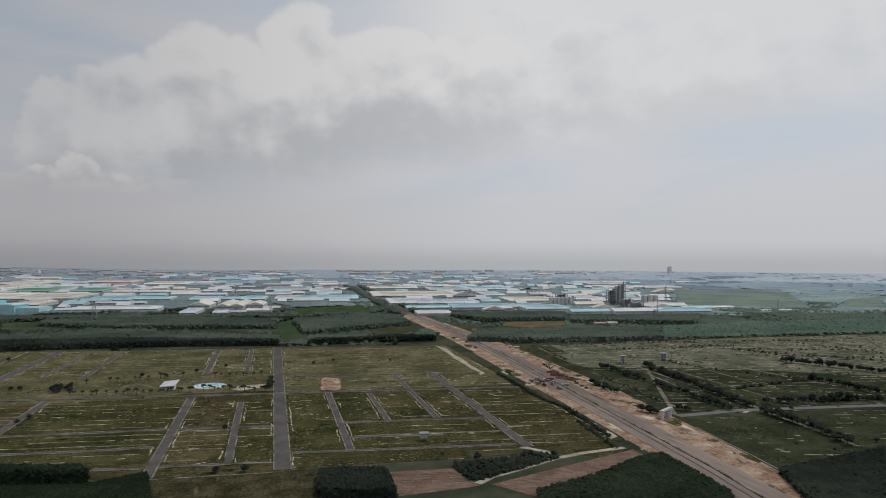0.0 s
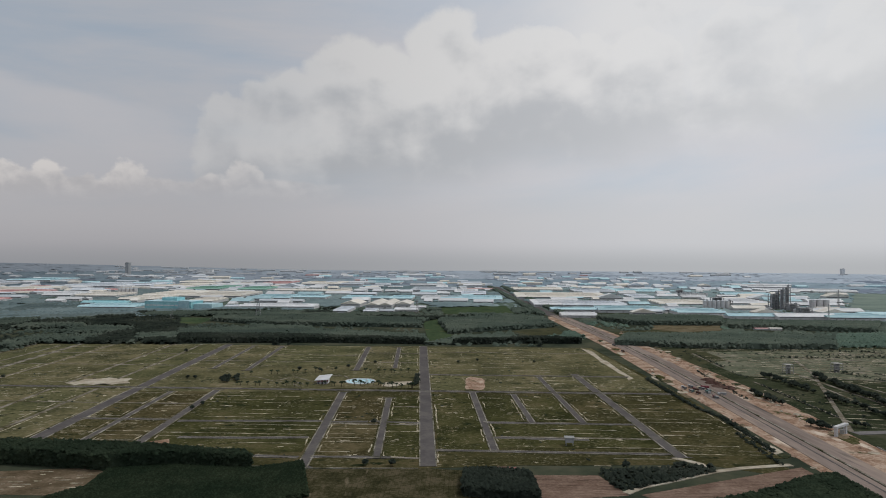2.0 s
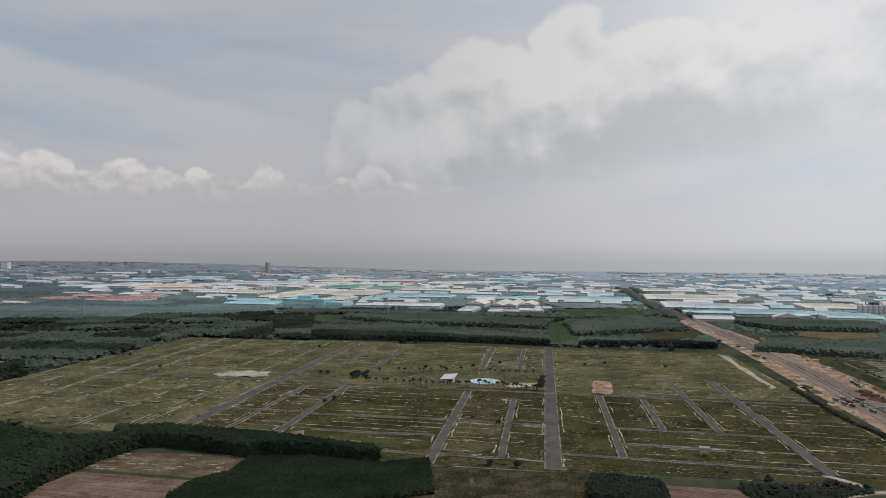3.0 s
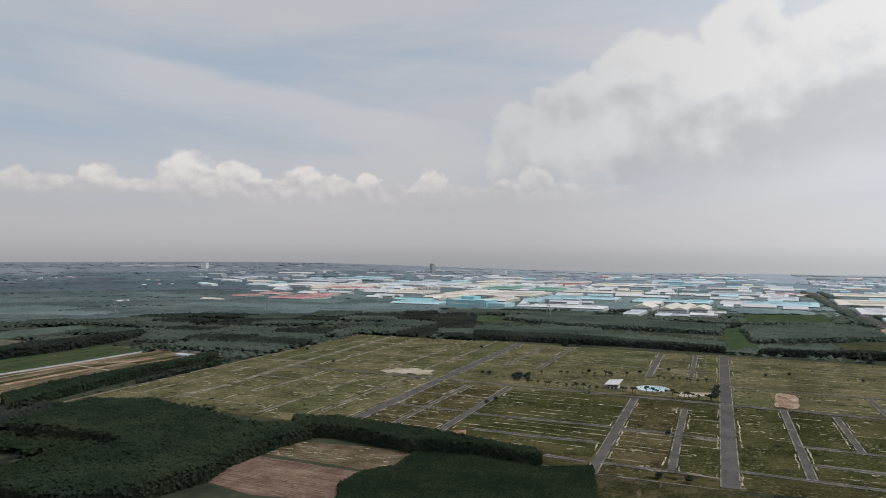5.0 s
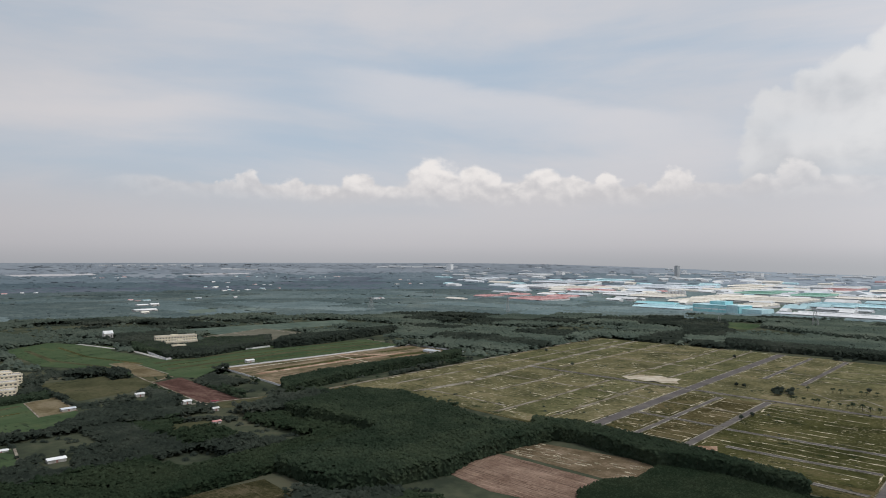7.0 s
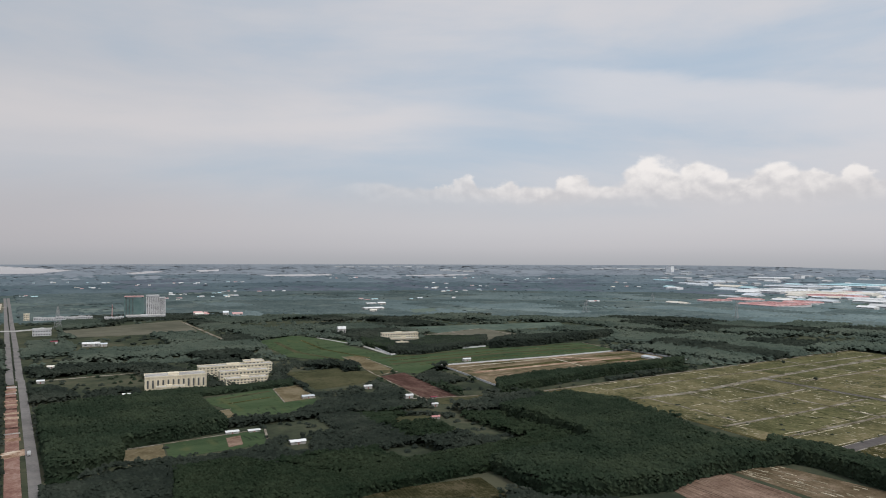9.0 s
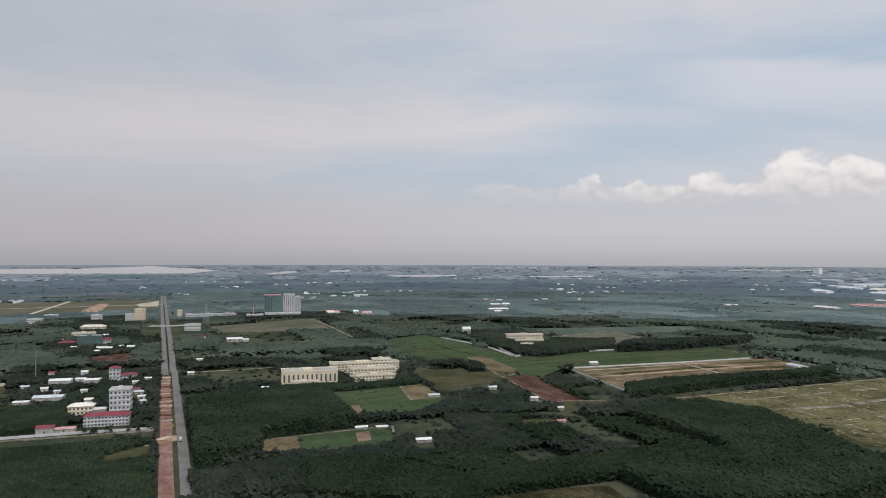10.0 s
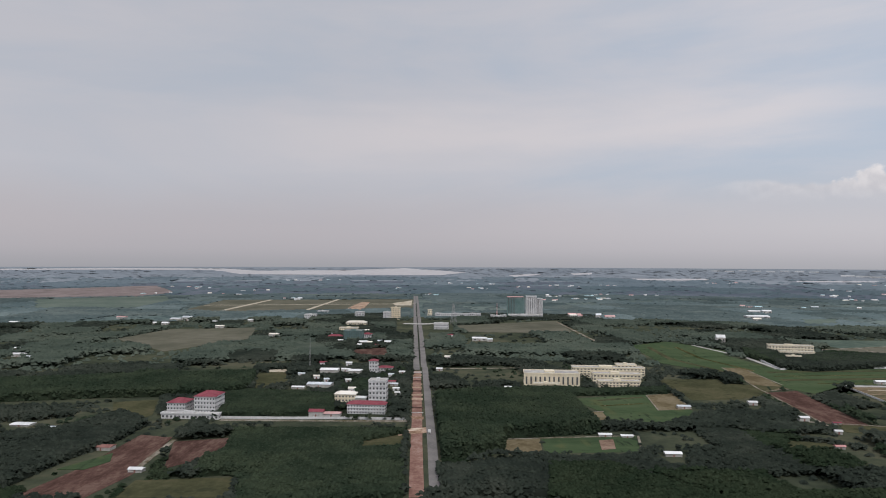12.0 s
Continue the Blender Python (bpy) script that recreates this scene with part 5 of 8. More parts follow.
silo_row(1033.0, 1765, 51.0, 28.7, 3, "white", "tall white storage silo in a row")
silo_row(767.3, 1776, 68.2, 25, 6, "white", "pale concrete storage silo in a row")
silo_row(920.8, 2329, 110.9, 14.1, 8, "white", "white storage silo in a row")


def process_tower(x, y, w, h, turn=-5):
    """An open steel frame with vessels, floors and columns."""
    ob = thing("process_tower", x, y, "tall dark steel process tower of a plant", "tower", turn, None, "process towers")
    d = w * 0.9
    rows = [(sx_ * w / 2 - 0.9, sx_ * w / 2 + 0.9, sy_ * d / 2 - 0.9, sy_ * d / 2 + 0.9, -1, h) for sx_ in (-1, 1) for sy_ in (-1, 1)]
    for r in rows:
        part("column", boxes("column", [r], "dark_steel"), ob)
    n = max(4, int(h / 7))
    for k in range(n):
        z = (k + 1) * h / n
        part("floor_deck", boxes("floor_deck", [(-w / 2 - 0.6, w / 2 + 0.6, -d / 2 - 0.6, d / 2 + 0.6, z - 1.3, z - 0.2)], "grey_wall"), ob)
    for k in range(3):
        part("vessel", tube(w * 0.17, h * (0.9 + 0.1 * k), 10, 0, 1.5, (k - 1) * w * 0.3, 0, "dark_steel"), ob)
    footprint(x, y, w, d, turn)


for row in ((905.3, 1748, 21.8, 42.0), (923.0, 1744, 10.9, 52.9), (945.0, 1761, 12.6, 58.2), (927.0, 1701, 25.9, 19.8)):
    process_tower(*row)
for row in ((821.5, 1625, 26.0, 14.4), (923.3, 1642, 26.5, 14.7), (805.3, 1858, 27.6, 25.9), (802.2, 1790, 22.0, 21.9), (896.8, 2371, 24.5, 20.4)):
    process_tower(*row)

# smaller sheds, stores and tanks between the large halls
def taken(x, y, w, d):
    xs = np.array([x + a * w / 2 for a in (-1, 0, 1) for b in (0, 1, 2)])
    ys = np.array([y + b * d / 2 for a in (-1, 0, 1) for b in (0, 1, 2)])
    hit = np.zeros(9, bool)
    for poly in KEEP_OUT:
        hit |= inside(poly, xs, ys)
    return hit.any()


YARD = random.Random(23)
for poly, n in (([(266.0, 1606), (512.0, 1554), (668.6, 1521), (1013.8, 1447.7), (1419.3, 2232), (1531, 2858), (523.6, 3013)], 420), ([(-532.8, 1776), (-457.8, 1760), (24.2, 1792), (254.2, 2043), (281.1, 3054), (-1073.3, 3162)], 160), ([(-1356.2, 1844), (-1131.9, 1965), (-701.6, 1772), (-507.5, 1806), (-398.4, 2359), (-594.3, 3514), (-2057, 2790)], 240)):
    xs_, ys_ = [q[0] for q in poly], [q[1] for q in poly]
    for k in range(n):
        x, y = YARD.uniform(min(xs_), max(xs_)), YARD.uniform(min(ys_), max(ys_))
        w, d = YARD.uniform(18, 95), YARD.uniform(18, 55)
        if not inside(poly, np.array([x]), np.array([y]))[0] or taken(x, y, w, d):
            continue
        roof = YARD.choices(("roof_white", "roof_grey", "roof_blue", "roof_cream"), (45, 20, 20, 15))[0]
        hall(x, y, w, d, YARD.uniform(5, 13), roof, -5, 1, vents=False, group="factory sheds")

# the wide spread of halls behind, to the skyline
FILL = random.Random(11)


def behind(az, dist):
    """A place at a bearing and a distance, drawn in onto the bent-up far ground; the last number shrinks what stands
    there to fit the camera's view.
    """
    r = dist if dist < 3000 else 3000 + (0.046667 - 140 / dist) / 2.04e-5
    a = radians(az)
    return -math.sin(a) * r, math.cos(a) * r, r / dist


SHEET = {m: ([], []) for m in ("roof_white", "roof_grey", "roof_blue", "roof_cream", "roof_red", "hazed_roof")}


def far_shed(x, y, w, d, h, mat):
    """One low gabled shed, joined to the many others too far off to tell apart."""
    vs, fs = SHEET[mat]
    n, z = len(vs), gz(x, y)
    for a in (-w / 2, w / 2):
        vs += [(x + a, y, z - 3), (x + a, y, z + h), (x + a, y + d / 2, z + h + 0.1 * d), (x + a, y + d, z + h), (x + a, y + d, z - 3)]
    fs += [tuple(n + i for i in q) for q in ((0, 5, 6, 1), (1, 6, 7, 2), (2, 7, 8, 3), (3, 8, 9, 4), (0, 1, 2, 3, 4), (9, 8, 7, 6, 5))]


for k in range(620):
    u = FILL.random()
    dist = 2700 + 6300 * u * u + 500 * FILL.random()
    az = FILL.uniform(-34, 41) if dist > 3300 else FILL.uniform(-20, 30)
    if dist < 4200 and 8 > az > -3.5 and dist < 3200:
        continue
    if az > 30 and FILL.random() < 0.6 or az < -18 and FILL.random() < 0.7:
        continue
    x, y, f = behind(az, dist)
    if math.hypot(x, y) > land_end(az) - 60:
        continue
    if abs(x - 330) < 70:
        continue
    roof = FILL.choices(("roof_white", "roof_grey", "roof_blue", "roof_cream", "roof_red"), (36, 28, 18, 14, 4))[0]
    w, d, h = FILL.uniform(25, 60 + 110 * FILL.random()) * f, FILL.uniform(20, 70) * f, FILL.uniform(5, 10) * f
    if dist < 3050:
        hall(x, y, w, d, h, roof, -5, None, "white", vents=False, group="far factory halls")
    else:
        far_shed(x, y, w, d, h, roof if dist < 4800 else "hazed_roof")
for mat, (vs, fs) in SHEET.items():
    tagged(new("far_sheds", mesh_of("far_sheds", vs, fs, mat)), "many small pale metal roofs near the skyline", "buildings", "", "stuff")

for az, dist, w, h, mat in ((22.5, 5200, 22, 80, "hazed_roof"), (40.5, 7800, 70, 62, "roof_white"), (-31.9, 5700, 16, 44, "roof_white"), (17.0, 5600, 120, 26, "roof_white"), (31.5, 5600, 60, 26, "roof_white")):
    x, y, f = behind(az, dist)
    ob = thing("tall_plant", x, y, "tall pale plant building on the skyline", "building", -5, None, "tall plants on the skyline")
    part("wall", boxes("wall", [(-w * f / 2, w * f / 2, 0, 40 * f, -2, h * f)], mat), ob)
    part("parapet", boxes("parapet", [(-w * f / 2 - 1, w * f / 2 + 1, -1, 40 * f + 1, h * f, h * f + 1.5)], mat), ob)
    part("roof_tank", boxes("roof_tank", [(-w * f * 0.2, w * f * 0.1, 5 * f, 20 * f, h * f + 1.5, h * f + 4)], "hazed_roof"), ob)

# ---- buildings of the west: schools, flats, houses ----
WINDOW = {}


def window_mesh(w, h):
    key = (round(w, 1), round(h, 1))
    if key not in WINDOW:
        WINDOW[key] = boxes("window", [(-w / 2, w / 2, -0.08, 0.1, 0, h)], "glass")
    return WINDOW[key]


def block(x, y, w, h, d, storeys, bays, label, wall="white", roof="flat", turn=84.0, name="building", sides=2, pillars=False, category="building", group="", glaze=0.42):
    """A storeyed building; x, y is the middle of its near front at the ground."""
    c, s = math.cos(radians(turn)), math.sin(radians(turn))
    ob = thing(name, x, y, label, category, turn, None, group)
    e = h / storeys
    body = part("wall", boxes("wall", [(-w / 2, w / 2, 0, d, -0.5, h)], wall), ob)
    for k in range(1, storeys + 1):
        part("ledge", boxes("ledge", [(-w / 2 - 0.5, w / 2 + 0.5, -0.6, -0.02, k * e - 0.35, k * e)], wall), ob)
    ww, wh = w / bays * (0.5 if glaze < 0.5 else 0.36), e * glaze
    for k in range(storeys):
        for j in range(bays):
            part("window", window_mesh(ww, wh), body, "", pose((j + 0.5 - bays / 2) * w / bays, 0, k * e + e * (0.65 - glaze) if glaze < 0.5 else k * e + e * 0.16))
        m = max(1, round(bays * d / w))
        for j in range(m):
            for side in ((1,) if sides == 1 else (-1, 1)):
                part("window", window_mesh(ww, wh), body, "", pose(side * w / 2, (j + 0.5) * d / m, k * e + e * 0.27, 0, 0, 90 * side))
    if pillars:
        for j in range(bays + 1):
            px = (j - bays / 2) * w / bays
            part("pillar", boxes("pillar", [(px - 0.5, px + 0.5, -1.1, -0.02, 0, h)], wall), ob)
    if roof == "flat":
        part("parapet", boxes("parapet", [(-w / 2 - 0.4, w / 2 + 0.4, -0.65, 0, h, h + 1), (-w / 2 - 0.4, w / 2 + 0.4, d, d + 0.4, h, h + 1), (-w / 2 - 0.4, -w / 2, 0, d, h, h + 1), (w / 2, w / 2 + 0.4, 0, d, h, h + 1)], wall), ob)
        part("roof", boxes("roof", [(-w / 2, w / 2, 0, d, h + 0.01, h + 0.3)], "concrete"), ob)
        part("stair_tower", boxes("stair_tower", [(-w * 0.12, w * 0.06, d * 0.3, d * 0.75, h + 0.31, h + 2.2)], wall), ob)
    else:
        o, rise = 1.0, min(w, d) * 0.2
        i = min(w, d) * 0.38
        v = [(-w / 2 - o, -o, h), (w / 2 + o, -o, h), (w / 2 + o, d + o, h), (-w / 2 - o, d + o, h), (-w / 2 + i, d * 0.5, h + rise), (w / 2 - i, d * 0.5, h + rise)]
        f = [(0, 1, 5, 4), (1, 2, 5), (2, 3, 4, 5), (3, 0, 4), (3, 2, 1, 0)]
        part("roof", mesh_of("roof", v, f, roof), ob)
    footprint(x - s * d / 2, y + c * d / 2, w, d, turn)
    return ob


# cream school beside the crop fields
block(-785.0, 164.0, 60.4, 13.7, 24, 1, 12, "cream school hall with tall pillars and flat roof", "cream", "flat", 84, "school_building", 2, True, "school", "", 0.6)
block(-771.3, 156.0, 27.5, 4.9, 8, 1, 6, "low cream entrance wing of a school", "cream", "flat", 84, "school_wing", 2, True, "school")
block(-840.6, 241.8, 84.4, 11.4, 16, 4, 20, "long cream four-storey school block", "cream", "flat", 84, "school_building", 2, False, "school")
block(-848.6, 265.7, 23.0, 13.5, 14, 5, 5, "cream school block with raised top storey", "cream", "flat", 84, "school_building", 2, False, "school")
block(-798.7, 240.2, 53.4, 10.8, 14, 3, 13, "cream three-storey school block", "cream", "flat", 84, "school_building", 2, False, "school")
block(-764.1, 233.1, 43.8, 8.5, 12, 3, 12, "cream school block with rows of windows", "cream", "flat", 84, "school_building", 2, False, "school")
# second school, pale yellow
block(-1051.6, 573.6, 62.2, 12.4, 14, 3, 14, "long pale cream school wing", "cream", "flat", 75, "school_building", 2, False, "school")
block(-1006.1, 558.4, 46.0, 9.2, 10, 2, 11, "pale cream school block among dark trees", "cream", "flat", 75, "school_building", 2, False, "school")
block(-969.9, 534.4, 18.6, 7.9, 8, 2, 5, "pale cream school front block", "cream", "flat", 75, "school_building", 2, False, "school")
# compound at the long wall
block(-651.1, -173.6, 19.3, 15.2, 22, 4, 7, "white four-storey office with red hipped roof", "white", "tile_red", 84, "office_building")
block(-651.3, -199.1, 16.7, 9.6, 18, 3, 6, "white two-storey office with red hipped roof", "white", "tile_red", 84, "office_building")
block(-628.7, -179.4, 51.3, 4.4, 6, 1, 14, "low white podium wall with openings", "white", "flat", 84, "podium")
block(-647.3, -28.8, 34.0, 8.6, 12, 3, 13, "long white building with red tiled roof", "white", "tile_red", 84, "clinic_building")
block(-689.3, -21.6, 16.8, 22.1, 14, 5, 5, "white five-storey building with stacked balconies", "white", "flat", 84, "office_building")
block(-862.5, -38.3, 10.2, 17.0, 10, 4, 3, "white tower house with red roof", "white", "tile_red", 84, "tower_house")
block(-879.5, -25.3, 18.1, 6.2, 10, 2, 5, "low white wing with red roof", "white", "tile_red", 84, "house_wing")
block(-700.3, -53.9, 19.8, 7.7, 12, 2, 6, "cream two-storey house with pale roof", "cream", "roof_cream", 84, "villa")
# along the boulevard, further off
block(-1667, -46.4, 20.0, 28.0, 20, 6, 5, "yellow six-storey building beside the boulevard", "yellow", "flat", 84, "apartment_building")
block(-1667, -65.7, 18.7, 17.3, 18, 4, 5, "white four-storey building beside the boulevard", "white", "flat", 84, "office_building")
block(-1664, -247.3, 26.6, 11.9, 18, 3, 6, "white three-storey building among trees", "white", "flat", 84, "office_building")
block(-1861, -245.9, 26.8, 5.9, 16, 2, 6, "white low building among trees", "white", "flat", 84, "office_building")
block(-1715, -136.2, 20.6, 13.7, 18, 4, 5, "white and blue four-storey building", "white", "flat", 84, "office_building")
block(-1493.4, -121.7, 43.0, 8.3, 18, 2, 9, "cream market building with orange roof", "cream", "roof_cream", 84, "market_building")
block(-1353.8, -122.9, 34.5, 9.7, 18, 3, 8, "cream three-storey building beside the boulevard", "cream", "flat", 84, "office_building")
block(-1221.3, -100.0, 32.1, 17.5, 20, 5, 8, "building wrapped in green netting", "net", "flat", 84, "building_site")
block(-1256.2, -136.0, 24.0, 5.0, 14, 1, 5, "low house with red tiled roof", "brick", "tile_red", 84, "villa")
block(-1238.7, -78.2, 14.8, 9.8, 14, 2, 4, "house with red tiled roof", "white", "tile_red", 84, "villa")
block(-1753, 35.6, 9.9, 16.9, 16, 4, 3, "cream four-storey house beside the boulevard", "cream", "flat", 84, "house")
block(-1433.6, 56.5, 28.7, 11.5, 20, 2, 7, "white pavilion building at the crossing", "white", "flat", 84, "market_building")


def terrace(x, y, w, h, n):
    for k in range(n):
        block(x, y + k * w * 1.02, w, h * (1.0 if k % 3 else 1.15), 12, 2, 3, "white terraced house in a row", "white", "flat", 84, "terraced_house", 1, False, "house", "terraced houses")


terrace(-1736, 55.7, 13.9, 8.3, 8)
terrace(-1704, 187.4, 9.6, 6.8, 4)


# apartment towers
def tower(x, y, w, h, d, storeys, wall, label, net=False):
    ob = thing("apartment_tower", x, y, label, "apartment tower", 84, None, "apartment towers")
    body = part("wall", boxes("wall", [(-w / 2, w / 2, 0, d, -0.5, h)], wall), ob)
    e = h / storeys
    ribs = 6
    for j in range(ribs + 1):
        px = (j - ribs / 2) * w / ribs
        part("pier", boxes("pier", [(px - w * 0.03, px + w * 0.03, -1.2, -0.05, 0, h)], "net" if net else "white"), ob)
    for k in range(storeys):
        for j in range(ribs):
            if net and j > 2:
                continue
            part("window", window_mesh(w / ribs * 0.5, e * 0.6), body, "", pose((j + 0.5 - ribs / 2) * w / ribs, 0, k * e + e * 0.2))
        part("window", window_mesh(d * 0.5, e * 0.6), body, "", pose(w / 2, d / 2, k * e + e * 0.2, 0, 0, 90))
    part("roof_frame", boxes("roof_frame", [(-w * 0.42, w * 0.42, d * 0.1, d * 0.9, h, h + 2.6)], "white"), ob)
    part("crown", boxes("crown", [(-w * 0.52, w * 0.52, -1.3, d + 0.5, h + 2.6, h + 3.6)], "roof_red" if net else "white"), ob)
    footprint(x - d / 2, y, w, d, 84)


tower(-1757, 290.6, 26.9, 48.1, 24, 18, "white", "tall white apartment tower with vertical piers")
tower(-1758, 311.2, 14.2, 42.5, 24, 17, "white", "tall white apartment tower with vertical piers")
tower(-1757, 250.0, 39.6, 46.6, 26, 18, "net", "tall apartment tower wrapped in green netting", True)
block(-1722, 270.5, 83.2, 6.9, 30, 1, 16, "low white podium of apartment towers", "white", "flat", 84, "podium")


def house(x, y, w, h, roof="roof_white", label="small white farmhouse with pale metal roof", turn=84.0, wall="concrete", d=None, open_front=False, group="small houses"):
    """A small gabled house or shed."""
    w, h = w * 0.95, h * 0.85
    d = d or w * 0.6
    if len(label.split()) < 4:
        label += " with pale walls"
    wall_h = h * 0.7
    ob = thing("house" if not open_front else "shed", x, y, label, "house" if not open_front else "shed", turn, None, group)
    body = part("wall", boxes("wall", [(-w / 2, w / 2, 0, d, -0.3, wall_h)], wall), ob)
    o = 0.5
    v = [(-w / 2 - o, -o, wall_h), (w / 2 + o, -o, wall_h), (w / 2 + o, d + o, wall_h), (-w / 2 - o, d + o, wall_h), (-w / 2 - o, d / 2, h), (w / 2 + o, d / 2, h)]
    part("roof", mesh_of("roof", v, [(0, 1, 5, 4), (2, 3, 4, 5), (1, 2, 5), (3, 0, 4), (3, 2, 1, 0)], roof), ob)
    part("door", boxes("door", [(-0.6, 0.6, -0.1, -0.02, 0, min(2.1, wall_h * 0.8))], "brick"), body)
    for side in (-1, 1) if h > 6.5 else ():
        part("window", window_mesh(max(0.8, w * 0.14), wall_h * 0.4), body, "", pose(side * w * 0.3, 0, wall_h * 0.35))
    c, s = math.cos(radians(turn)), math.sin(radians(turn))
    footprint(x - s * d / 2, y + c * d / 2, w, d, turn, 5)
    footprint(x + s * 7, y - c * 7, w, 14, turn, 2)          # an open yard in front
    return ob


for row, roof, label in (((-875.5, -93.8, 22.8, 6.9), "roof_white", "long shed with white metal roof among trees"), ((-871.0, -60.9, 17.2, 6.2), "roof_white", "shed with white metal roof among trees"), ((-779.8, -91.5, 27.6, 5.5), "roof_grey", "long grey-roofed shed among trees"),
                         ((-769.8, -112.3, 13.9, 3.6), "roof_white", "low shed with white roof"), ((-700.2, -38.5, 11.0, 6.6), "roof_white", "house with pale rounded roof"), ((-697.4, -23.5, 7.7, 3.8), "roof_white", "small house with pale roof"),
                         ((-636.4, -72.0, 13.4, 7.4), "tile_red", "red-roofed hall with plum walls beside a wall"), ((-636.2, -58.4, 15.9, 4.5), "roof_red", "low red-roofed shed"), ((-786.1, -10.0, 8.7, 4.3), "roof_grey", "small grey-roofed house"), ((-734.3, -3.6, 6.9, 4.6), "roof_white", "small white house"), ((-875.1, -3.6, 8.3, 3.5), "roof_white", "small white house"),
                         ((-1172.3, -78.2, 14.0, 7.4), "roof_white", "small white house"), ((-1172.3, -67.9, 10.3, 6.5), "roof_cream", "small cream-roofed house"), ((-1172.4, -37.7, 11.2, 7.5), "roof_white", "small white house"),
                         ((-562.5, 165.5, 10.2, 3.1), "roof_white", "open shed with bright white metal roof"), ((-560.6, 182.3, 9.3, 2.2), "roof_white", "low shed with white roof"), ((-506.9, 199.6, 11.9, 3.6), "roof_white", "long shed with tilted white roof"), ((-666.1, 267.0, 12.2, 3.7), "roof_grey", "grey shed beside a field"),
                         ((-680.8, 339.1, 8.7, 4.9), "roof_white", "white house among trees"), ((-614.5, 352.4, 8.8, 4.9), "roof_white", "white house beside ploughed soil"), ((-601.8, 373.9, 6.7, 2.4), "tile_red", "small red-roofed hut among trees"), ((-1182.2, 523.4, 15.3, 18.1), "roof_white", "tall white gabled house beside a lane"),
                         ((-475.3, -163.1, 9.5, 3.6), "roof_white", "white shed beside ploughed soil"), ((-528.3, -209.2, 14.6, 4.1), "brick", "low farmhouse with dark roof"), ((-576.6, -270.3, 5.8, 7.5), "roof_grey", "tall narrow grey gabled house"), ((-603.3, -310.3, 17.2, 2.3), "roof_white", "long low white shed"),
                         ((-727.9, 56.6, 13.2, 4.6), "roof_grey", "grey shed with pale walls"), ((-728.0, 45.1, 9.8, 2.9), "roof_white", "white shed beside scrub"), ((-892.6, 42.1, 7.8, 4.9), "roof_white", "white kiosk beside the boulevard"), ((-1222.2, 118.2, 26.4, 7.8), "roof_white", "pale rounded shed among trees"), ((-1213.8, 135.6, 9.7, 6.8), "roof_grey", "small grey shed"),
                         ((-568.5, 354.9, 5.8, 4.2), "roof_white", "small white house among trees"), ((-524.6, 329.8, 7.3, 3.4), "roof_red", "small house with rusty red roof"), ((-793.0, 539.3, 11.5, 5.3), "roof_white", "white low shed beside a school"), ((-928.3, 619.0, 24.1, 4.4), "roof_white", "long white shed"), ((-1002.8, 594.1, 14.0, 4.7), "roof_blue", "pale blue-roofed shed"),
                         ((-1707, 843.2, 56.5, 9.1), "roof_white", "white low works among woods"), ((-1637, 805.9, 19.0, 8.8), "roof_cream", "cream shed among woods"), ((-2025, 1296.3, 11.6, 9.7), "roof_white", "white tall house among woods"), ((-1732, 391.1, 18.9, 9.5), "roof_cream", "pale house at a lane"), ((-1724, 406.2, 10.8, 9.5), "roof_red", "red-roofed house at a lane"), ((-1701, 445.8, 13.5, 14.9), "roof_grey", "grey house among woods"), ((-1687, 470.2, 24.4, 10.8), "roof_red", "red-roofed house among woods"),
                         ((-1528, -556.6, 7.3, 7.3), "roof_white", "white house at a meadow"), ((-1515, -530.1, 14.4, 8.4), "roof_white", "white house at a meadow"), ((-1643, -553.4, 26.1, 6.5), "roof_grey", "grey-roofed house among trees"), ((-1628, -522.4, 20.7, 12.9), "roof_grey", "grey-roofed house among trees"), ((-1571, -441.4, 11.2, 6.2), "roof_white", "white house among trees"), ((-1453.0, -396.3, 18.5, 6.9), "roof_cream", "cream house at a meadow"), ((-1601, -370.7, 11.5, 7.6), "roof_white", "white house among trees"), ((-1292.8, -251.8, 17.5, 7.2), "roof_cream", "cream house among trees"),
                         ((-1689, -697.8, 22.8, 6.7), "roof_red", "red-roofed house among trees"), ((-1022.4, -554.3, 19.2, 6.4), "roof_white", "white-roofed sheds among trees"), ((-1005.1, -528.0, 14.2, 4.7), "roof_grey", "grey-roofed shed among trees"), ((-1098.1, -600.2, 12.9, 5.2), "roof_white", "white-roofed shed among trees"), ((-1551, -869.8, 19.6, 6.1), "roof_white", "white house among trees"), ((-1865, 942.8, 24.3, 12.1), "roof_white", "white works among woods"), ((-1885, 918.6, 30.7, 9.2), "roof_white", "white works among woods"),
                         ((-1741, 389.7, 21.1, 12.6), "roof_red", "red-roofed house among trees"), ((-1742, 407.4, 8.4, 11.2), "roof_red", "red-roofed house among trees"), ((-2747, 506.0, 13.4, 13.3), "roof_white", "white house among far woods")):
    house(*row, roof, label)
for row, roof, label in (((55.6, 444.0, 14.4, 4.0), "brick", "farmstead with rusty roof among dark trees"), ((40.9, 433.8, 16.4, 3.5), "grey_wall", "low grey farm shed among trees"), ((59.0, 431.7, 9.8, 3.5), "brick", "brown farm shed"), ((69.3, 427.1, 3.5, 1.7), "roof_grey", "small farm hut")):
    house(*row, roof, label, -5, "grey_wall")
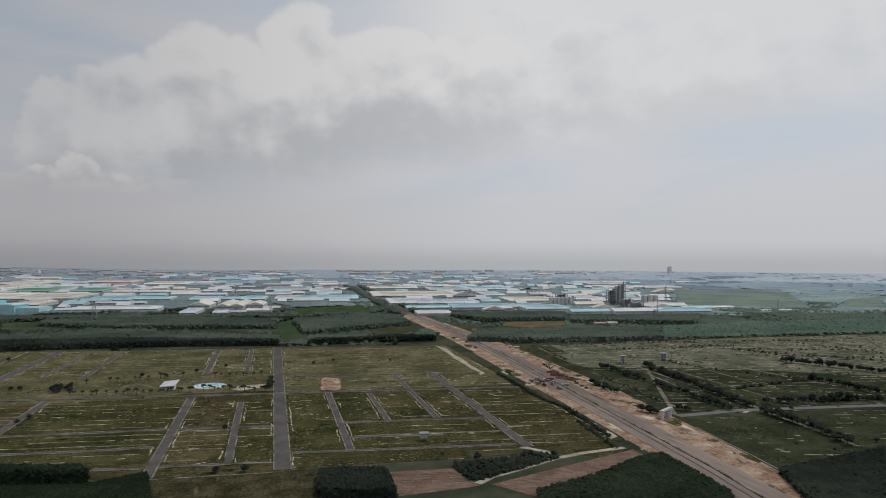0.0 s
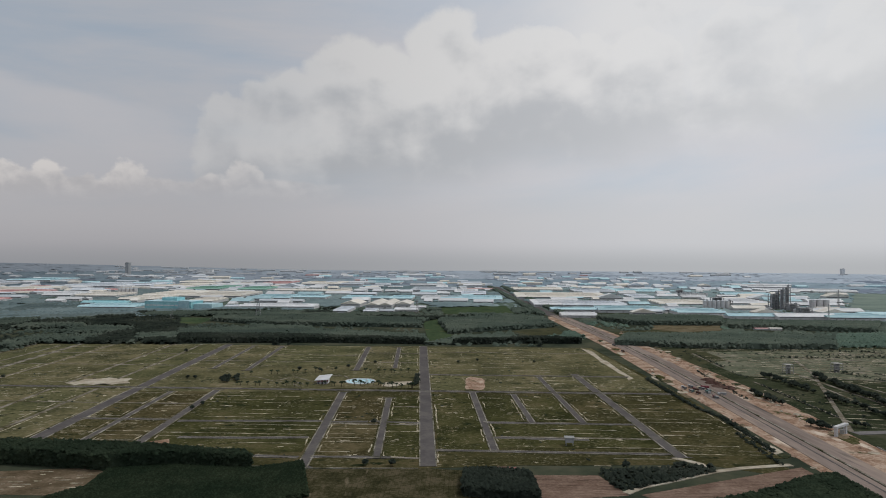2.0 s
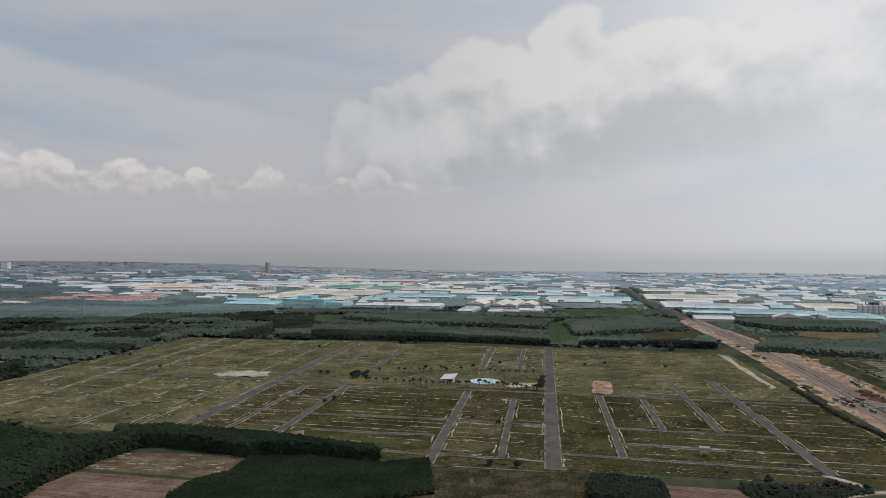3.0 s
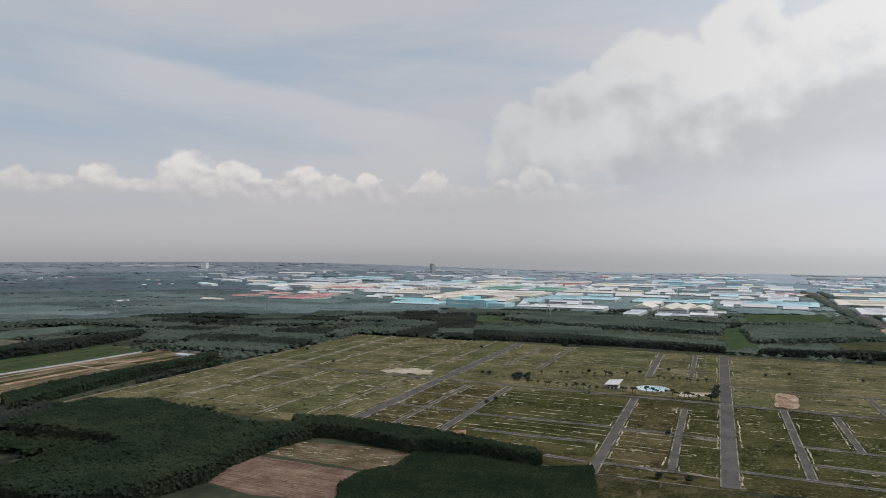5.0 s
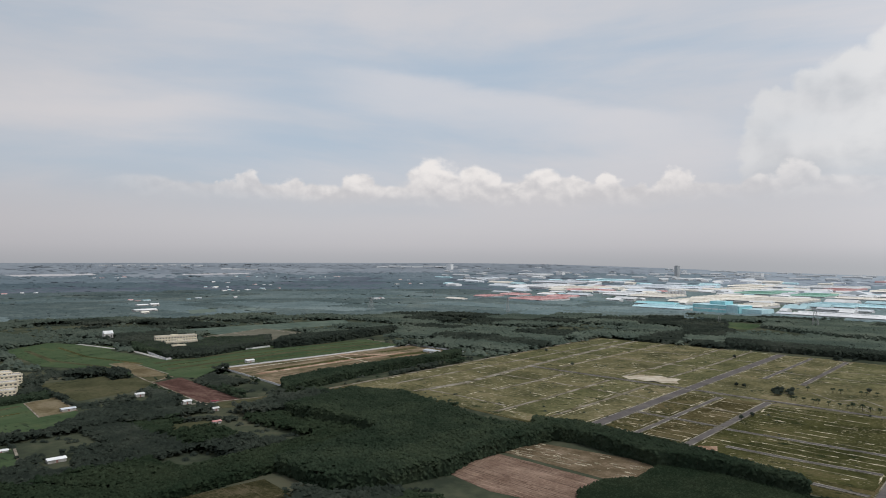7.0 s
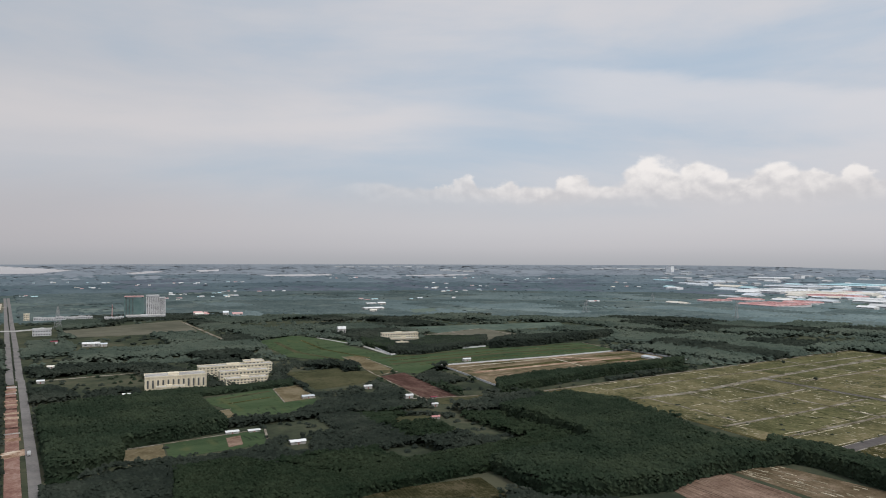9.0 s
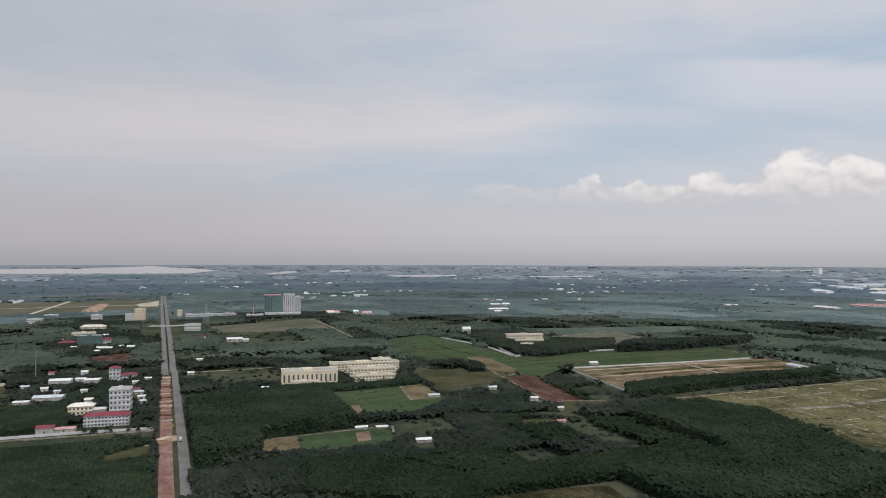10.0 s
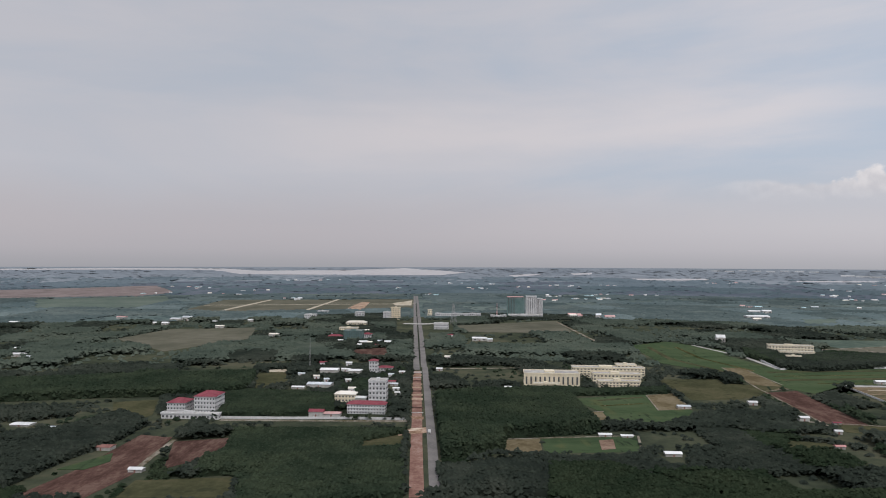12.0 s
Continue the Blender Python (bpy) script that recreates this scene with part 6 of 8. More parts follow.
for row, roof in (((-685.7, 767.4, 23.9, 4.8), "roof_grey"), ((-127.7, 1119.2, 18.9, 5.1), "roof_grey"), ((666.0, 1278.4, 22.8, 5.7), "roof_cream"), ((641.4, 1283.7, 25.0, 4.5), "roof_red"), ((1143.7, 1596, 81.5, 5.9), "roof_white"), ((1184.8, 1477.7, 32.1, 5.6), "roof_white"), ((1234.8, 1467.2, 34.9, 7.0), "roof_white"), ((998.1, 1218.1, 28.9, 3.5), "roof_red"), ((2131, 2225, 60.7, 6.5), "roof_white")):
    house(*row, roof, "long low shed among green fields", -5, "white")

# houses of the small town beside the boulevard
for k, (x, y, w) in enumerate(((-888.6, -75, 13), (-858.8, -124.2, 9.7), (-834.5, -102.2, 8.1), (-935.5, -75.9, 9), (-800.3, -13.2, 10.2), (-760, -6.5, 8.5), (-846, -16, 8.1), (-752, -52.6, 9), (-812, -62.8, 8), (-1148, -54.8, 7.5), (-1145, -82, 8.4), (-1190, -52, 8.6), (-1004.6, 56.8, 12.8), (-752, 70, 8), (-1294.8, 70.5, 12.5), (-755.3, 112, 8.5), (-816, -88, 7), (-725.7, -62, 10), (-962, -44, 9), (-940, -110, 11), (-1210, -120, 10), (-1320, -150, 12), (-1380, -90, 12))):
    house(x, y, w * 0.85, (4.8, 4.2, 5.4, 6.4)[k % 4], ("roof_white", "roof_grey", "roof_cream", "roof_white", "tile_red")[k % 5], ("small town house with pale sheet roof", "low grey-roofed house in a garden", "small house with cream roof among garden trees", "pale house with white sheet roof", "small house with red tiled roof")[k % 5], 84 + (k % 3 - 1) * 6, "white", None, False, "town houses")

# scattered far houses in the woods
TOWN = random.Random(4)
home = 60, 3000
for k in range(150):
    az = TOWN.uniform(44, 112)
    dist = TOWN.choice((TOWN.uniform(2300, 3600), TOWN.uniform(3200, 5200)))
    if k % 3 == 0 and 80 < az < 112 and TOWN.random() < 0.5:
        continue
    if k % 3:          # houses stand in small groups
        az, dist = home[0] + TOWN.uniform(-1.2, 1.2), home[1] * TOWN.uniform(0.97, 1.03)
    home = az, dist
    x, y, f = behind(az, dist)
    house(x, y, TOWN.uniform(8, 24) * f, TOWN.uniform(4, 8) * f, TOWN.choice(("roof_white", "roof_white", "roof_grey", "roof_cream", "roof_red", "roof_blue")), "small pale house among far woods", 84, "white", None, False, "far houses")
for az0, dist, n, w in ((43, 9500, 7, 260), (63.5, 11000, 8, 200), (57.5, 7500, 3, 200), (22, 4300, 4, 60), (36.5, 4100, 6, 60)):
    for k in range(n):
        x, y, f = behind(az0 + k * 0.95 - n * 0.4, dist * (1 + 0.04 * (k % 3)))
        hall(x, y, w * 0.6 * f, 50 * f, 8 * f, "hazed_roof", 90 - 30, 1, vents=False, group="far factory halls")

# ---- trees ----
def clump_shapes():
    ov = np.array([(1, 0, 0), (0, 1, 0), (-1, 0, 0), (0, -1, 0), (0, 0, 1), (0, 0, -1)], float)
    of = np.array([(0, 1, 4), (1, 2, 4), (2, 3, 4), (3, 0, 4), (1, 0, 5), (2, 1, 5), (3, 2, 5), (0, 3, 5)])
    a = [2 * math.pi * k / 5 for k in range(5)]
    tv = np.array([(math.cos(q), math.sin(q), -0.5) for q in a] + [(0, 0, 0.5)])
    tf = np.array([(k, (k + 1) % 5, 5) for k in range(5)])
    return (ov, of), (tv, tf)


OCT, TUFT = clump_shapes()
RNG = np.random.default_rng(5)


def clumps(name, xs, ys, zs, radii, mat, shape=None, flat=0.75, trunks=None, sheet=None):
    """Many ragged leaf clumps in one mesh, each an island of its own; trunks: rows of x, y, height."""
    v, f = shape or OCT
    n, k = len(xs), len(v)
    a = RNG.uniform(0, 2 * math.pi, n)
    jit = RNG.uniform(0.65, 1.25, (n, k, 1))
    p = v[None] * jit
    ca, sa = np.cos(a)[:, None], np.sin(a)[:, None]
    lean = RNG.normal(0, 0.3, (2, n, 1))
    p = np.stack([p[..., 0], p[..., 1], p[..., 2] + p[..., 0] * lean[0] + p[..., 1] * lean[1]], -1)
    q = np.stack([p[..., 0] * ca - p[..., 1] * sa, p[..., 0] * sa + p[..., 1] * ca, p[..., 2] * np.reshape(flat, (-1, 1))], -1) * np.asarray(radii)[:, None, None]
    q += np.stack([xs, ys, zs], -1)[:, None]
    verts = q.reshape(-1, 3)
    faces = (f[None] + (np.arange(n) * k)[:, None, None]).reshape(-1, 3)
    if sheet is not None and len(sheet[1]):
        faces = np.concatenate([faces, sheet[1] + len(verts)])
        verts = np.concatenate([verts, sheet[0]])
    slots = np.zeros(len(faces), np.int32)
    if trunks is not None and len(trunks):
        t = np.asarray(trunks)
        m = len(t)
        ring = np.array([(0.16, 0), (-0.08, 0.14), (-0.08, -0.14)])
        lo = np.concatenate([t[:, None, :2] + ring, np.tile(t[:, None, 3:4] - 0.2, (1, 3, 1))], -1)
        hi = np.concatenate([t[:, None, :2] + ring * 0.6, np.tile(t[:, None, 3:4] + t[:, None, 2:3], (1, 3, 1))], -1)
        tv = np.concatenate([lo, hi], 1).reshape(-1, 3)
        tf = np.array([(0, 1, 4), (0, 4, 3), (1, 2, 5), (1, 5, 4), (2, 0, 3), (2, 3, 5)])
        faces = np.concatenate([faces, (tf[None] + len(verts) + (np.arange(m) * 6)[:, None, None]).reshape(-1, 3)])
        slots = np.concatenate([slots, np.ones(6 * m, np.int32)])
        verts = np.concatenate([verts, tv])
    me = bpy.data.meshes.new(name)
    me.vertices.add(len(verts))
    me.vertices.foreach_set("co", verts.astype(np.float32).ravel())
    me.loops.add(3 * len(faces))
    me.loops.foreach_set("vertex_index", faces.astype(np.int32).ravel())
    me.polygons.add(len(faces))
    me.polygons.foreach_set("loop_start", np.arange(len(faces), dtype=np.int32) * 3)
    me.polygons.foreach_set("material_index", slots)
    me.materials.append(M[mat])
    me.materials.append(M["bark"])
    me.polygons.foreach_set("use_smooth", np.ones(len(faces), bool))
    me.update(calc_edges=True)
    me.validate()
    return me


def places(poly, step, jitter=0.35, turn=0.0):
    """A jittered grid of places within a polygon."""
    px, py = np.array([p[0] for p in poly]), np.array([p[1] for p in poly])
    gx, gy = np.meshgrid(np.arange(px.min(), px.max(), step), np.arange(py.min(), py.max(), step))
    gx, gy = gx.ravel() + RNG.uniform(-jitter, jitter, gx.size) * step, gy.ravel() + RNG.uniform(-jitter, jitter, gy.size) * step
    ok = inside(poly, gx, gy)
    return gx[ok], gy[ok]


def crowns(x, y, tall, r, n, flat=0.75, foot=0.0, body=True):
    """Leaf tufts over the round tops of trees: places and sizes."""
    m = len(x)
    a, u = RNG.uniform(0, 2 * math.pi, (m, n)), np.sqrt(RNG.uniform(0, 1, (m, n)))
    d = u * r[:, None] * 0.95
    Z = tall[:, None] - r[:, None] * (0.25 + 0.75 * u ** 2) + RNG.uniform(-0.12, 0.12, (m, n)) * r[:, None]
    size = r[:, None] * RNG.uniform(0.45, 0.72, (m, n)) * min(1.0, (6.0 / n) ** 0.5)
    F = np.full((m, n), float(flat))
    if body:
        d[:, 0], Z[:, 0], size[:, 0], F[:, 0] = 0, tall - 0.5 * r, r * 0.85, 0.85          # the full body of the crown
        low = RNG.uniform(0.2 + foot, 0.68, m)          # lower leaves on all heights
        d[:, 1], Z[:, 1], size[:, 1], F[:, 1] = r * RNG.uniform(0.2, 0.7, m), np.maximum(tall * low, 0.4 * r), r * 0.85, 0.85
    else:
        d[:, 0], Z[:, 0], size[:, 0] = 0.2 * r, tall - 0.3 * r, r * 0.8
    X, Y = x[:, None] + np.cos(a) * d, y[:, None] + np.sin(a) * d
    return X.ravel(), Y.ravel(), Z.ravel(), size.ravel(), F.ravel()


def canopy_fill(poly, height, cell):
    """An uneven leaf-coloured sheet under a stand's outer tufts, added to lighten gaps between crowns."""
    px, py = np.array([p[0] for p in poly]), np.array([p[1] for p in poly])
    nx, ny = int(np.ptp(px) / cell) + 2, int(np.ptp(py) / cell) + 2
    gx, gy = np.meshgrid(px.min() + np.arange(nx) * cell, py.min() + np.arange(ny) * cell)
    x, y = gx.ravel() + RNG.uniform(-0.3, 0.3, nx * ny) * cell, gy.ravel() + RNG.uniform(-0.3, 0.3, nx * ny) * cell
    ok = inside(poly, x, y).reshape(ny, nx)
    full = ok[:-1, :-1] & ok[1:, :-1] & ok[:-1, 1:] & ok[1:, 1:]
    j, i = np.nonzero(full)
    a = j * nx + i
    faces = np.concatenate([np.stack([a, a + 1, a + nx + 1], -1), np.stack([a, a + nx + 1, a + nx], -1)])
    verts = np.stack([x, y, height * RNG.uniform(0.70, 0.84, nx * ny)], -1)
    side, walls = [], []
    n = len(verts)
    for (ax, ay), (bx, by) in zip(poly, poly[1:] + poly[:1]):          # an upright sheet at the rim, added to lighten gaps there
        m = int(math.hypot(bx - ax, by - ay) / (2 * cell)) + 1
        for k in range(m + 1):
            for z in (0.02, 0.8):
                side.append((ax + (bx - ax) * k / m + RNG.uniform(-0.2, 0.2) * cell, ay + (by - ay) * k / m + RNG.uniform(-0.2, 0.2) * cell, height * z * RNG.uniform(0.9, 1.08)))
        for k in range(m):
            c = n + len(side) - 2 * (m + 1) + 2 * k
            walls += [(c, c + 2, c + 3), (c, c + 3, c + 1)]
    return np.concatenate([verts, np.array(side)]), np.concatenate([faces, np.array(walls)])


def grove(poly, height, step, mat="leaf", label="dense dark green rubber tree plantation", size=None, near=True, low=0.15, name="grove", clear=True, gaps=0.0, under=1.0, avoid=False):
    """A plantation: an even canopy of leafy crowns on slim trunks, dark beneath."""
    gap = step * (0.92 if near else 0.75)
    x, y = places(poly, gap, 0.22)
    if gaps:
        ok = RNG.uniform(0, 1, len(x)) > gaps
        x, y = x[ok], y[ok]
    if avoid:
        ok = keep(x, y)
        x, y = x[ok], y[ok]
    wave = np.array([noise.noise((a * 0.02, b * 0.02, 1.0)) for a, b in zip(x, y)]) * 0.12
    tall = height * (1 + wave) * RNG.uniform(0.92, 1.04, len(x))
    closed = not avoid and gaps < 0.3
    X, Y, Z, R_, F = crowns(x, y, tall, gap * RNG.uniform(0.6, 0.75, len(x)), 6 if near and closed else 4, 0.8, 0.3, not closed)
    sheet = canopy_fill(poly, height, gap * 1.3) if closed else None
    if not closed:
        lx, ly = places(poly, gap * 1.25 / under ** 0.5)          # undergrowth and hanging leaves
        if avoid:
            ok = keep(lx, ly)
            lx, ly = lx[ok], ly[ok]
        lz = height * RNG.uniform(low, 0.75, len(lx))
        X, Y, Z, R_ = (np.concatenate(q) for q in ((X, lx), (Y, ly), (Z, lz), (R_, gap * RNG.uniform(0.5, 0.8, len(lx)))))
        F = np.concatenate((F, np.full(len(lx), 0.85)))
    if not avoid:          # leafy outer face of the stand
        ex, ey = [], []
        for (ax, ay), (bx, by) in zip(poly, poly[1:] + poly[:1]):
            n = int(math.hypot(bx - ax, by - ay) * height / (step * 0.62) ** 2) + 1
            f = RNG.uniform(0, 1, n)
            ex.append(ax + (bx - ax) * f), ey.append(ay + (by - ay) * f)
        ex, ey = (np.concatenate(q) + RNG.uniform(-0.35, 0.35, sum(map(len, ex))) * step for q in (ex, ey))
        ez = height * RNG.uniform(0.04, 0.9, len(ex))
        X, Y, Z, R_, F = (np.concatenate(q) for q in ((X, ex), (Y, ey), (Z, ez), (R_, step * RNG.uniform(0.35, 0.6, len(ex))), (F, np.full(len(ex), 1.1))))
    tr = None
    if near:          # stems show at the rim of a stand alone
        cx, cy = np.mean([p[0] for p in poly]), np.mean([p[1] for p in poly])
        rim = ~(inside(poly, x + (x - cx) * 0.05, y + (y - cy) * 0.05)) if closed else np.ones(len(x), bool)
        tr = np.stack([x, y, tall * 0.8, np.zeros(len(x))], -1)[rim]
    base = np.array([gz(a, b) for a, b in zip(X, Y)]) if np.hypot(X, Y).max() > 3000 else 0
    if sheet is not None:
        sheet[0][:, 2] += 0 if isinstance(base, int) else np.array([gz(a, b) for a, b in sheet[0][:, :2]])
    ob = new(name, clumps(name, X, Y, Z + base, R_, mat, TUFT, F, tr, sheet))
    if clear:
        KEEP_OUT.append(poly)
    return tagged(ob, label, "trees", "", "stuff")


# plantations close to the camera's path
grove([(-510.6, 387.4), (-525.9, 476.8), (-471.5, 497.6), (-348.2, 458.2), (-287.6, 467.6), (-295.1, 435.4), (-298.8, 383.7), (-291.6, 354.5), (-302.9, 314.8), (-323.3, 281.1), (-379.7, 285.1), (-390.2, 384.7), (-412.8, 394.5)], 12, 2.9)
grove([(-476.6, 106.8), (-476.8, 146.2), (-411.7, 191.7), (-415.4, 233.1), (-419.0, 360.2), (-395.3, 378.2), (-390.2, 384.7), (-379.7, 285.1), (-380.0, 192.5), (-368.0, 173.2), (-414.8, 95.6)], 7.5, 2.7, "leaf_light", "young lighter green tree plantation")
grove([(-699.6, 35.2), (-716.2, 68.2), (-715.5, 164.6), (-573.2, 163.1), (-573.3, 164.0), (-556.6, 82.6), (-521.5, 81.6), (-500.5, 54.6), (-500.7, 37.1)], 12.5, 2.9)
grove([(-481.1, 32.8), (-479.4, 53.3), (-492.5, 77.2), (-490.7, 103.8), (-423.9, 100.8), (-424.9, 36.7)], 6, 3.4, "leaf_mixed", "mixed green scrub and young trees", gaps=0.25)
grove([(-302.2, 467.7), (-268.6, 475.2), (-199.7, 458.8), (-154.6, 466.3), (-107.4, 458.2), (-114.3, 468.1), (-180.0, 484.7), (-284.4, 502.6), (-318.2, 487.7)], 12, 2.6, "leaf", "dark shelter belt of mixed trees", under=2.2)
grove([(-212.6, 378.6), (-210.1, 406.8), (-196.4, 424.2), (-198.0, 462.8), (-151.6, 463.4), (-106.9, 455.9), (-76.8, 470.9), (-68.1, 427.6), (-63.1, 406.3), (-191.5, 342.2)], 3.2, 2.3, "leaf_light", "low green cassava field")
grove([(29.9, 442.0), (41.2, 442.7), (69.0, 436.2), (69.0, 414.3), (69.1, 395.3), (26.5, 405.4)], 7, 3.0, "leaf_mixed", "dark trees round a farmstead")
grove([(149.8, 376.2), (197.2, 396.9), (239.1, 422.9), (259.6, 428.7), (256.2, 351.0), (245.7, 331.8), (141.9, 356.4)], 6, 2.8, "leaf", "dark green plantation beside the highway")
grove([(316.5, 382.5), (424.9, 406.7), (326.5, 312.6), (290.9, 321.0)], 5, 3.2, "leaf_mixed", "dark green scrub woodland", gaps=0.2)
grove([(117.5, 445.2), (193.3, 454.0), (189.6, 445.2), (125.5, 413.8), (118.7, 415.4)], 3.5, 3.2, "leaf_mixed", "rough green scrub", gaps=0.4)
grove([(-626.1, 467.9), (-634.7, 530.1), (-628.9, 649.9), (-636.7, 783.5), (-612.2, 748.4), (-609.4, 602.6), (-592.1, 480.1), (-581.2, 438.9)], 11, 3.2, "leaf", "dark shelter belt of trees", under=1.8)
grove([(-581.6, -134.8), (-580.0, 9.7), (-575.1, 7.6), (-551.7, -23.9), (-521.4, -22.7), (-527.0, 7.8), (-425.3, 11.2), (-404.8, -78.3), (-464.9, -94.4), (-483.4, -125.2), (-524.1, -118.4), (-564.2, -123.3)], 5.5, 3.0, "leaf", "green orchard of low trees", gaps=0.1)
grove([(-465.3, -121.2), (-502.9, -125.8), (-502.4, -85.2), (-472.9, -80.3)], 7, 2.8, "leaf", "dark clump of orchard trees")
grove([(-637.2, -155.5), (-735.7, -178.5), (-750.8, -153.6), (-728.9, -68.6), (-643.0, -57.3)], 5.5, 3.2, "leaf", "green orchard of low trees")
grove([(-793.6, -440.4), (-853.0, -178.7), (-760.4, -161.9), (-729.8, -182.5), (-724.8, -287.6), (-703.2, -385.8)], 10.5, 4.0, "leaf")
grove([(-981.6, 556.4), (-1048.2, 628.8), (-996.7, 700.1), (-932.8, 653.9), (-936.8, 563.6), (-930.4, 535.1)], 8, 4.2, "leaf", "dark trees in front of a school")
grove([(-1084.7, 517.1), (-1067.3, 546.8), (-1001.7, 536.5), (-946.4, 507.8), (-938.4, 496.0), (-1019.4, 492.0)], 8, 4.2, "leaf", "dark trees in front of a school")
grove([(-561.2, -300.3), (-583.8, -265.1), (-644.9, -244.7), (-608.1, -207.8), (-548.5, -209.3), (-494.9, -223.0), (-441.9, -228.4)], 7, 4.0, "leaf_mixed", "mixed dark green scrub woodland", gaps=0.2)
grove([(-669.6, -365.6), (-676.7, -333.7), (-638.6, -283.5), (-623.7, -309.4), (-617.7, -334.3)], 6, 4.0, "leaf_mixed", "mixed dark green scrub woodland", gaps=0.3)
grove([(-764.9, 125.9), (-764.5, 174.6), (-751.4, 201.9), (-757.4, 264.0), (-763.8, 284.5), (-738.3, 275.5), (-727.0, 167.0), (-733.3, 124.5)], 5.5, 3.6, "leaf", "dark trees in front of a school", gaps=0.25)
# further off
for poly, h, s in (([(-398.5, 1175.8), (-240.3, 1169.7), (6.6, 1100.3), (9.1, 1088.6), (-150.0, 1110.9), (-376.9, 1112.2)], 11, 6), ([(-426.2, 1257.4), (-265.2, 1290.6), (-74.3, 1196.3), (6.9, 1161.9), (6.6, 1100.3), (-398.5, 1175.8)], 10, 7),
                   ([(52.6, 1078.9), (61.6, 1088.1), (195.0, 1120.5), (247.3, 1100.8), (256.1, 1090.1), (154.8, 1097.9)], 11, 6), ([(41.8, 1436.9), (206.8, 1559), (245.3, 1480.8), (261.9, 1343.4), (138.4, 1277.2), (55.1, 1231.3)], 10, 7),
                   ([(303.9, 1072.1), (355.3, 1173.5), (509.6, 1159.1), (679.3, 1122.1), (617.9, 1017.3), (450.6, 1024.9)], 10.5, 6.5), ([(393.0, 1518), (611.4, 1520), (650.3, 1479.3), (600.2, 1365.4), (429.2, 1377.3), (386.3, 1491.6)], 11, 7),
                   ([(631.8, 1407.2), (921.3, 1360.5), (822.2, 1233.0), (591.8, 1317.9)], 11, 7), ([(-432.0, 1472.6), (-438.5, 1529), (-220.2, 1547), (-2.7, 1460.6), (4.8, 1336.0), (-283.4, 1379.2)], 10, 7),
                   ([(-888.9, 645.0), (-938.2, 693.6), (-930.2, 941.0), (-912.5, 930.4), (-880.0, 729.4)], 13, 5.5), ([(-1107.4, 527.6), (-1027.5, 551.9), (-1013.0, 723.3), (-922.2, 657.6), (-884.8, 514.4), (-901.4, 486.3)], 8, 5)):
    grove(poly, h, s, "leaf_mixed" if s < 6.2 else "leaf_mid", "even dark green tree plantation further off", near=False)


grove([(628.5, 1038.2), (736.7, 1196.9), (1309.4, 1252.4), (1071.8, 1025.3)], 6, 8, "leaf_green", "open green rows of young trees", near=False, gaps=0.45)
for side in (-1, 1):          # avenue of trees along the far road
    grove([(310 + side * 20, 1600), (310 + side * 34, 1600), (332 + side * 36, 3000), (332 + side * 22, 3000)], 8, 6.5, "leaf_mid", "avenue of dark trees along the far road", near=False)


def keep(xs, ys):
    ok = np.ones(len(xs), bool)
    for poly in KEEP_OUT:
        px, py = [p[0] for p in poly], [p[1] for p in poly]
        near = (xs > min(px)) & (xs < max(px)) & (ys > min(py)) & (ys < max(py)) & ok
        k = np.nonzero(near)[0]
        if len(k):
            ok[k[inside(poly, xs[k], ys[k])]] = False
    return ok


def cell_hash(x, y, w, d, seed):
    i, j = np.floor(x / w), np.floor(y / d)
    v = np.sin(i * 127.1 + j * 311.7 + seed * 74.7) * 43758.5453
    return v - np.floor(v)


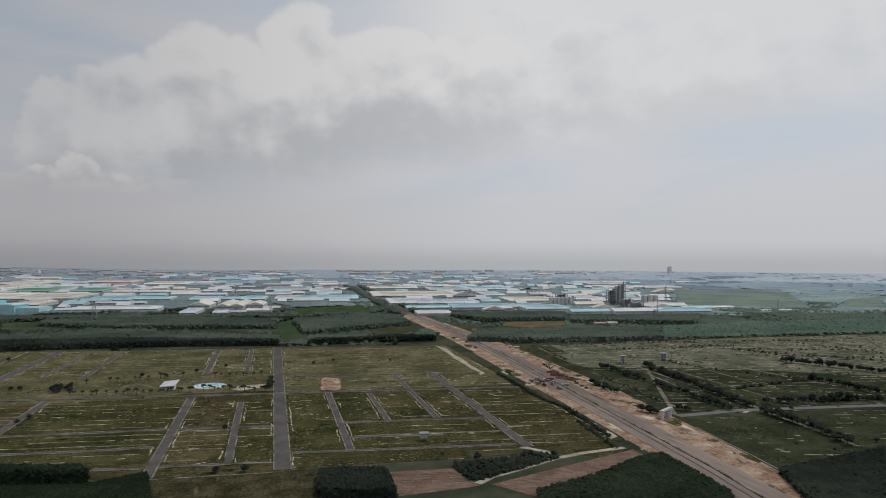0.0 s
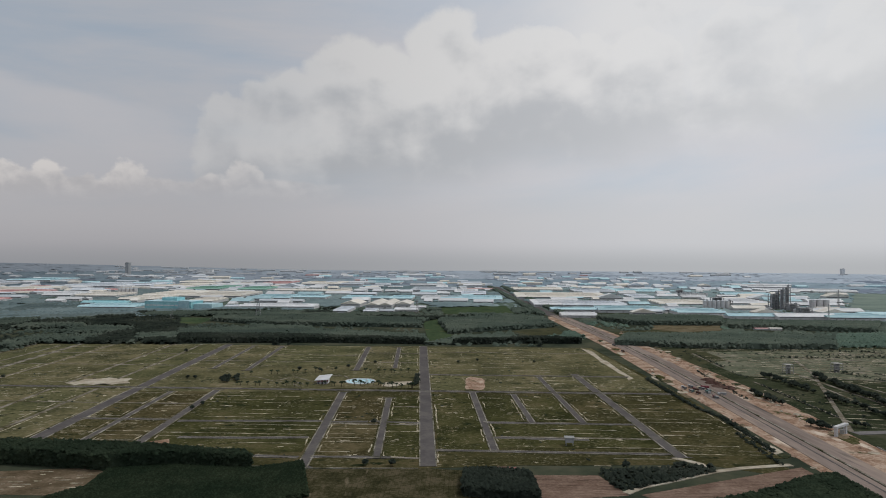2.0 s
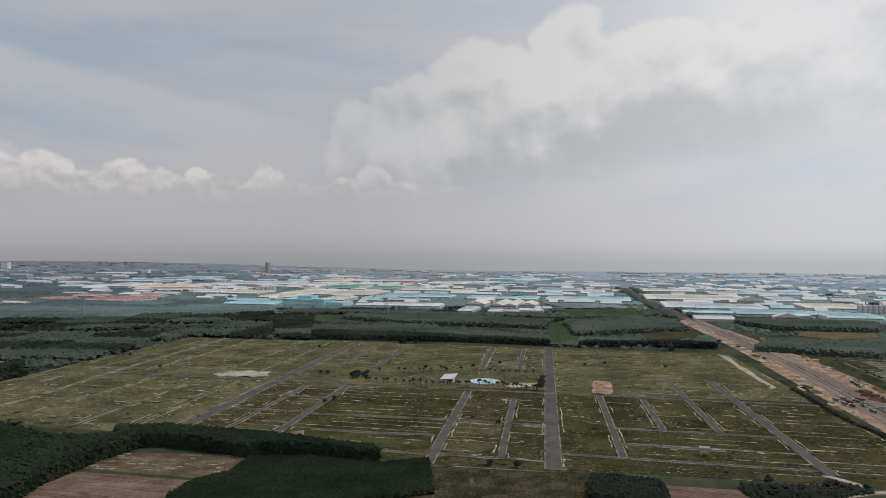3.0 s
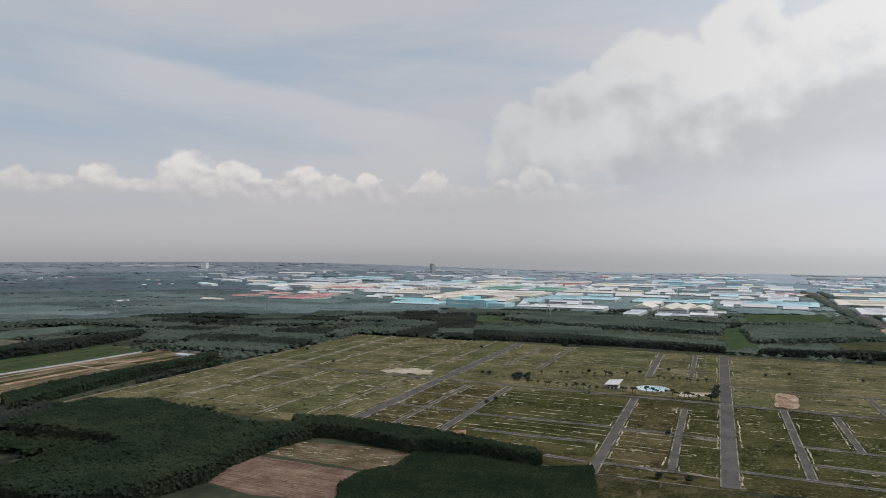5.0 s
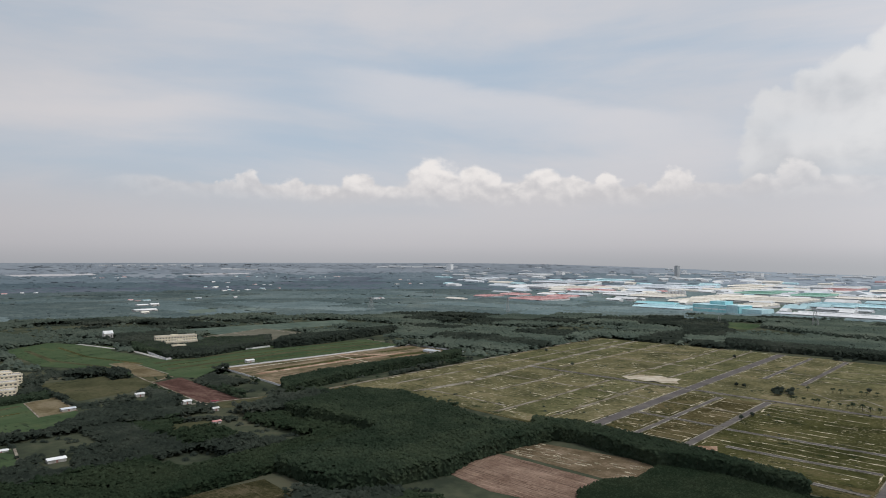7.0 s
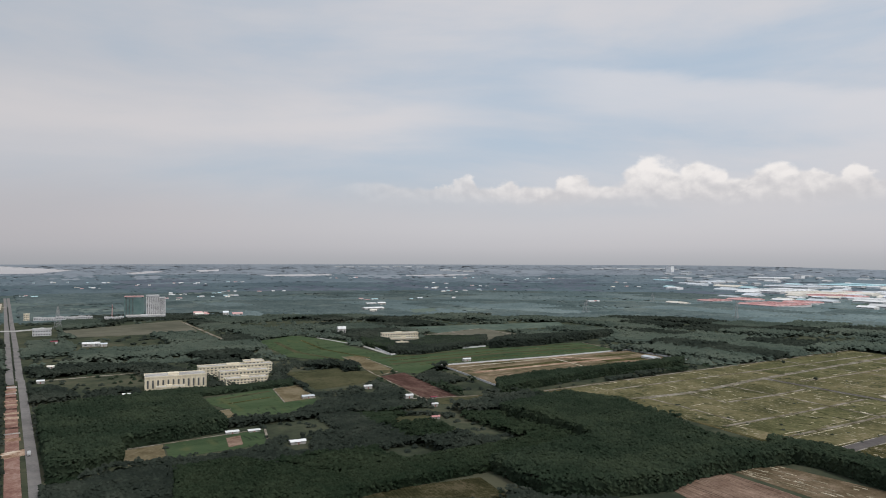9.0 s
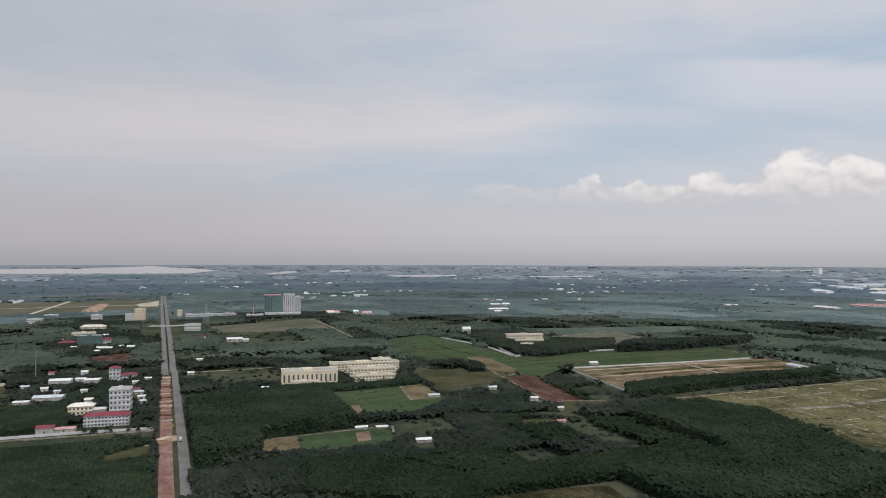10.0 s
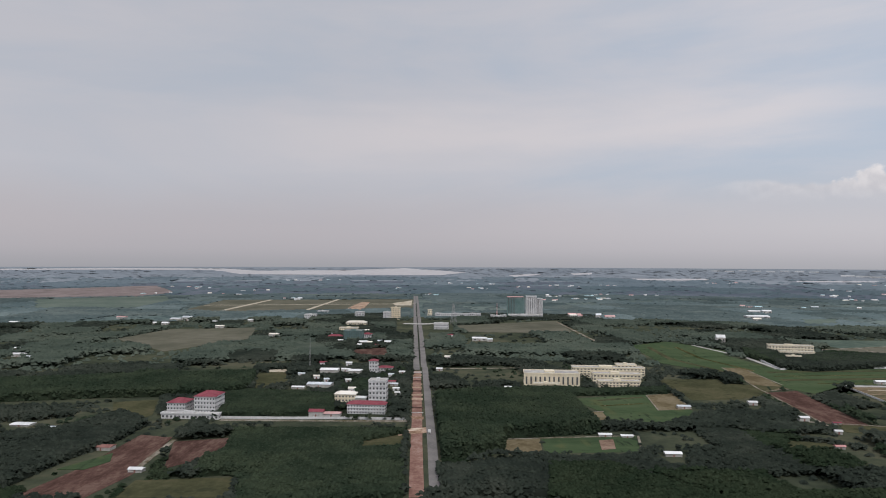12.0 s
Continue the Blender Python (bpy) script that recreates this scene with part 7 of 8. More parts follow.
def woodland(name, r0, r1, step, mat, label, a0, a1, low, high, cell, fill, per=1, flat=0.85, other=None):
    """Patchwork of tree blocks and scrub between two distances and two bearings (degrees to the left of +y)."""
    rr, xs, ys = r0, [], []
    while rr < r1:
        n = int(radians(a1 - a0) * rr / step)
        a = np.radians(a0) + (np.arange(n) + RNG.uniform(-0.4, 0.4, n)) * step / rr
        r = rr + RNG.uniform(-0.45, 0.45, n) * step
        xs.append(-np.sin(a) * r), ys.append(np.cos(a) * r)
        rr += step
    x, y = np.concatenate(xs), np.concatenate(ys)
    wx = x + 14 * np.sin(y * 0.013) + 0.16 * y
    wy = y + 14 * np.sin(x * 0.011) - 0.1 * x
    kind = cell_hash(wx, wy, cell, cell * 0.62, 3)
    rnd = RNG.uniform(0, 1, len(x))
    dens = np.where(kind < fill, 0.97, np.where(kind < fill + 0.18, 0.45, 0.07))
    ok = (rnd < dens) & keep(x, y)
    if r1 > 4100:
        ok &= np.hypot(x, y) < np.array([land_end(q) for q in np.degrees(np.arctan2(-x, y))]) - 20
    if r0 < 1600:          # no trees on the camera's side of clearings, so they show in view
        ok &= keep(x * 1.028, y * 1.028)
    x, y, kind = x[ok], y[ok], kind[ok]
    tall = low + (high - low) * np.clip(kind / fill, 0, 1) ** 0.7
    tall = np.where(kind < fill, tall, low * 0.8) * RNG.uniform(0.85, 1.1, len(x))
    r = step * (0.66 if r0 < 900 else 0.72) * RNG.uniform(0.75, 1.25, len(x))
    # a leaf-coloured sheet under each block's tufts, added against dark gaps
    s = step * (1.6 if per > 1 else 2.0)
    nr, na = int((r1 - r0) / s) + 1, int(radians(a1 - a0) * (r0 + r1) / 2 / s) + 1
    gr, ga = np.meshgrid(r0 + np.arange(nr) * s, np.radians(a0 + (a1 - a0) * np.arange(na) / na), indexing="ij")
    gr, ga = gr.ravel() + RNG.uniform(-0.25, 0.25, nr * na) * s, ga.ravel()
    gx, gy = -np.sin(ga) * gr, np.cos(ga) * gr
    gwx, gwy = gx + 14 * np.sin(gy * 0.013) + 0.16 * gy, gy + 14 * np.sin(gx * 0.011) - 0.1 * gx
    gk = cell_hash(gwx, gwy, cell, cell * 0.62, 3)
    wood = (gk < fill) & keep(gx, gy)
    if r0 < 1600:
        wood &= keep(gx * 1.028, gy * 1.028)
    if r1 > 4100:
        wood &= gr < np.array([land_end(q) for q in np.degrees(ga)]) - 40
    gtall = (low + (high - low) * np.clip(gk / fill, 0, 1) ** 0.7) * RNG.uniform(0.62, 0.8, len(gk))
    if per == 1:
        gtall = gtall * 0.2 + np.array([gz(q, w) for q, w in zip(gx, gy)])
    grid = wood.reshape(nr, na)
    gshade = (cell_hash(gwx, gwy, cell, cell * 0.62, 8) < 0.3).reshape(nr, na)
    shade = cell_hash(wx[ok], wy[ok], cell, cell * 0.62, 8) < 0.3
    for leaf, pick, side in ((mat, ~shade, ~gshade), (other or mat, shade, gshade)):
        if not pick.any():
            continue
        full = grid[:-1, :-1] & grid[1:, :-1] & grid[:-1, 1:] & grid[1:, 1:] & side[:-1, :-1]
        j, i = np.nonzero(full)
        c = j * na + i
        faces = np.concatenate([np.stack([c, c + na, c + na + 1], -1), np.stack([c, c + na + 1, c + 1], -1)])
        used, back = np.unique(faces, return_inverse=True)
        sheet = (np.stack([gx, gy, gtall], -1)[used], back.reshape(-1, 3)) if len(used) else None
        if per > 1:
            X, Y, Z, R_, flats = crowns(x[pick], y[pick], np.maximum(tall, r * 0.8)[pick], r[pick], per, flat if r0 < 900 else 0.65)
            ob = new(name, clumps(name, X, Y, Z, R_, leaf, TUFT, flats, None, sheet))
        else:
            base = np.array([gz(a, b) for a, b in zip(x[pick], y[pick])])
            ob = new(name, clumps(name, x[pick], y[pick], base + np.maximum(tall * 0.3, r * 0.45 * flat)[pick], r[pick] * 1.7, leaf, TUFT, flat, None, sheet))
        tagged(ob, label, "trees", "", "stuff")


KEEP_OUT.append([(-600, -156), (-622, -156), (-619, 8), (-600, 8)])          # open grass before the long wall
# garden trees round houses
KEEP_OUT += [[(-1635, -44.4), (-1669, 88.0), (-1376.9, 82.3), (-1354.5, -32.4)], [(-1239.1, -5.7), (-1239.3, 33.8), (-3012, 13.4), (-3009, -44.8)]]
for poly, h in (([(-925.9, -145.5), (-950.4, 1.4), (-734.2, 6.8), (-635.7, -1.7), (-635.7, -6.7), (-766.0, -37.4), (-734.8, -63.6), (-766.6, -115.6)], 5.0), ([(-1766, -247.3), (-1845, -53.3), (-976.7, -4.6), (-976.8, -62.7), (-1156.6, -152.4)], 6), ([(-1849, 124.7), (-1779, 466.2), (-1642, 431.9), (-1669, 114.9)], 6), ([(-736.2, -244.3), (-751.0, -182.9), (-632.8, -149.3), (-628.5, -155.3), (-707.2, -208.8), (-637.7, -204.8), (-633.4, -208.1)], 5)):
    grove(poly, h, 4.6, "leaf_mixed", "dark garden trees between houses", gaps=0.32, avoid=True, clear=False)

woodland("woodland", 380, 640, 3.6, "leaf_mixed", "dark mixed green woodland and scrub", 40, 126, 3, 9, 60, 0.55, 7, other="leaf_light")
woodland("woodland", 640, 1000, 4.7, "leaf_mixed", "dark mixed green woodland and scrub", 36, 126, 4, 10, 75, 0.62, 5, other="leaf")
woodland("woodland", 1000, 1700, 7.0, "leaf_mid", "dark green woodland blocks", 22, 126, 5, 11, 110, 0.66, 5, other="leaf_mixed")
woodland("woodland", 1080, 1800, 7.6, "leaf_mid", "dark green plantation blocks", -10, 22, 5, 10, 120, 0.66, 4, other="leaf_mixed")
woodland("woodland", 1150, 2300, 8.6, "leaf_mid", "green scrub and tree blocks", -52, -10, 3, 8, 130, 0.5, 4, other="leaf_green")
# Each farther ring takes a hazier leaf colour, painted in place of air.
woodland("woodland", 1700, 2250, 8.5, "leaf_hazed", "dark green woodland blocks", 20, 36, 6, 11, 190, 0.75, 1, 0.36, "leaf_hazed_b")
woodland("woodland", 1700, 2350, 8.5, "leaf_hazed", "dark green woodland blocks", 36, 126, 6, 11, 190, 0.7, 1, 0.36, "leaf_hazed_b")
woodland("woodland", 2350, 3000, 10.5, "leaf_hazed_b", "woodland blocks tinted bluish green for haze", 36, 126, 6, 11, 190, 0.7, 1, 0.32, "leaf_hazed")
woodland("woodland", 1800, 3000, 10, "leaf_hazed_b", "green woodland between factories", -52, 36, 7, 13, 170, 0.55, 1, 0.3)
woodland("far_woods", 3000, 3600, 16, "leaf_far_hazed", "far woods tinted bluish green for haze", 20, 126, 3, 8, 230, 0.55, 1, 0.2)
woodland("far_woods", 3600, 4200, 19, "leaf_far_hazed_b", "far woods tinted bluish green for haze", 20, 126, 3, 7, 250, 0.55, 1, 0.18)
woodland("far_woods", 4200, 4800, 24, "leaf_skyline_hazed", "woods on the skyline paled bluish for haze", 24, 126, 2, 5, 260, 0.5, 1, 0.15)
woodland("far_woods", 3000, 3600, 18, "leaf_far_hazed_b", "far woods tinted bluish green for haze", -52, 20, 2, 5, 230, 0.6, 1, 0.14)
woodland("far_woods", 3600, 4150, 22, "leaf_skyline_hazed", "woods on the skyline paled bluish for haze", -52, 20, 1, 3, 250, 0.6, 1, 0.1)

# ---- single trees ----


def tree_thing(height, spread, seed, name="tree", mat="leaf_mixed", count=34):
    """A tapered trunk with limbs and a ragged crown of leaf clumps; kept as a pattern to copy."""
    rng = np.random.default_rng(seed)
    bm = bmesh.new()

    def limb(a, b, r0, r1):
        d = (b - a).normalized()
        q = d.to_track_quat("Z", "Y").to_matrix()
        rings = []
        for p, r in ((a, r0), (b, r1)):
            rings.append([bm.verts.new(p + q @ Vector((r * math.cos(k * math.pi * 0.4), r * math.sin(k * math.pi * 0.4), 0))) for k in range(5)])
        for k in range(5):
            bm.faces.new((rings[0][k], rings[0][(k + 1) % 5], rings[1][(k + 1) % 5], rings[1][k]))

    top = Vector((0.05 * height, 0, height * 0.55))
    limb(Vector((0, 0, -0.3)), top, height * 0.035, height * 0.02)
    for k in range(4):
        a = k * 1.6 + rng.uniform(0, 0.6)
        limb(top * rng.uniform(0.6, 0.95), Vector((math.cos(a) * spread * 0.6, math.sin(a) * spread * 0.6, height * rng.uniform(0.62, 0.8))), height * 0.016, height * 0.007)
    trunk = bpy.data.meshes.new("trunk")
    bm.to_mesh(trunk)
    bm.free()
    trunk.materials.append(M["bark"])
    u = rng.normal(size=(count, 3))
    u /= np.linalg.norm(u, axis=1)[:, None]
    u *= rng.uniform(0.45, 1.0, (count, 1))
    xs, ys, zs = u[:, 0] * spread * 0.8, u[:, 1] * spread * 0.8, height * 0.66 + u[:, 2] * height * 0.28
    crown = clumps("crown", xs, ys, zs, spread * rng.uniform(0.26, 0.46, count), mat, TUFT, 0.9)
    ob = new(name)
    part("trunk", trunk, ob)
    part("crown", crown, ob)
    return ob


def palm_thing(height, seed):
    rng = np.random.default_rng(seed)
    ob = new("palm_tree")
    part("trunk", tube(0.28, height, 6, -0.2, 0, 0, 0, "bark", 0.18, "trunk"), ob)
    vs, fs = [], []
    for k in range(13):
        a = k * 2 * math.pi / 13 + rng.uniform(-0.2, 0.2)
        lift = rng.uniform(0.1, 0.9)
        n = len(vs)
        for j in range(5):
            t = j / 4
            r, z = 2.4 * t, height + lift * math.sin(t * 2.2) * 1.7 - 1.5 * t * t
            w = 0.55 * math.sin(0.4 + 2.4 * t)
            for side in (-1, 1):
                vs.append((math.cos(a) * r - math.sin(a) * w * side, math.sin(a) * r + math.cos(a) * w * side, z - 0.12 * abs(side)))
            vs.append((math.cos(a) * r, math.sin(a) * r, z + 0.18))
        for j in range(4):
            b = n + 3 * j
            fs += [(b, b + 2, b + 5, b + 3), (b + 2, b + 1, b + 4, b + 5)]
    part("crown", mesh_of("crown", vs, fs, "leaf"), ob)
    return ob


PLANT = random.Random(8)
PATTERN = {"small": [tree_thing(4.5, 2.6, k) for k in range(3)], "large": [tree_thing(8.5, 4.4, k + 10, "tree", "leaf_mixed", 46) for k in range(3)], "palm": [palm_thing(4.6, k) for k in range(2)]}
USED = set()


def plant(kind, x, y, label, size=1.0, group="scattered trees"):
    src = PATTERN[kind][PLANT.randrange(len(PATTERN[kind]))]
    m = pose(x, y, gz(x, y), 0, 0, PLANT.uniform(0, 360))
    if src.name not in USED:
        USED.add(src.name)
        src.matrix_basis = m
        src.scale = (size, size, size * PLANT.uniform(0.85, 1.1))
        ob = src
    else:
        ob = copy_thing(src, m)
        k = size * PLANT.uniform(0.9, 1.1)
        ob.scale = (k, k, k * PLANT.uniform(0.85, 1.1))
    return tagged(ob, label, "palm tree" if kind == "palm" else "tree", group)


def tree_row(pts, step, kind, label, size=1.0, wander=1.5, chance=1.0, group="street trees"):
    for (ax, ay), (bx, by) in zip(pts[:-1], pts[1:]):
        n = max(1, int(math.hypot(bx - ax, by - ay) / step))
        for k in range(n):
            if PLANT.random() < chance:
                f = (k + PLANT.uniform(0.2, 0.8)) / n
                plant(kind, ax + (bx - ax) * f + PLANT.uniform(-wander, wander), ay + (by - ay) * f + PLANT.uniform(-wander, wander), label, size * PLANT.uniform(0.8, 1.2), group)


# park of the estate
tree_row([(-197.4, 750.9), (-121.0, 741.7), (-110.5, 742.2)], 6.5, "palm", "palm tree with dark fronds in the park", 1.0, 1.0, 0.85, "park palms")
tree_row([(-194.9, 814.2), (-135.1, 828.0), (-94.3, 833.2)], 8, "palm", "palm tree with dark fronds in the park", 1.0, 1.5, 0.9, "park palms")
tree_row([(-69.0, 744.4), (-45.8, 742.0)], 4, "palm", "palm tree with dark fronds beside the pond", 1.0, 1.0, 1, "park palms")
tree_row([(-46.2, 748.2), (-23.2, 730.8), (-3.2, 732.2)], 4, "palm", "palm tree with dark fronds in the park", 1.0, 3, 1, "park palms")
tree_row([(-66.4, 826.8), (-7.5, 828.4)], 7, "palm", "palm tree with dark fronds in the park", 0.9, 1.5, 1, "park palms")
tree_row([(-100.8, 748.7), (-75.3, 737.0)], 5, "palm", "palm tree with dark fronds in the park", 1.0, 1.0, 1, "park palms")
tree_row([(-209.5, 762.2), (-216.6, 793.6)], 4, "small", "bushy dark tree at the park's end", 1.2, 4, 1, "park trees")
tree_row([(-200.6, 768.8), (-207.7, 804.1)], 4, "small", "bushy dark tree at the park's end", 1.0, 3, 1, "park trees")
tree_row([(-3.3, 738.3), (-2.3, 790.5)], 5, "small", "bushy dark tree beside the estate road", 1.3, 1.5, 1, "park trees")
for x, y in (-249.1, 788.9), (-142.6, 844.2), (-117.8, 838.6), (-55.5, 896.9), (-198.8, 653.0), (-36.3, 576.4), (-16.9, 463.4), (-34.7, 465.3), (-86.3, 862.1), (-330.9, 1005.6), (-202.1, 633.8), (-559.3, 885.3), (-464.4, 798.4), (-258.1, 792.0):
    plant("large", x, y, "lone dark green tree on a grass lot", 0.62, "lone trees")
for x, y in (135.3, 452.6), (168.1, 450.3), (172.8, 451.9), (77.1, 913.2), (50.8, 895.4), (148.8, 896.9):
    plant("large", x, y, "bushy dark tree beside a lane", 0.5 if y > 800 else 0.7, "lone trees")


def bushes(name, n, x0, x1, y0, y1, seed, label, lo=0.5, hi=1.5):
    """Low bushes, each a few leaf clumps, strewn over weedy lots."""
    rng = np.random.default_rng(seed)
    bx, by = rng.uniform(x0, x1, n), rng.uniform(y0, y1, n)
    patch = np.array([noise.noise((a * 0.01, b * 0.013, seed)) for a, b in zip(bx, by)])
    ok = patch > -0.05
    bx, by = bx[ok], by[ok]
    r = rng.uniform(lo, hi, len(bx)) ** 1.4
    k = 4
    X = np.repeat(bx, k) + rng.normal(0, 0.6, k * len(bx)) * np.repeat(r, k)
    Y = np.repeat(by, k) + rng.normal(0, 0.6, k * len(bx)) * np.repeat(r, k)
    Z = np.repeat(r, k) * rng.uniform(0.3, 1.0, k * len(bx))
    tagged(new(name, clumps(name, X, Y, Z, np.repeat(r, k) * 0.8, "leaf_mixed", TUFT, 0.9)), label, "bushes", "", "stuff")


bushes("lot_bushes", 520, -575, 250, 470, 1080, 1, "low dark bushes strewn over grass lots", 0.4, 1.2)


def hedge(pts, step, r, label, name="verge_hedge"):
    """A ragged line of bushes grown into one another."""
    rng = np.random.default_rng(77)
    X, Y = [], []
    for (ax, ay), (bx, by) in zip(pts[:-1], pts[1:]):
        n = int(math.hypot(bx - ax, by - ay) / step)
        f = (np.arange(n) + rng.uniform(0, 1, n)) / n
        X.append(ax + (bx - ax) * f), Y.append(ay + (by - ay) * f)
    x, y = np.concatenate(X), np.concatenate(Y)
    size = r * rng.uniform(0.5, 1.2, len(x))
    k = 5
    X, Y = np.repeat(x, k) + rng.normal(0, 0.9, k * len(x)), np.repeat(y, k) + rng.normal(0, 0.9, k * len(x))
    Z = np.repeat(size, k) * rng.uniform(0.3, 1.5, k * len(x))
    tagged(new(name, clumps(name, X, Y, Z, np.repeat(size, k) * 0.7, "leaf_mixed", TUFT, 0.95)), label, "bushes", "", "stuff")


hedge([(255.8, 776.1), (252.7, 627.8), (259.8, 590.8), (251.2, 486.5)], 1.6, 1.9, "dense dark bushes along the highway verge")
hedge([(240.6, 457.3), (248.9, 542.5)], 2.6, 1.5, "dense dark bushes along the highway verge")
hedge([(-930, 18.2), (-1257, 12.7), (-1520, 8.2)], 5, 0.9, "low dark shrubs on a boulevard median")
hedge([(-1590, 7.2), (-1770, 3.5), (-2300, -5.0)], 7, 1.0, "low dark shrubs on a boulevard median")
# older estate east of the highway
for line, step, kind, size, chance in (([(454.4, 789.9), (426.7, 552.1)], 5, "small", 1.35, 1), ([(394.8, 794.5), (398.9, 705.6), (402.5, 543.6)], 8, "small", 1.3, 0.8), ([(424.3, 534.0), (421.0, 482.7)], 6, "small", 1.5, 0.95), ([(429.8, 486.4), (409.9, 425.2)], 8, "small", 1.4, 0.9),
                                       ([(648.6, 783.7), (704.1, 673.7)], 8, "large", 0.85, 0.95), ([(585.7, 662.8), (596.2, 570.5)], 7.5, "large", 0.8, 0.95), ([(448.4, 564.3), (577.6, 552.7)], 9, "large", 0.75, 0.85), ([(466.6, 630.1), (592.0, 661.4)], 9, "small", 1.2, 0.7), ([(501.0, 559.8), (582.1, 557.0)], 8, "small", 1.2, 0.7), ([(337.2, 692.0), (336.2, 639.1)], 5, "small", 1.0, 0.9), ([(318.4, 563.1), (329.8, 544.8)], 4, "small", 1.2, 1), ([(353.0, 555.1), (362.9, 552.8)], 5, "small", 1.2, 1),
                                       ([(519.7, 744.4), (607.4, 629.9)], 14, "small", 1.0, 0.5), ([(502.7, 816.8), (519.7, 744.4)], 12, "small", 1.0, 0.6), ([(367.1, 739.0), (360.0, 584.8)], 12, "small", 0.8, 0.6), ([(652.0, 893.3), (786.6, 752.5)], 16, "small", 1.1, 0.6), ([(472.8, 933.5), (638.2, 928.1)], 14, "small", 1.0, 0.6), ([(334.4, 831.0), (317.4, 664.4)], 12, "small", 0.8, 0.6),
                                       ([(390, 975), (378, 855)], 14, "small", 0.8, 0.6), ([(560, 960), (690, 930)], 14, "small", 0.9, 0.6), ([(644, 1000), (704, 765)], 16, "small", 0.8, 0.6), ([(640, 905), (900, 830)], 16, "small", 0.8, 0.6), ([(804, 980), (854, 725)], 18, "small", 0.9, 0.6), ([(620, 850), (860, 760)], 18, "small", 0.8, 0.6), ([(500, 1000), (900, 960)], 18, "small", 0.9, 0.6)):
    if chance < 0.75:
        hedge(line, step * 0.4, size * 1.9, "ragged row of small dark trees along a lane", "tree_row")
        continue
    tree_row(line, step * 0.72, kind, "dark bushy street tree along a lane", size * 1.15, 2.5, min(1.0, chance + 0.1), "street trees")
bushes("weed_bushes", 3300, 362, 1150, 400, 1180, 2, "low dark bushes strewn over weedy lots", 0.4, 1.35)
bushes("weed_bushes", 900, 318, 620, 250, 420, 3, "low dark bushes strewn over weedy lots", 0.3, 1.0)
for k in range(18):          # lone young trees on the weedy lots
    plant("small", PLANT.uniform(345, 620), PLANT.uniform(330, 620), "young dark tree among weeds", PLANT.uniform(0.5, 0.95), "lone trees")
# boulevard
tree_row([(-446.7, 11.5), (-522.4, 10.4), (-571.4, 10.8)], 8, "small", "bushy dark green roadside tree", 1.0, 2, 0.6, "roadside trees")
tree_row([(-734.2, 6.8), (-976.7, 3.9), (-1354.8, -2.1)], 9, "large", "bushy dark green roadside tree", 0.8, 3, 0.8, "roadside trees")
for pattern in (o for group in PATTERN.values() for o in group if o.name not in USED):
    plant("small", 40, 1010, "low dark bush on a grass lot")

# ---- park pieces ----


def round_basin(x, y, r, ry):
    ob = thing("fountain_basin", x, y, "round pale fountain basin with shallow teal water", "fountain")
    n = 40

    def ring(r0, r1, z0, z1, mat, name):
        vs = []
        for k in range(n):
            a = 2 * math.pi * k / n
            for rr, z in ((r0, z1), (r1, z1), (r1, z0), (r0, z0)):
                vs.append((rr * math.cos(a), rr * ry / r * math.sin(a), z))
        fs = []
        for k in range(n):
            for j in range(4):
                fs.append((4 * k + j, 4 * ((k + 1) % n) + j, 4 * ((k + 1) % n) + (j + 1) % 4, 4 * k + (j + 1) % 4))
        part(name, mesh_of(name, vs, [f[::-1] for f in fs], mat), ob)

    ring(r * 0.9, r, -0.2, 0.7, "white", "rim")
    ring(r * 0.45, r * 0.52, -0.2, 0.6, "concrete", "inner_rim")
    water = tube(r * 0.9, 0.01, n, 0.35, 0, mat="roof_blue", name="water")
    part("water", water, ob).scale = (1, ry / r, 1)
    part("spout", tube(0.5, 2.2, 8, 0.3, 0.4, mat="white", name="spout"), ob)
    for k in range(6):
        a = k * math.pi / 3
        part("pedestal", tube(0.6, 1.2, 8, 0.3, 0.2, r * 0.7 * math.cos(a), ry * 0.7 * math.sin(a), "white", None, "pedestal"), ob)


round_basin(-64.1, 771.1, 17, 17)
slab("plaza", [(-39.4, 746.6), (-35.8, 764.6), (-7.0, 771.0), (-6.8, 754.7), (-31.8, 738.8)], 0.3, "pale_sand", "pale paved plaza among palms", "paving")
for line in ([(-209.2, 785.7), (-187.4, 805.9), (-158.7, 774.1), (-142.2, 802.1), (-108.1, 762.4)], [(-156.1, 761.5), (-144.3, 783.2), (-121.9, 753.6)], [(-104.1, 806.9), (-85.7, 809.6), (-77.6, 787.3)], [(-134.0, 756.4), (-122.7, 736.5)]):
    ribbon("park_path", line, 1.8, 0.3, "path", "pale winding park path", "path", clear=False, steps=3)


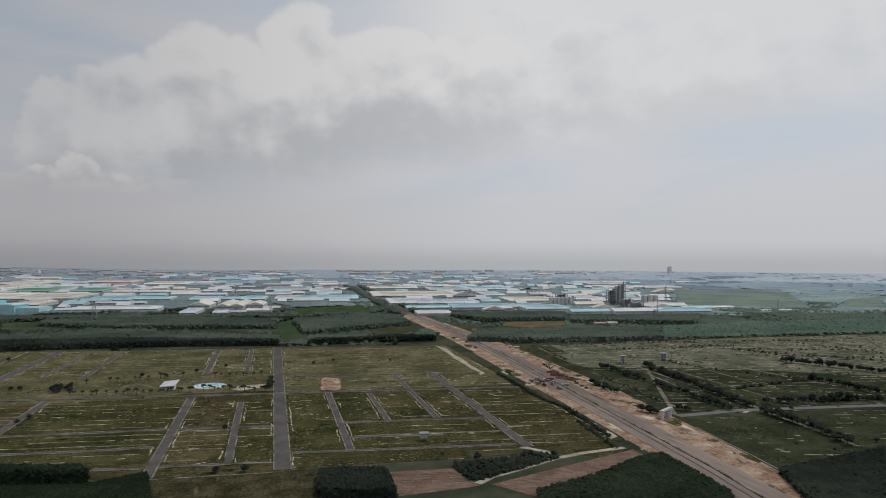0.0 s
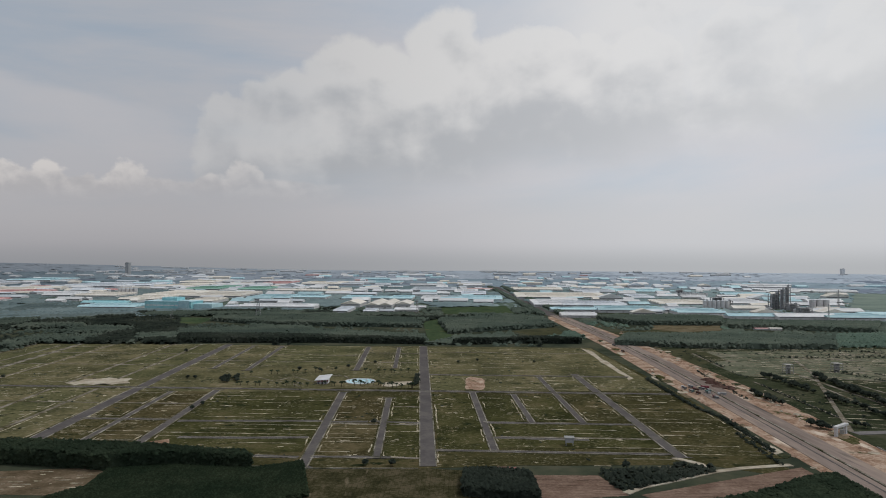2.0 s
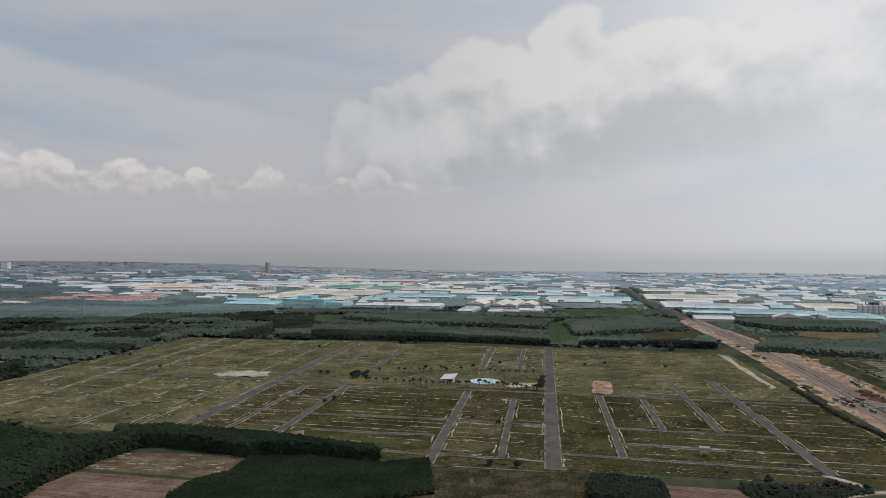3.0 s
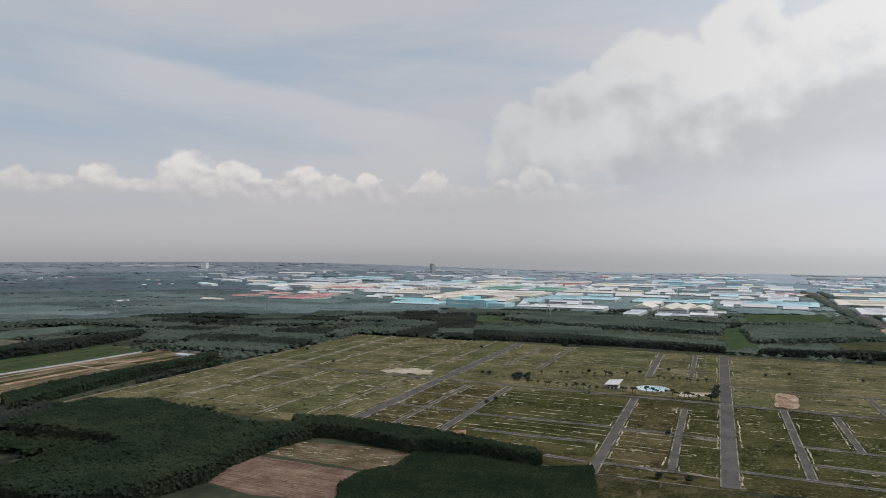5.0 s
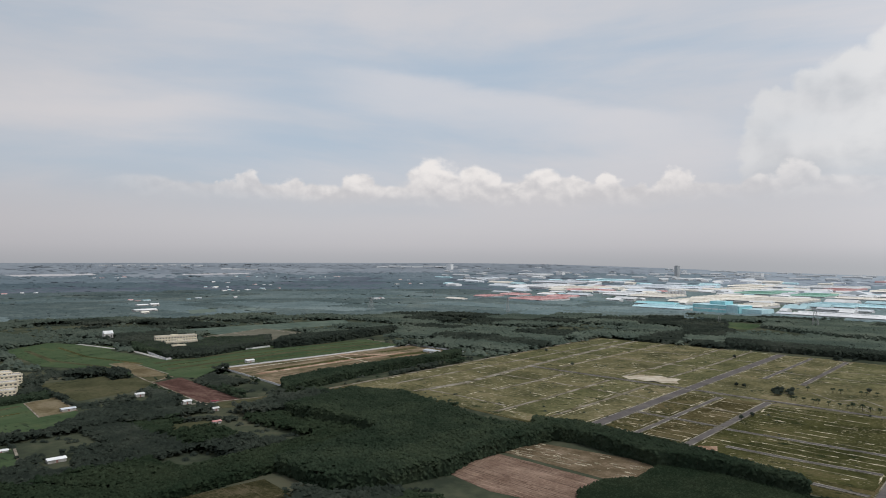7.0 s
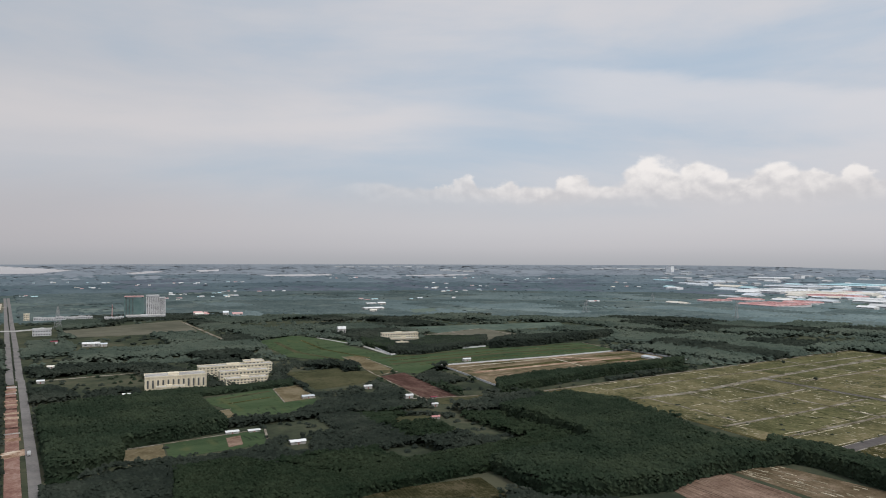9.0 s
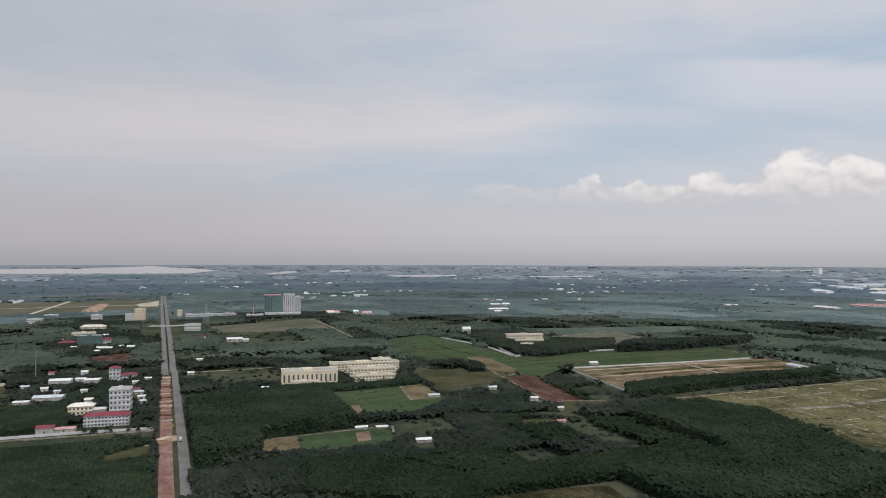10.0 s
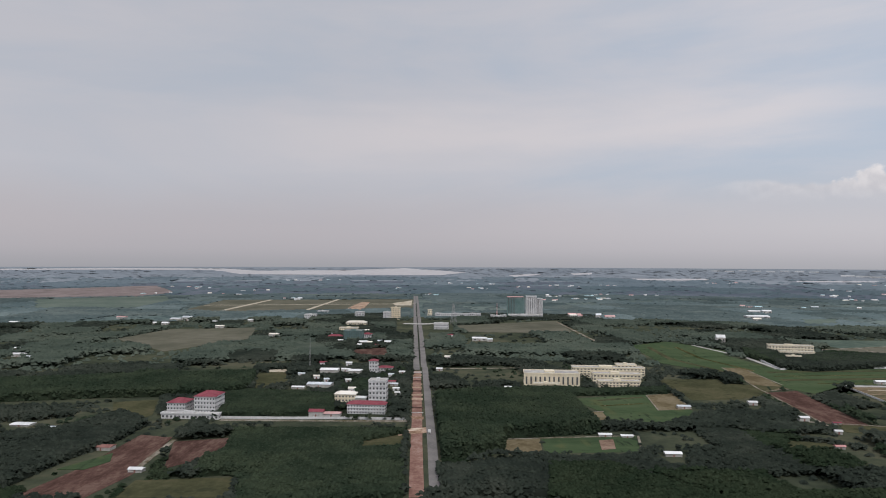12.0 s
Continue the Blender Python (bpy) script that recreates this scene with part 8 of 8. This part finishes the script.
def pavilion(x, y, w, h):
    ob = thing("pavilion", x, y, "white park pavilion with slanted roof and red edge", "pavilion", -5)
    part("wall", boxes("wall", [(-w * 0.4, w * 0.4, 1.5, 12, -0.2, h * 0.5)], "white"), ob)
    v = [(-w * 0.55, -1, h * 0.52), (w * 0.5, -1, h * 0.62), (w * 0.6, 15, h * 1.02), (-w * 0.45, 15, h * 0.82)]
    v += [(a, b, c - 0.5) for a, b, c in v]
    part("roof", mesh_of("roof", v, [(0, 1, 2, 3), (7, 6, 5, 4), (0, 4, 5, 1), (1, 5, 6, 2), (2, 6, 7, 3), (3, 7, 4, 0)], "roof_white"), ob)
    part("roof_edge", boxes("roof_edge", [(-w * 0.42, w * 0.42, 1.1, 1.4, h * 0.3, h * 0.52)], "tile_red"), ob)
    for k in range(4):
        px = (-0.36 + 0.24 * k) * w
        part("column", boxes("column", [(px - 0.2, px + 0.2, -0.4, 0, -0.1, h * 0.55)], "white"), ob)
    for k in range(3):
        part("door", boxes("door", [((-0.3 + 0.3 * k) * w - 1, (-0.3 + 0.3 * k) * w + 1, 1.35, 1.48, 0, 2.1)], "glass"), ob)


pavilion(-103.6, 755.3, 14.4, 8.6)


def kiosk(x, y, w, h):
    ob = thing("site_hut", x, y, "small dark hut on legs in a lot", "hut", -5)
    part("cabin", boxes("cabin", [(-w / 2, w / 2, 0, w * 0.8, h * 0.4, h * 0.9)], "dark_steel"), ob)
    part("roof", boxes("roof", [(-w * 0.6, w * 0.6, -0.6, w * 0.9, h * 0.9, h)], "grey_wall"), ob)
    for a in (-1, 1):
        for b in (0.1, w * 0.7):
            part("leg", boxes("leg", [(a * w * 0.42 - 0.15, a * w * 0.42 + 0.15, b, b + 0.3, -0.2, h * 0.4)], "dark_steel"), ob)


kiosk(110.5, 508.0, 5.9, 6.3)


def gate(x, y, w, h):
    ob = thing("estate_gate", x, y, "white concrete estate gate with heavy beam", "gate", 35)
    for a in (-1, 1):
        part("pier", boxes("pier", [(a * w * 0.42 - 1.1, a * w * 0.42 + 1.1, 0, 2.2, -0.3, h * 0.8)], "white"), ob)
    part("beam", boxes("beam", [(-w * 0.55, w * 0.55, -0.4, 2.6, h * 0.8, h)], "white"), ob)
    part("guard_room", boxes("guard_room", [(w * 0.2, w * 0.42 - 1.2, 0.5, 3.5, -0.2, h * 0.45)], "concrete"), ob)


gate(328.2, 532.3, 18.4, 8.2)


def shell_house(x, y, w, h):
    ob = thing("unfinished_house", x, y, "unfinished grey concrete house frame with open floors", "house", 10, None, "unfinished houses")
    for k in range(4):
        part("floor_slab", boxes("floor_slab", [(-w / 2, w / 2, 0, w * 0.9, k * h / 3 - 0.15, k * h / 3 + 0.15)], "concrete"), ob)
    for a in (-0.46, 0, 0.46):
        for b in (0.05, 0.82):
            part("column", boxes("column", [(a * w - 0.25, a * w + 0.25, b * w, b * w + 0.5, -0.2, h)], "concrete"), ob)
    part("wall", boxes("wall", [(-w * 0.3, w * 0.3, w * 0.4, w * 0.45, 0, h)], "grey_wall"), ob)


shell_house(437.1, 807.7, 9.4, 10.8)
shell_house(502.0, 816.9, 10.4, 10.4)


def wall_run(pts, h, t, label, mat="white", name="boundary_wall", bay=12):
    """A masonry wall in bays with posts between."""
    ob = new(name)
    tagged(ob, label, "wall")
    for (ax, ay), (bx, by) in zip(pts[:-1], pts[1:]):
        n = max(1, int(math.hypot(bx - ax, by - ay) / bay))
        L, ang = math.hypot(bx - ax, by - ay) / n, math.degrees(math.atan2(by - ay, bx - ax))
        panel = boxes("wall_panel", [(0.25, L - 0.25, -t / 2, t / 2, -0.3, h)], mat)
        post = boxes("post", [(-0.25, 0.25, -t, t, -0.3, h + 0.3)], mat)
        for k in range(n):
            m = pose(ax + (bx - ax) * k / n, ay + (by - ay) * k / n, 0, 0, 0, ang)
            part("wall_panel", panel, ob, "", m)
            part("post", post, ob, "", m)


wall_run([(-602.9, 462.1), (-777.5, 487.5), (-767.1, 668.3), (-766.7, 813.3), (-648.8, 804.0)], 2.0, 0.3, "long white boundary wall of a building plot", "white")
wall_run([(-630.6, -153.5), (-627.9, -99.3), (-627.3, -45.5), (-622.4, 8.6)], 2.1, 0.3, "long white boundary wall along a lane", "white")
wall_run([(-1062.8, 507.1), (-899.5, 477.9), (-908.4, 547.0), (-909.5, 650.9)], 2.4, 0.4, "white boundary wall round a school", "white")
wall_run([(-741.9, 202.5), (-754.1, 272.0)], 2.4, 0.4, "cream boundary wall before a school", "cream")


# ---- masts and pylons ----
def lattice(x, y, h, w, label, mat="grey_wall", arms=False, name="pylon", category="pylon"):
    ob = thing(name, x, y, label, category, 20, None, "masts and pylons")
    levels = max(5, int(h / 5))

    def leg_at(k, i):
        f = k / levels
        r = w / 2 * (1 - f) + w * 0.08 * f
        return Vector(((1, -1, -1, 1)[i] * r, (1, 1, -1, -1)[i] * r, h * f))

    def bar(a, b, t):
        d = b - a
        q = d.to_track_quat("Z", "Y").to_matrix()
        vs = [a + q @ Vector((u * t, v * t, 0)) for u, v in ((-1, -1), (1, -1), (1, 1), (-1, 1))] + [b + q @ Vector((u * t, v * t, 0)) for u, v in ((-1, -1), (1, -1), (1, 1), (-1, 1))]
        return vs, [(0, 1, 5, 4), (1, 2, 6, 5), (2, 3, 7, 6), (3, 0, 4, 7)]

    def bars(nm, pairs, t):
        vs, fs = [], []
        for a, b in pairs:
            v, f = bar(a, b, t)
            fs += [tuple(i + len(vs) for i in q) for q in f]
            vs += v
        part(nm, mesh_of(nm, vs, fs, mat), ob)

    t = max(0.04, h * 0.0032 * min(1.0, w / 4))
    for i in range(4):
        bars("leg", [(leg_at(0, i), leg_at(levels, i))], t * 1.4)
        braces = [(leg_at(k, i), leg_at(k + 1, (i + 1) % 4)) for k in range(levels)] + [(leg_at(k + 1, i), leg_at(k + 1, (i + 1) % 4)) for k in range(levels)]
        for pair in braces:
            bars("brace", [pair], t * 0.8)
    if arms:
        for k in (0.72, 0.84, 0.96):
            bars("arm", [(Vector((-w * 0.75, 0, h * k)), Vector((w * 0.75, 0, h * k)))], t * 1.3)


for row in ((-347.7, 1521, 14.7, 41.9), (-4.2, 1633, 7.7, 36.1), (-1325.5, 1251.1, 16.5, 35.8), (-1021.1, 1430.7, 8.4, 42.0), (-533.5, 1524, 7.8, 22.0), (-1547, 1742, 14.5, 29.0), (1053.3, 1717, 6.2, 53.0), (1201.3, 1457.2, 5.5, 31.8), (851.0, 1421.2, 3.9, 38.6)):
    lattice(row[0], row[1], row[3], row[2] * 0.9, "tall grey lattice power pylon among plantations", "grey_wall", True)
x, y, w, h = -902.3, -120.9, 3.6, 40.5
lattice(x, y, h, 0.9, "slim white and grey lattice radio mast", "grey_wall", False, "radio_mast", "mast")
x, y, w, h = -1549, 86.5, 11.2, 44.7
lattice(x, y, h, w, "grey lattice telecom tower", "grey_wall", False, "telecom_tower", "tower")
x, y, w, h = -1738, 202.0, 4.2, 33.5
lattice(x, y, h, 2.5, "slim red tower crane mast", "roof_red", False, "tower_crane", "crane")


# ---- vehicles ----
def truck(x, y, turn, cab, bed, label, size=1.0, group="site vehicles"):
    ob = thing("truck", x, y, label, "truck", turn, 0.5, group)
    k = size
    part("cab", boxes("cab", [(-1.2 * k, 1.2 * k, 2.6 * k, 4.6 * k, 0.7 * k, 2.9 * k)], cab), ob)
    part("windscreen", boxes("windscreen", [(-1.0 * k, 1.0 * k, 4.62 * k, 4.68 * k, 1.8 * k, 2.6 * k)], "glass"), ob)
    part("bed", boxes("bed", [(-1.25 * k, 1.25 * k, -4.6 * k, 2.4 * k, 1.0 * k, 2.7 * k)], bed), ob)
    for a in (-1, 1):
        for b in (-3.2, -1.9, 3.4):
            w = part("wheel", tube(0.5 * k, 0.35 * k, 10, 0, 0, mat="dark_steel", name="wheel"), ob)
            w.matrix_basis = pose(a * 1.25 * k - 0.17 * k, b * k, 0.5 * k, 0, 90, 0)
            part("rim", tube(0.26 * k, 0.39 * k, 8, -0.02, 0, mat="grey_wall", name="rim"), w)


for (x, y), turn, cab, bed in (((276.4, 719.6), 5, "white", "glass"), ((277.5, 702.4), 185, "net", "glass"), ((279.8, 692.0), 5, "yellow", "dark_soil"), ((291.7, 695.8), 185, "white", "net"), ((288.8, 671.0), 5, "tile_red", "glass"), ((292.7, 715.9), 30, "yellow", "glass"), ((302.1, 686.9), 80, "white", "grey_wall"),
                               ((284.5, 709.0), 10, "tile_red", "dark_soil"), ((296.0, 704.0), 175, "net", "glass"), ((286.0, 727.0), 5, "white", "glass"), ((299.5, 722.0), 60, "tile_red", "tile_red"), ((298.3, 1058.8), 5, "glass", "glass"), ((292.7, 992.6), 5, "glass", "dark_soil")):
    truck(x, y, turn, cab, bed, "work truck parked on the unfinished highway", 0.9)
x, y = -574.9, 27.8
truck(x, y, 90, "white", "white", "white delivery truck on the boulevard", 0.8, "road traffic")


def spoil_heap(x, y, r, h, seed, mat="sand"):
    rng = random.Random(seed)
    vs, fs, n = [(0, 0, h)], [], 14
    for j, (f, z) in enumerate(((0.35, 0.75), (0.7, 0.4), (1.0, -0.1))):
        for k in range(n):
            a = 2 * math.pi * k / n
            q = f * r * rng.uniform(0.75, 1.2)
            vs.append((q * math.cos(a), q * math.sin(a), z * h * rng.uniform(0.7, 1.2)))
    for k in range(n):
        fs.append((0, 1 + k, 1 + (k + 1) % n))
        for j in range(2):
            a, b = 1 + j * n + k, 1 + j * n + (k + 1) % n
            fs.append((a, a + n, b + n, b))
    ob = new("soil_mound", mesh_of("soil_mound", vs, fs, mat))
    ob.matrix_basis = pose(x, y, 0.15)
    tagged(ob, "heap of loose reddish soil on a road verge", "soil heap", "soil heaps")


HEAP = random.Random(2)
for k in range(130):
    f = HEAP.random()
    side = HEAP.choice((-1, 1, 1))
    y = 360 + 900 * f
    x = (281 + (y - 400) * 0.066 if y < 640 else 297 + (y - 640) * 0.06) + side * HEAP.uniform(23, 34) + (4 if side > 0 else 0)
    spoil_heap(x, y, HEAP.uniform(1.2, 5), HEAP.uniform(0.5, 1.8), k, HEAP.choice(("sand", "sand", "plot_soil", "pale_sand")))
for px_, py_ in (319.2, 749.9), (318.2, 731.4), (322.2, 768.8), (324.6, 722.7):
    spoil_heap(px_, py_, 9, 3.0, int(px_), "dark_soil")
for px_, py_ in (55.0, 756.8), (62.5, 738.8), (68.6, 774.2):
    spoil_heap(px_, py_, 5, 1.2, int(px_))
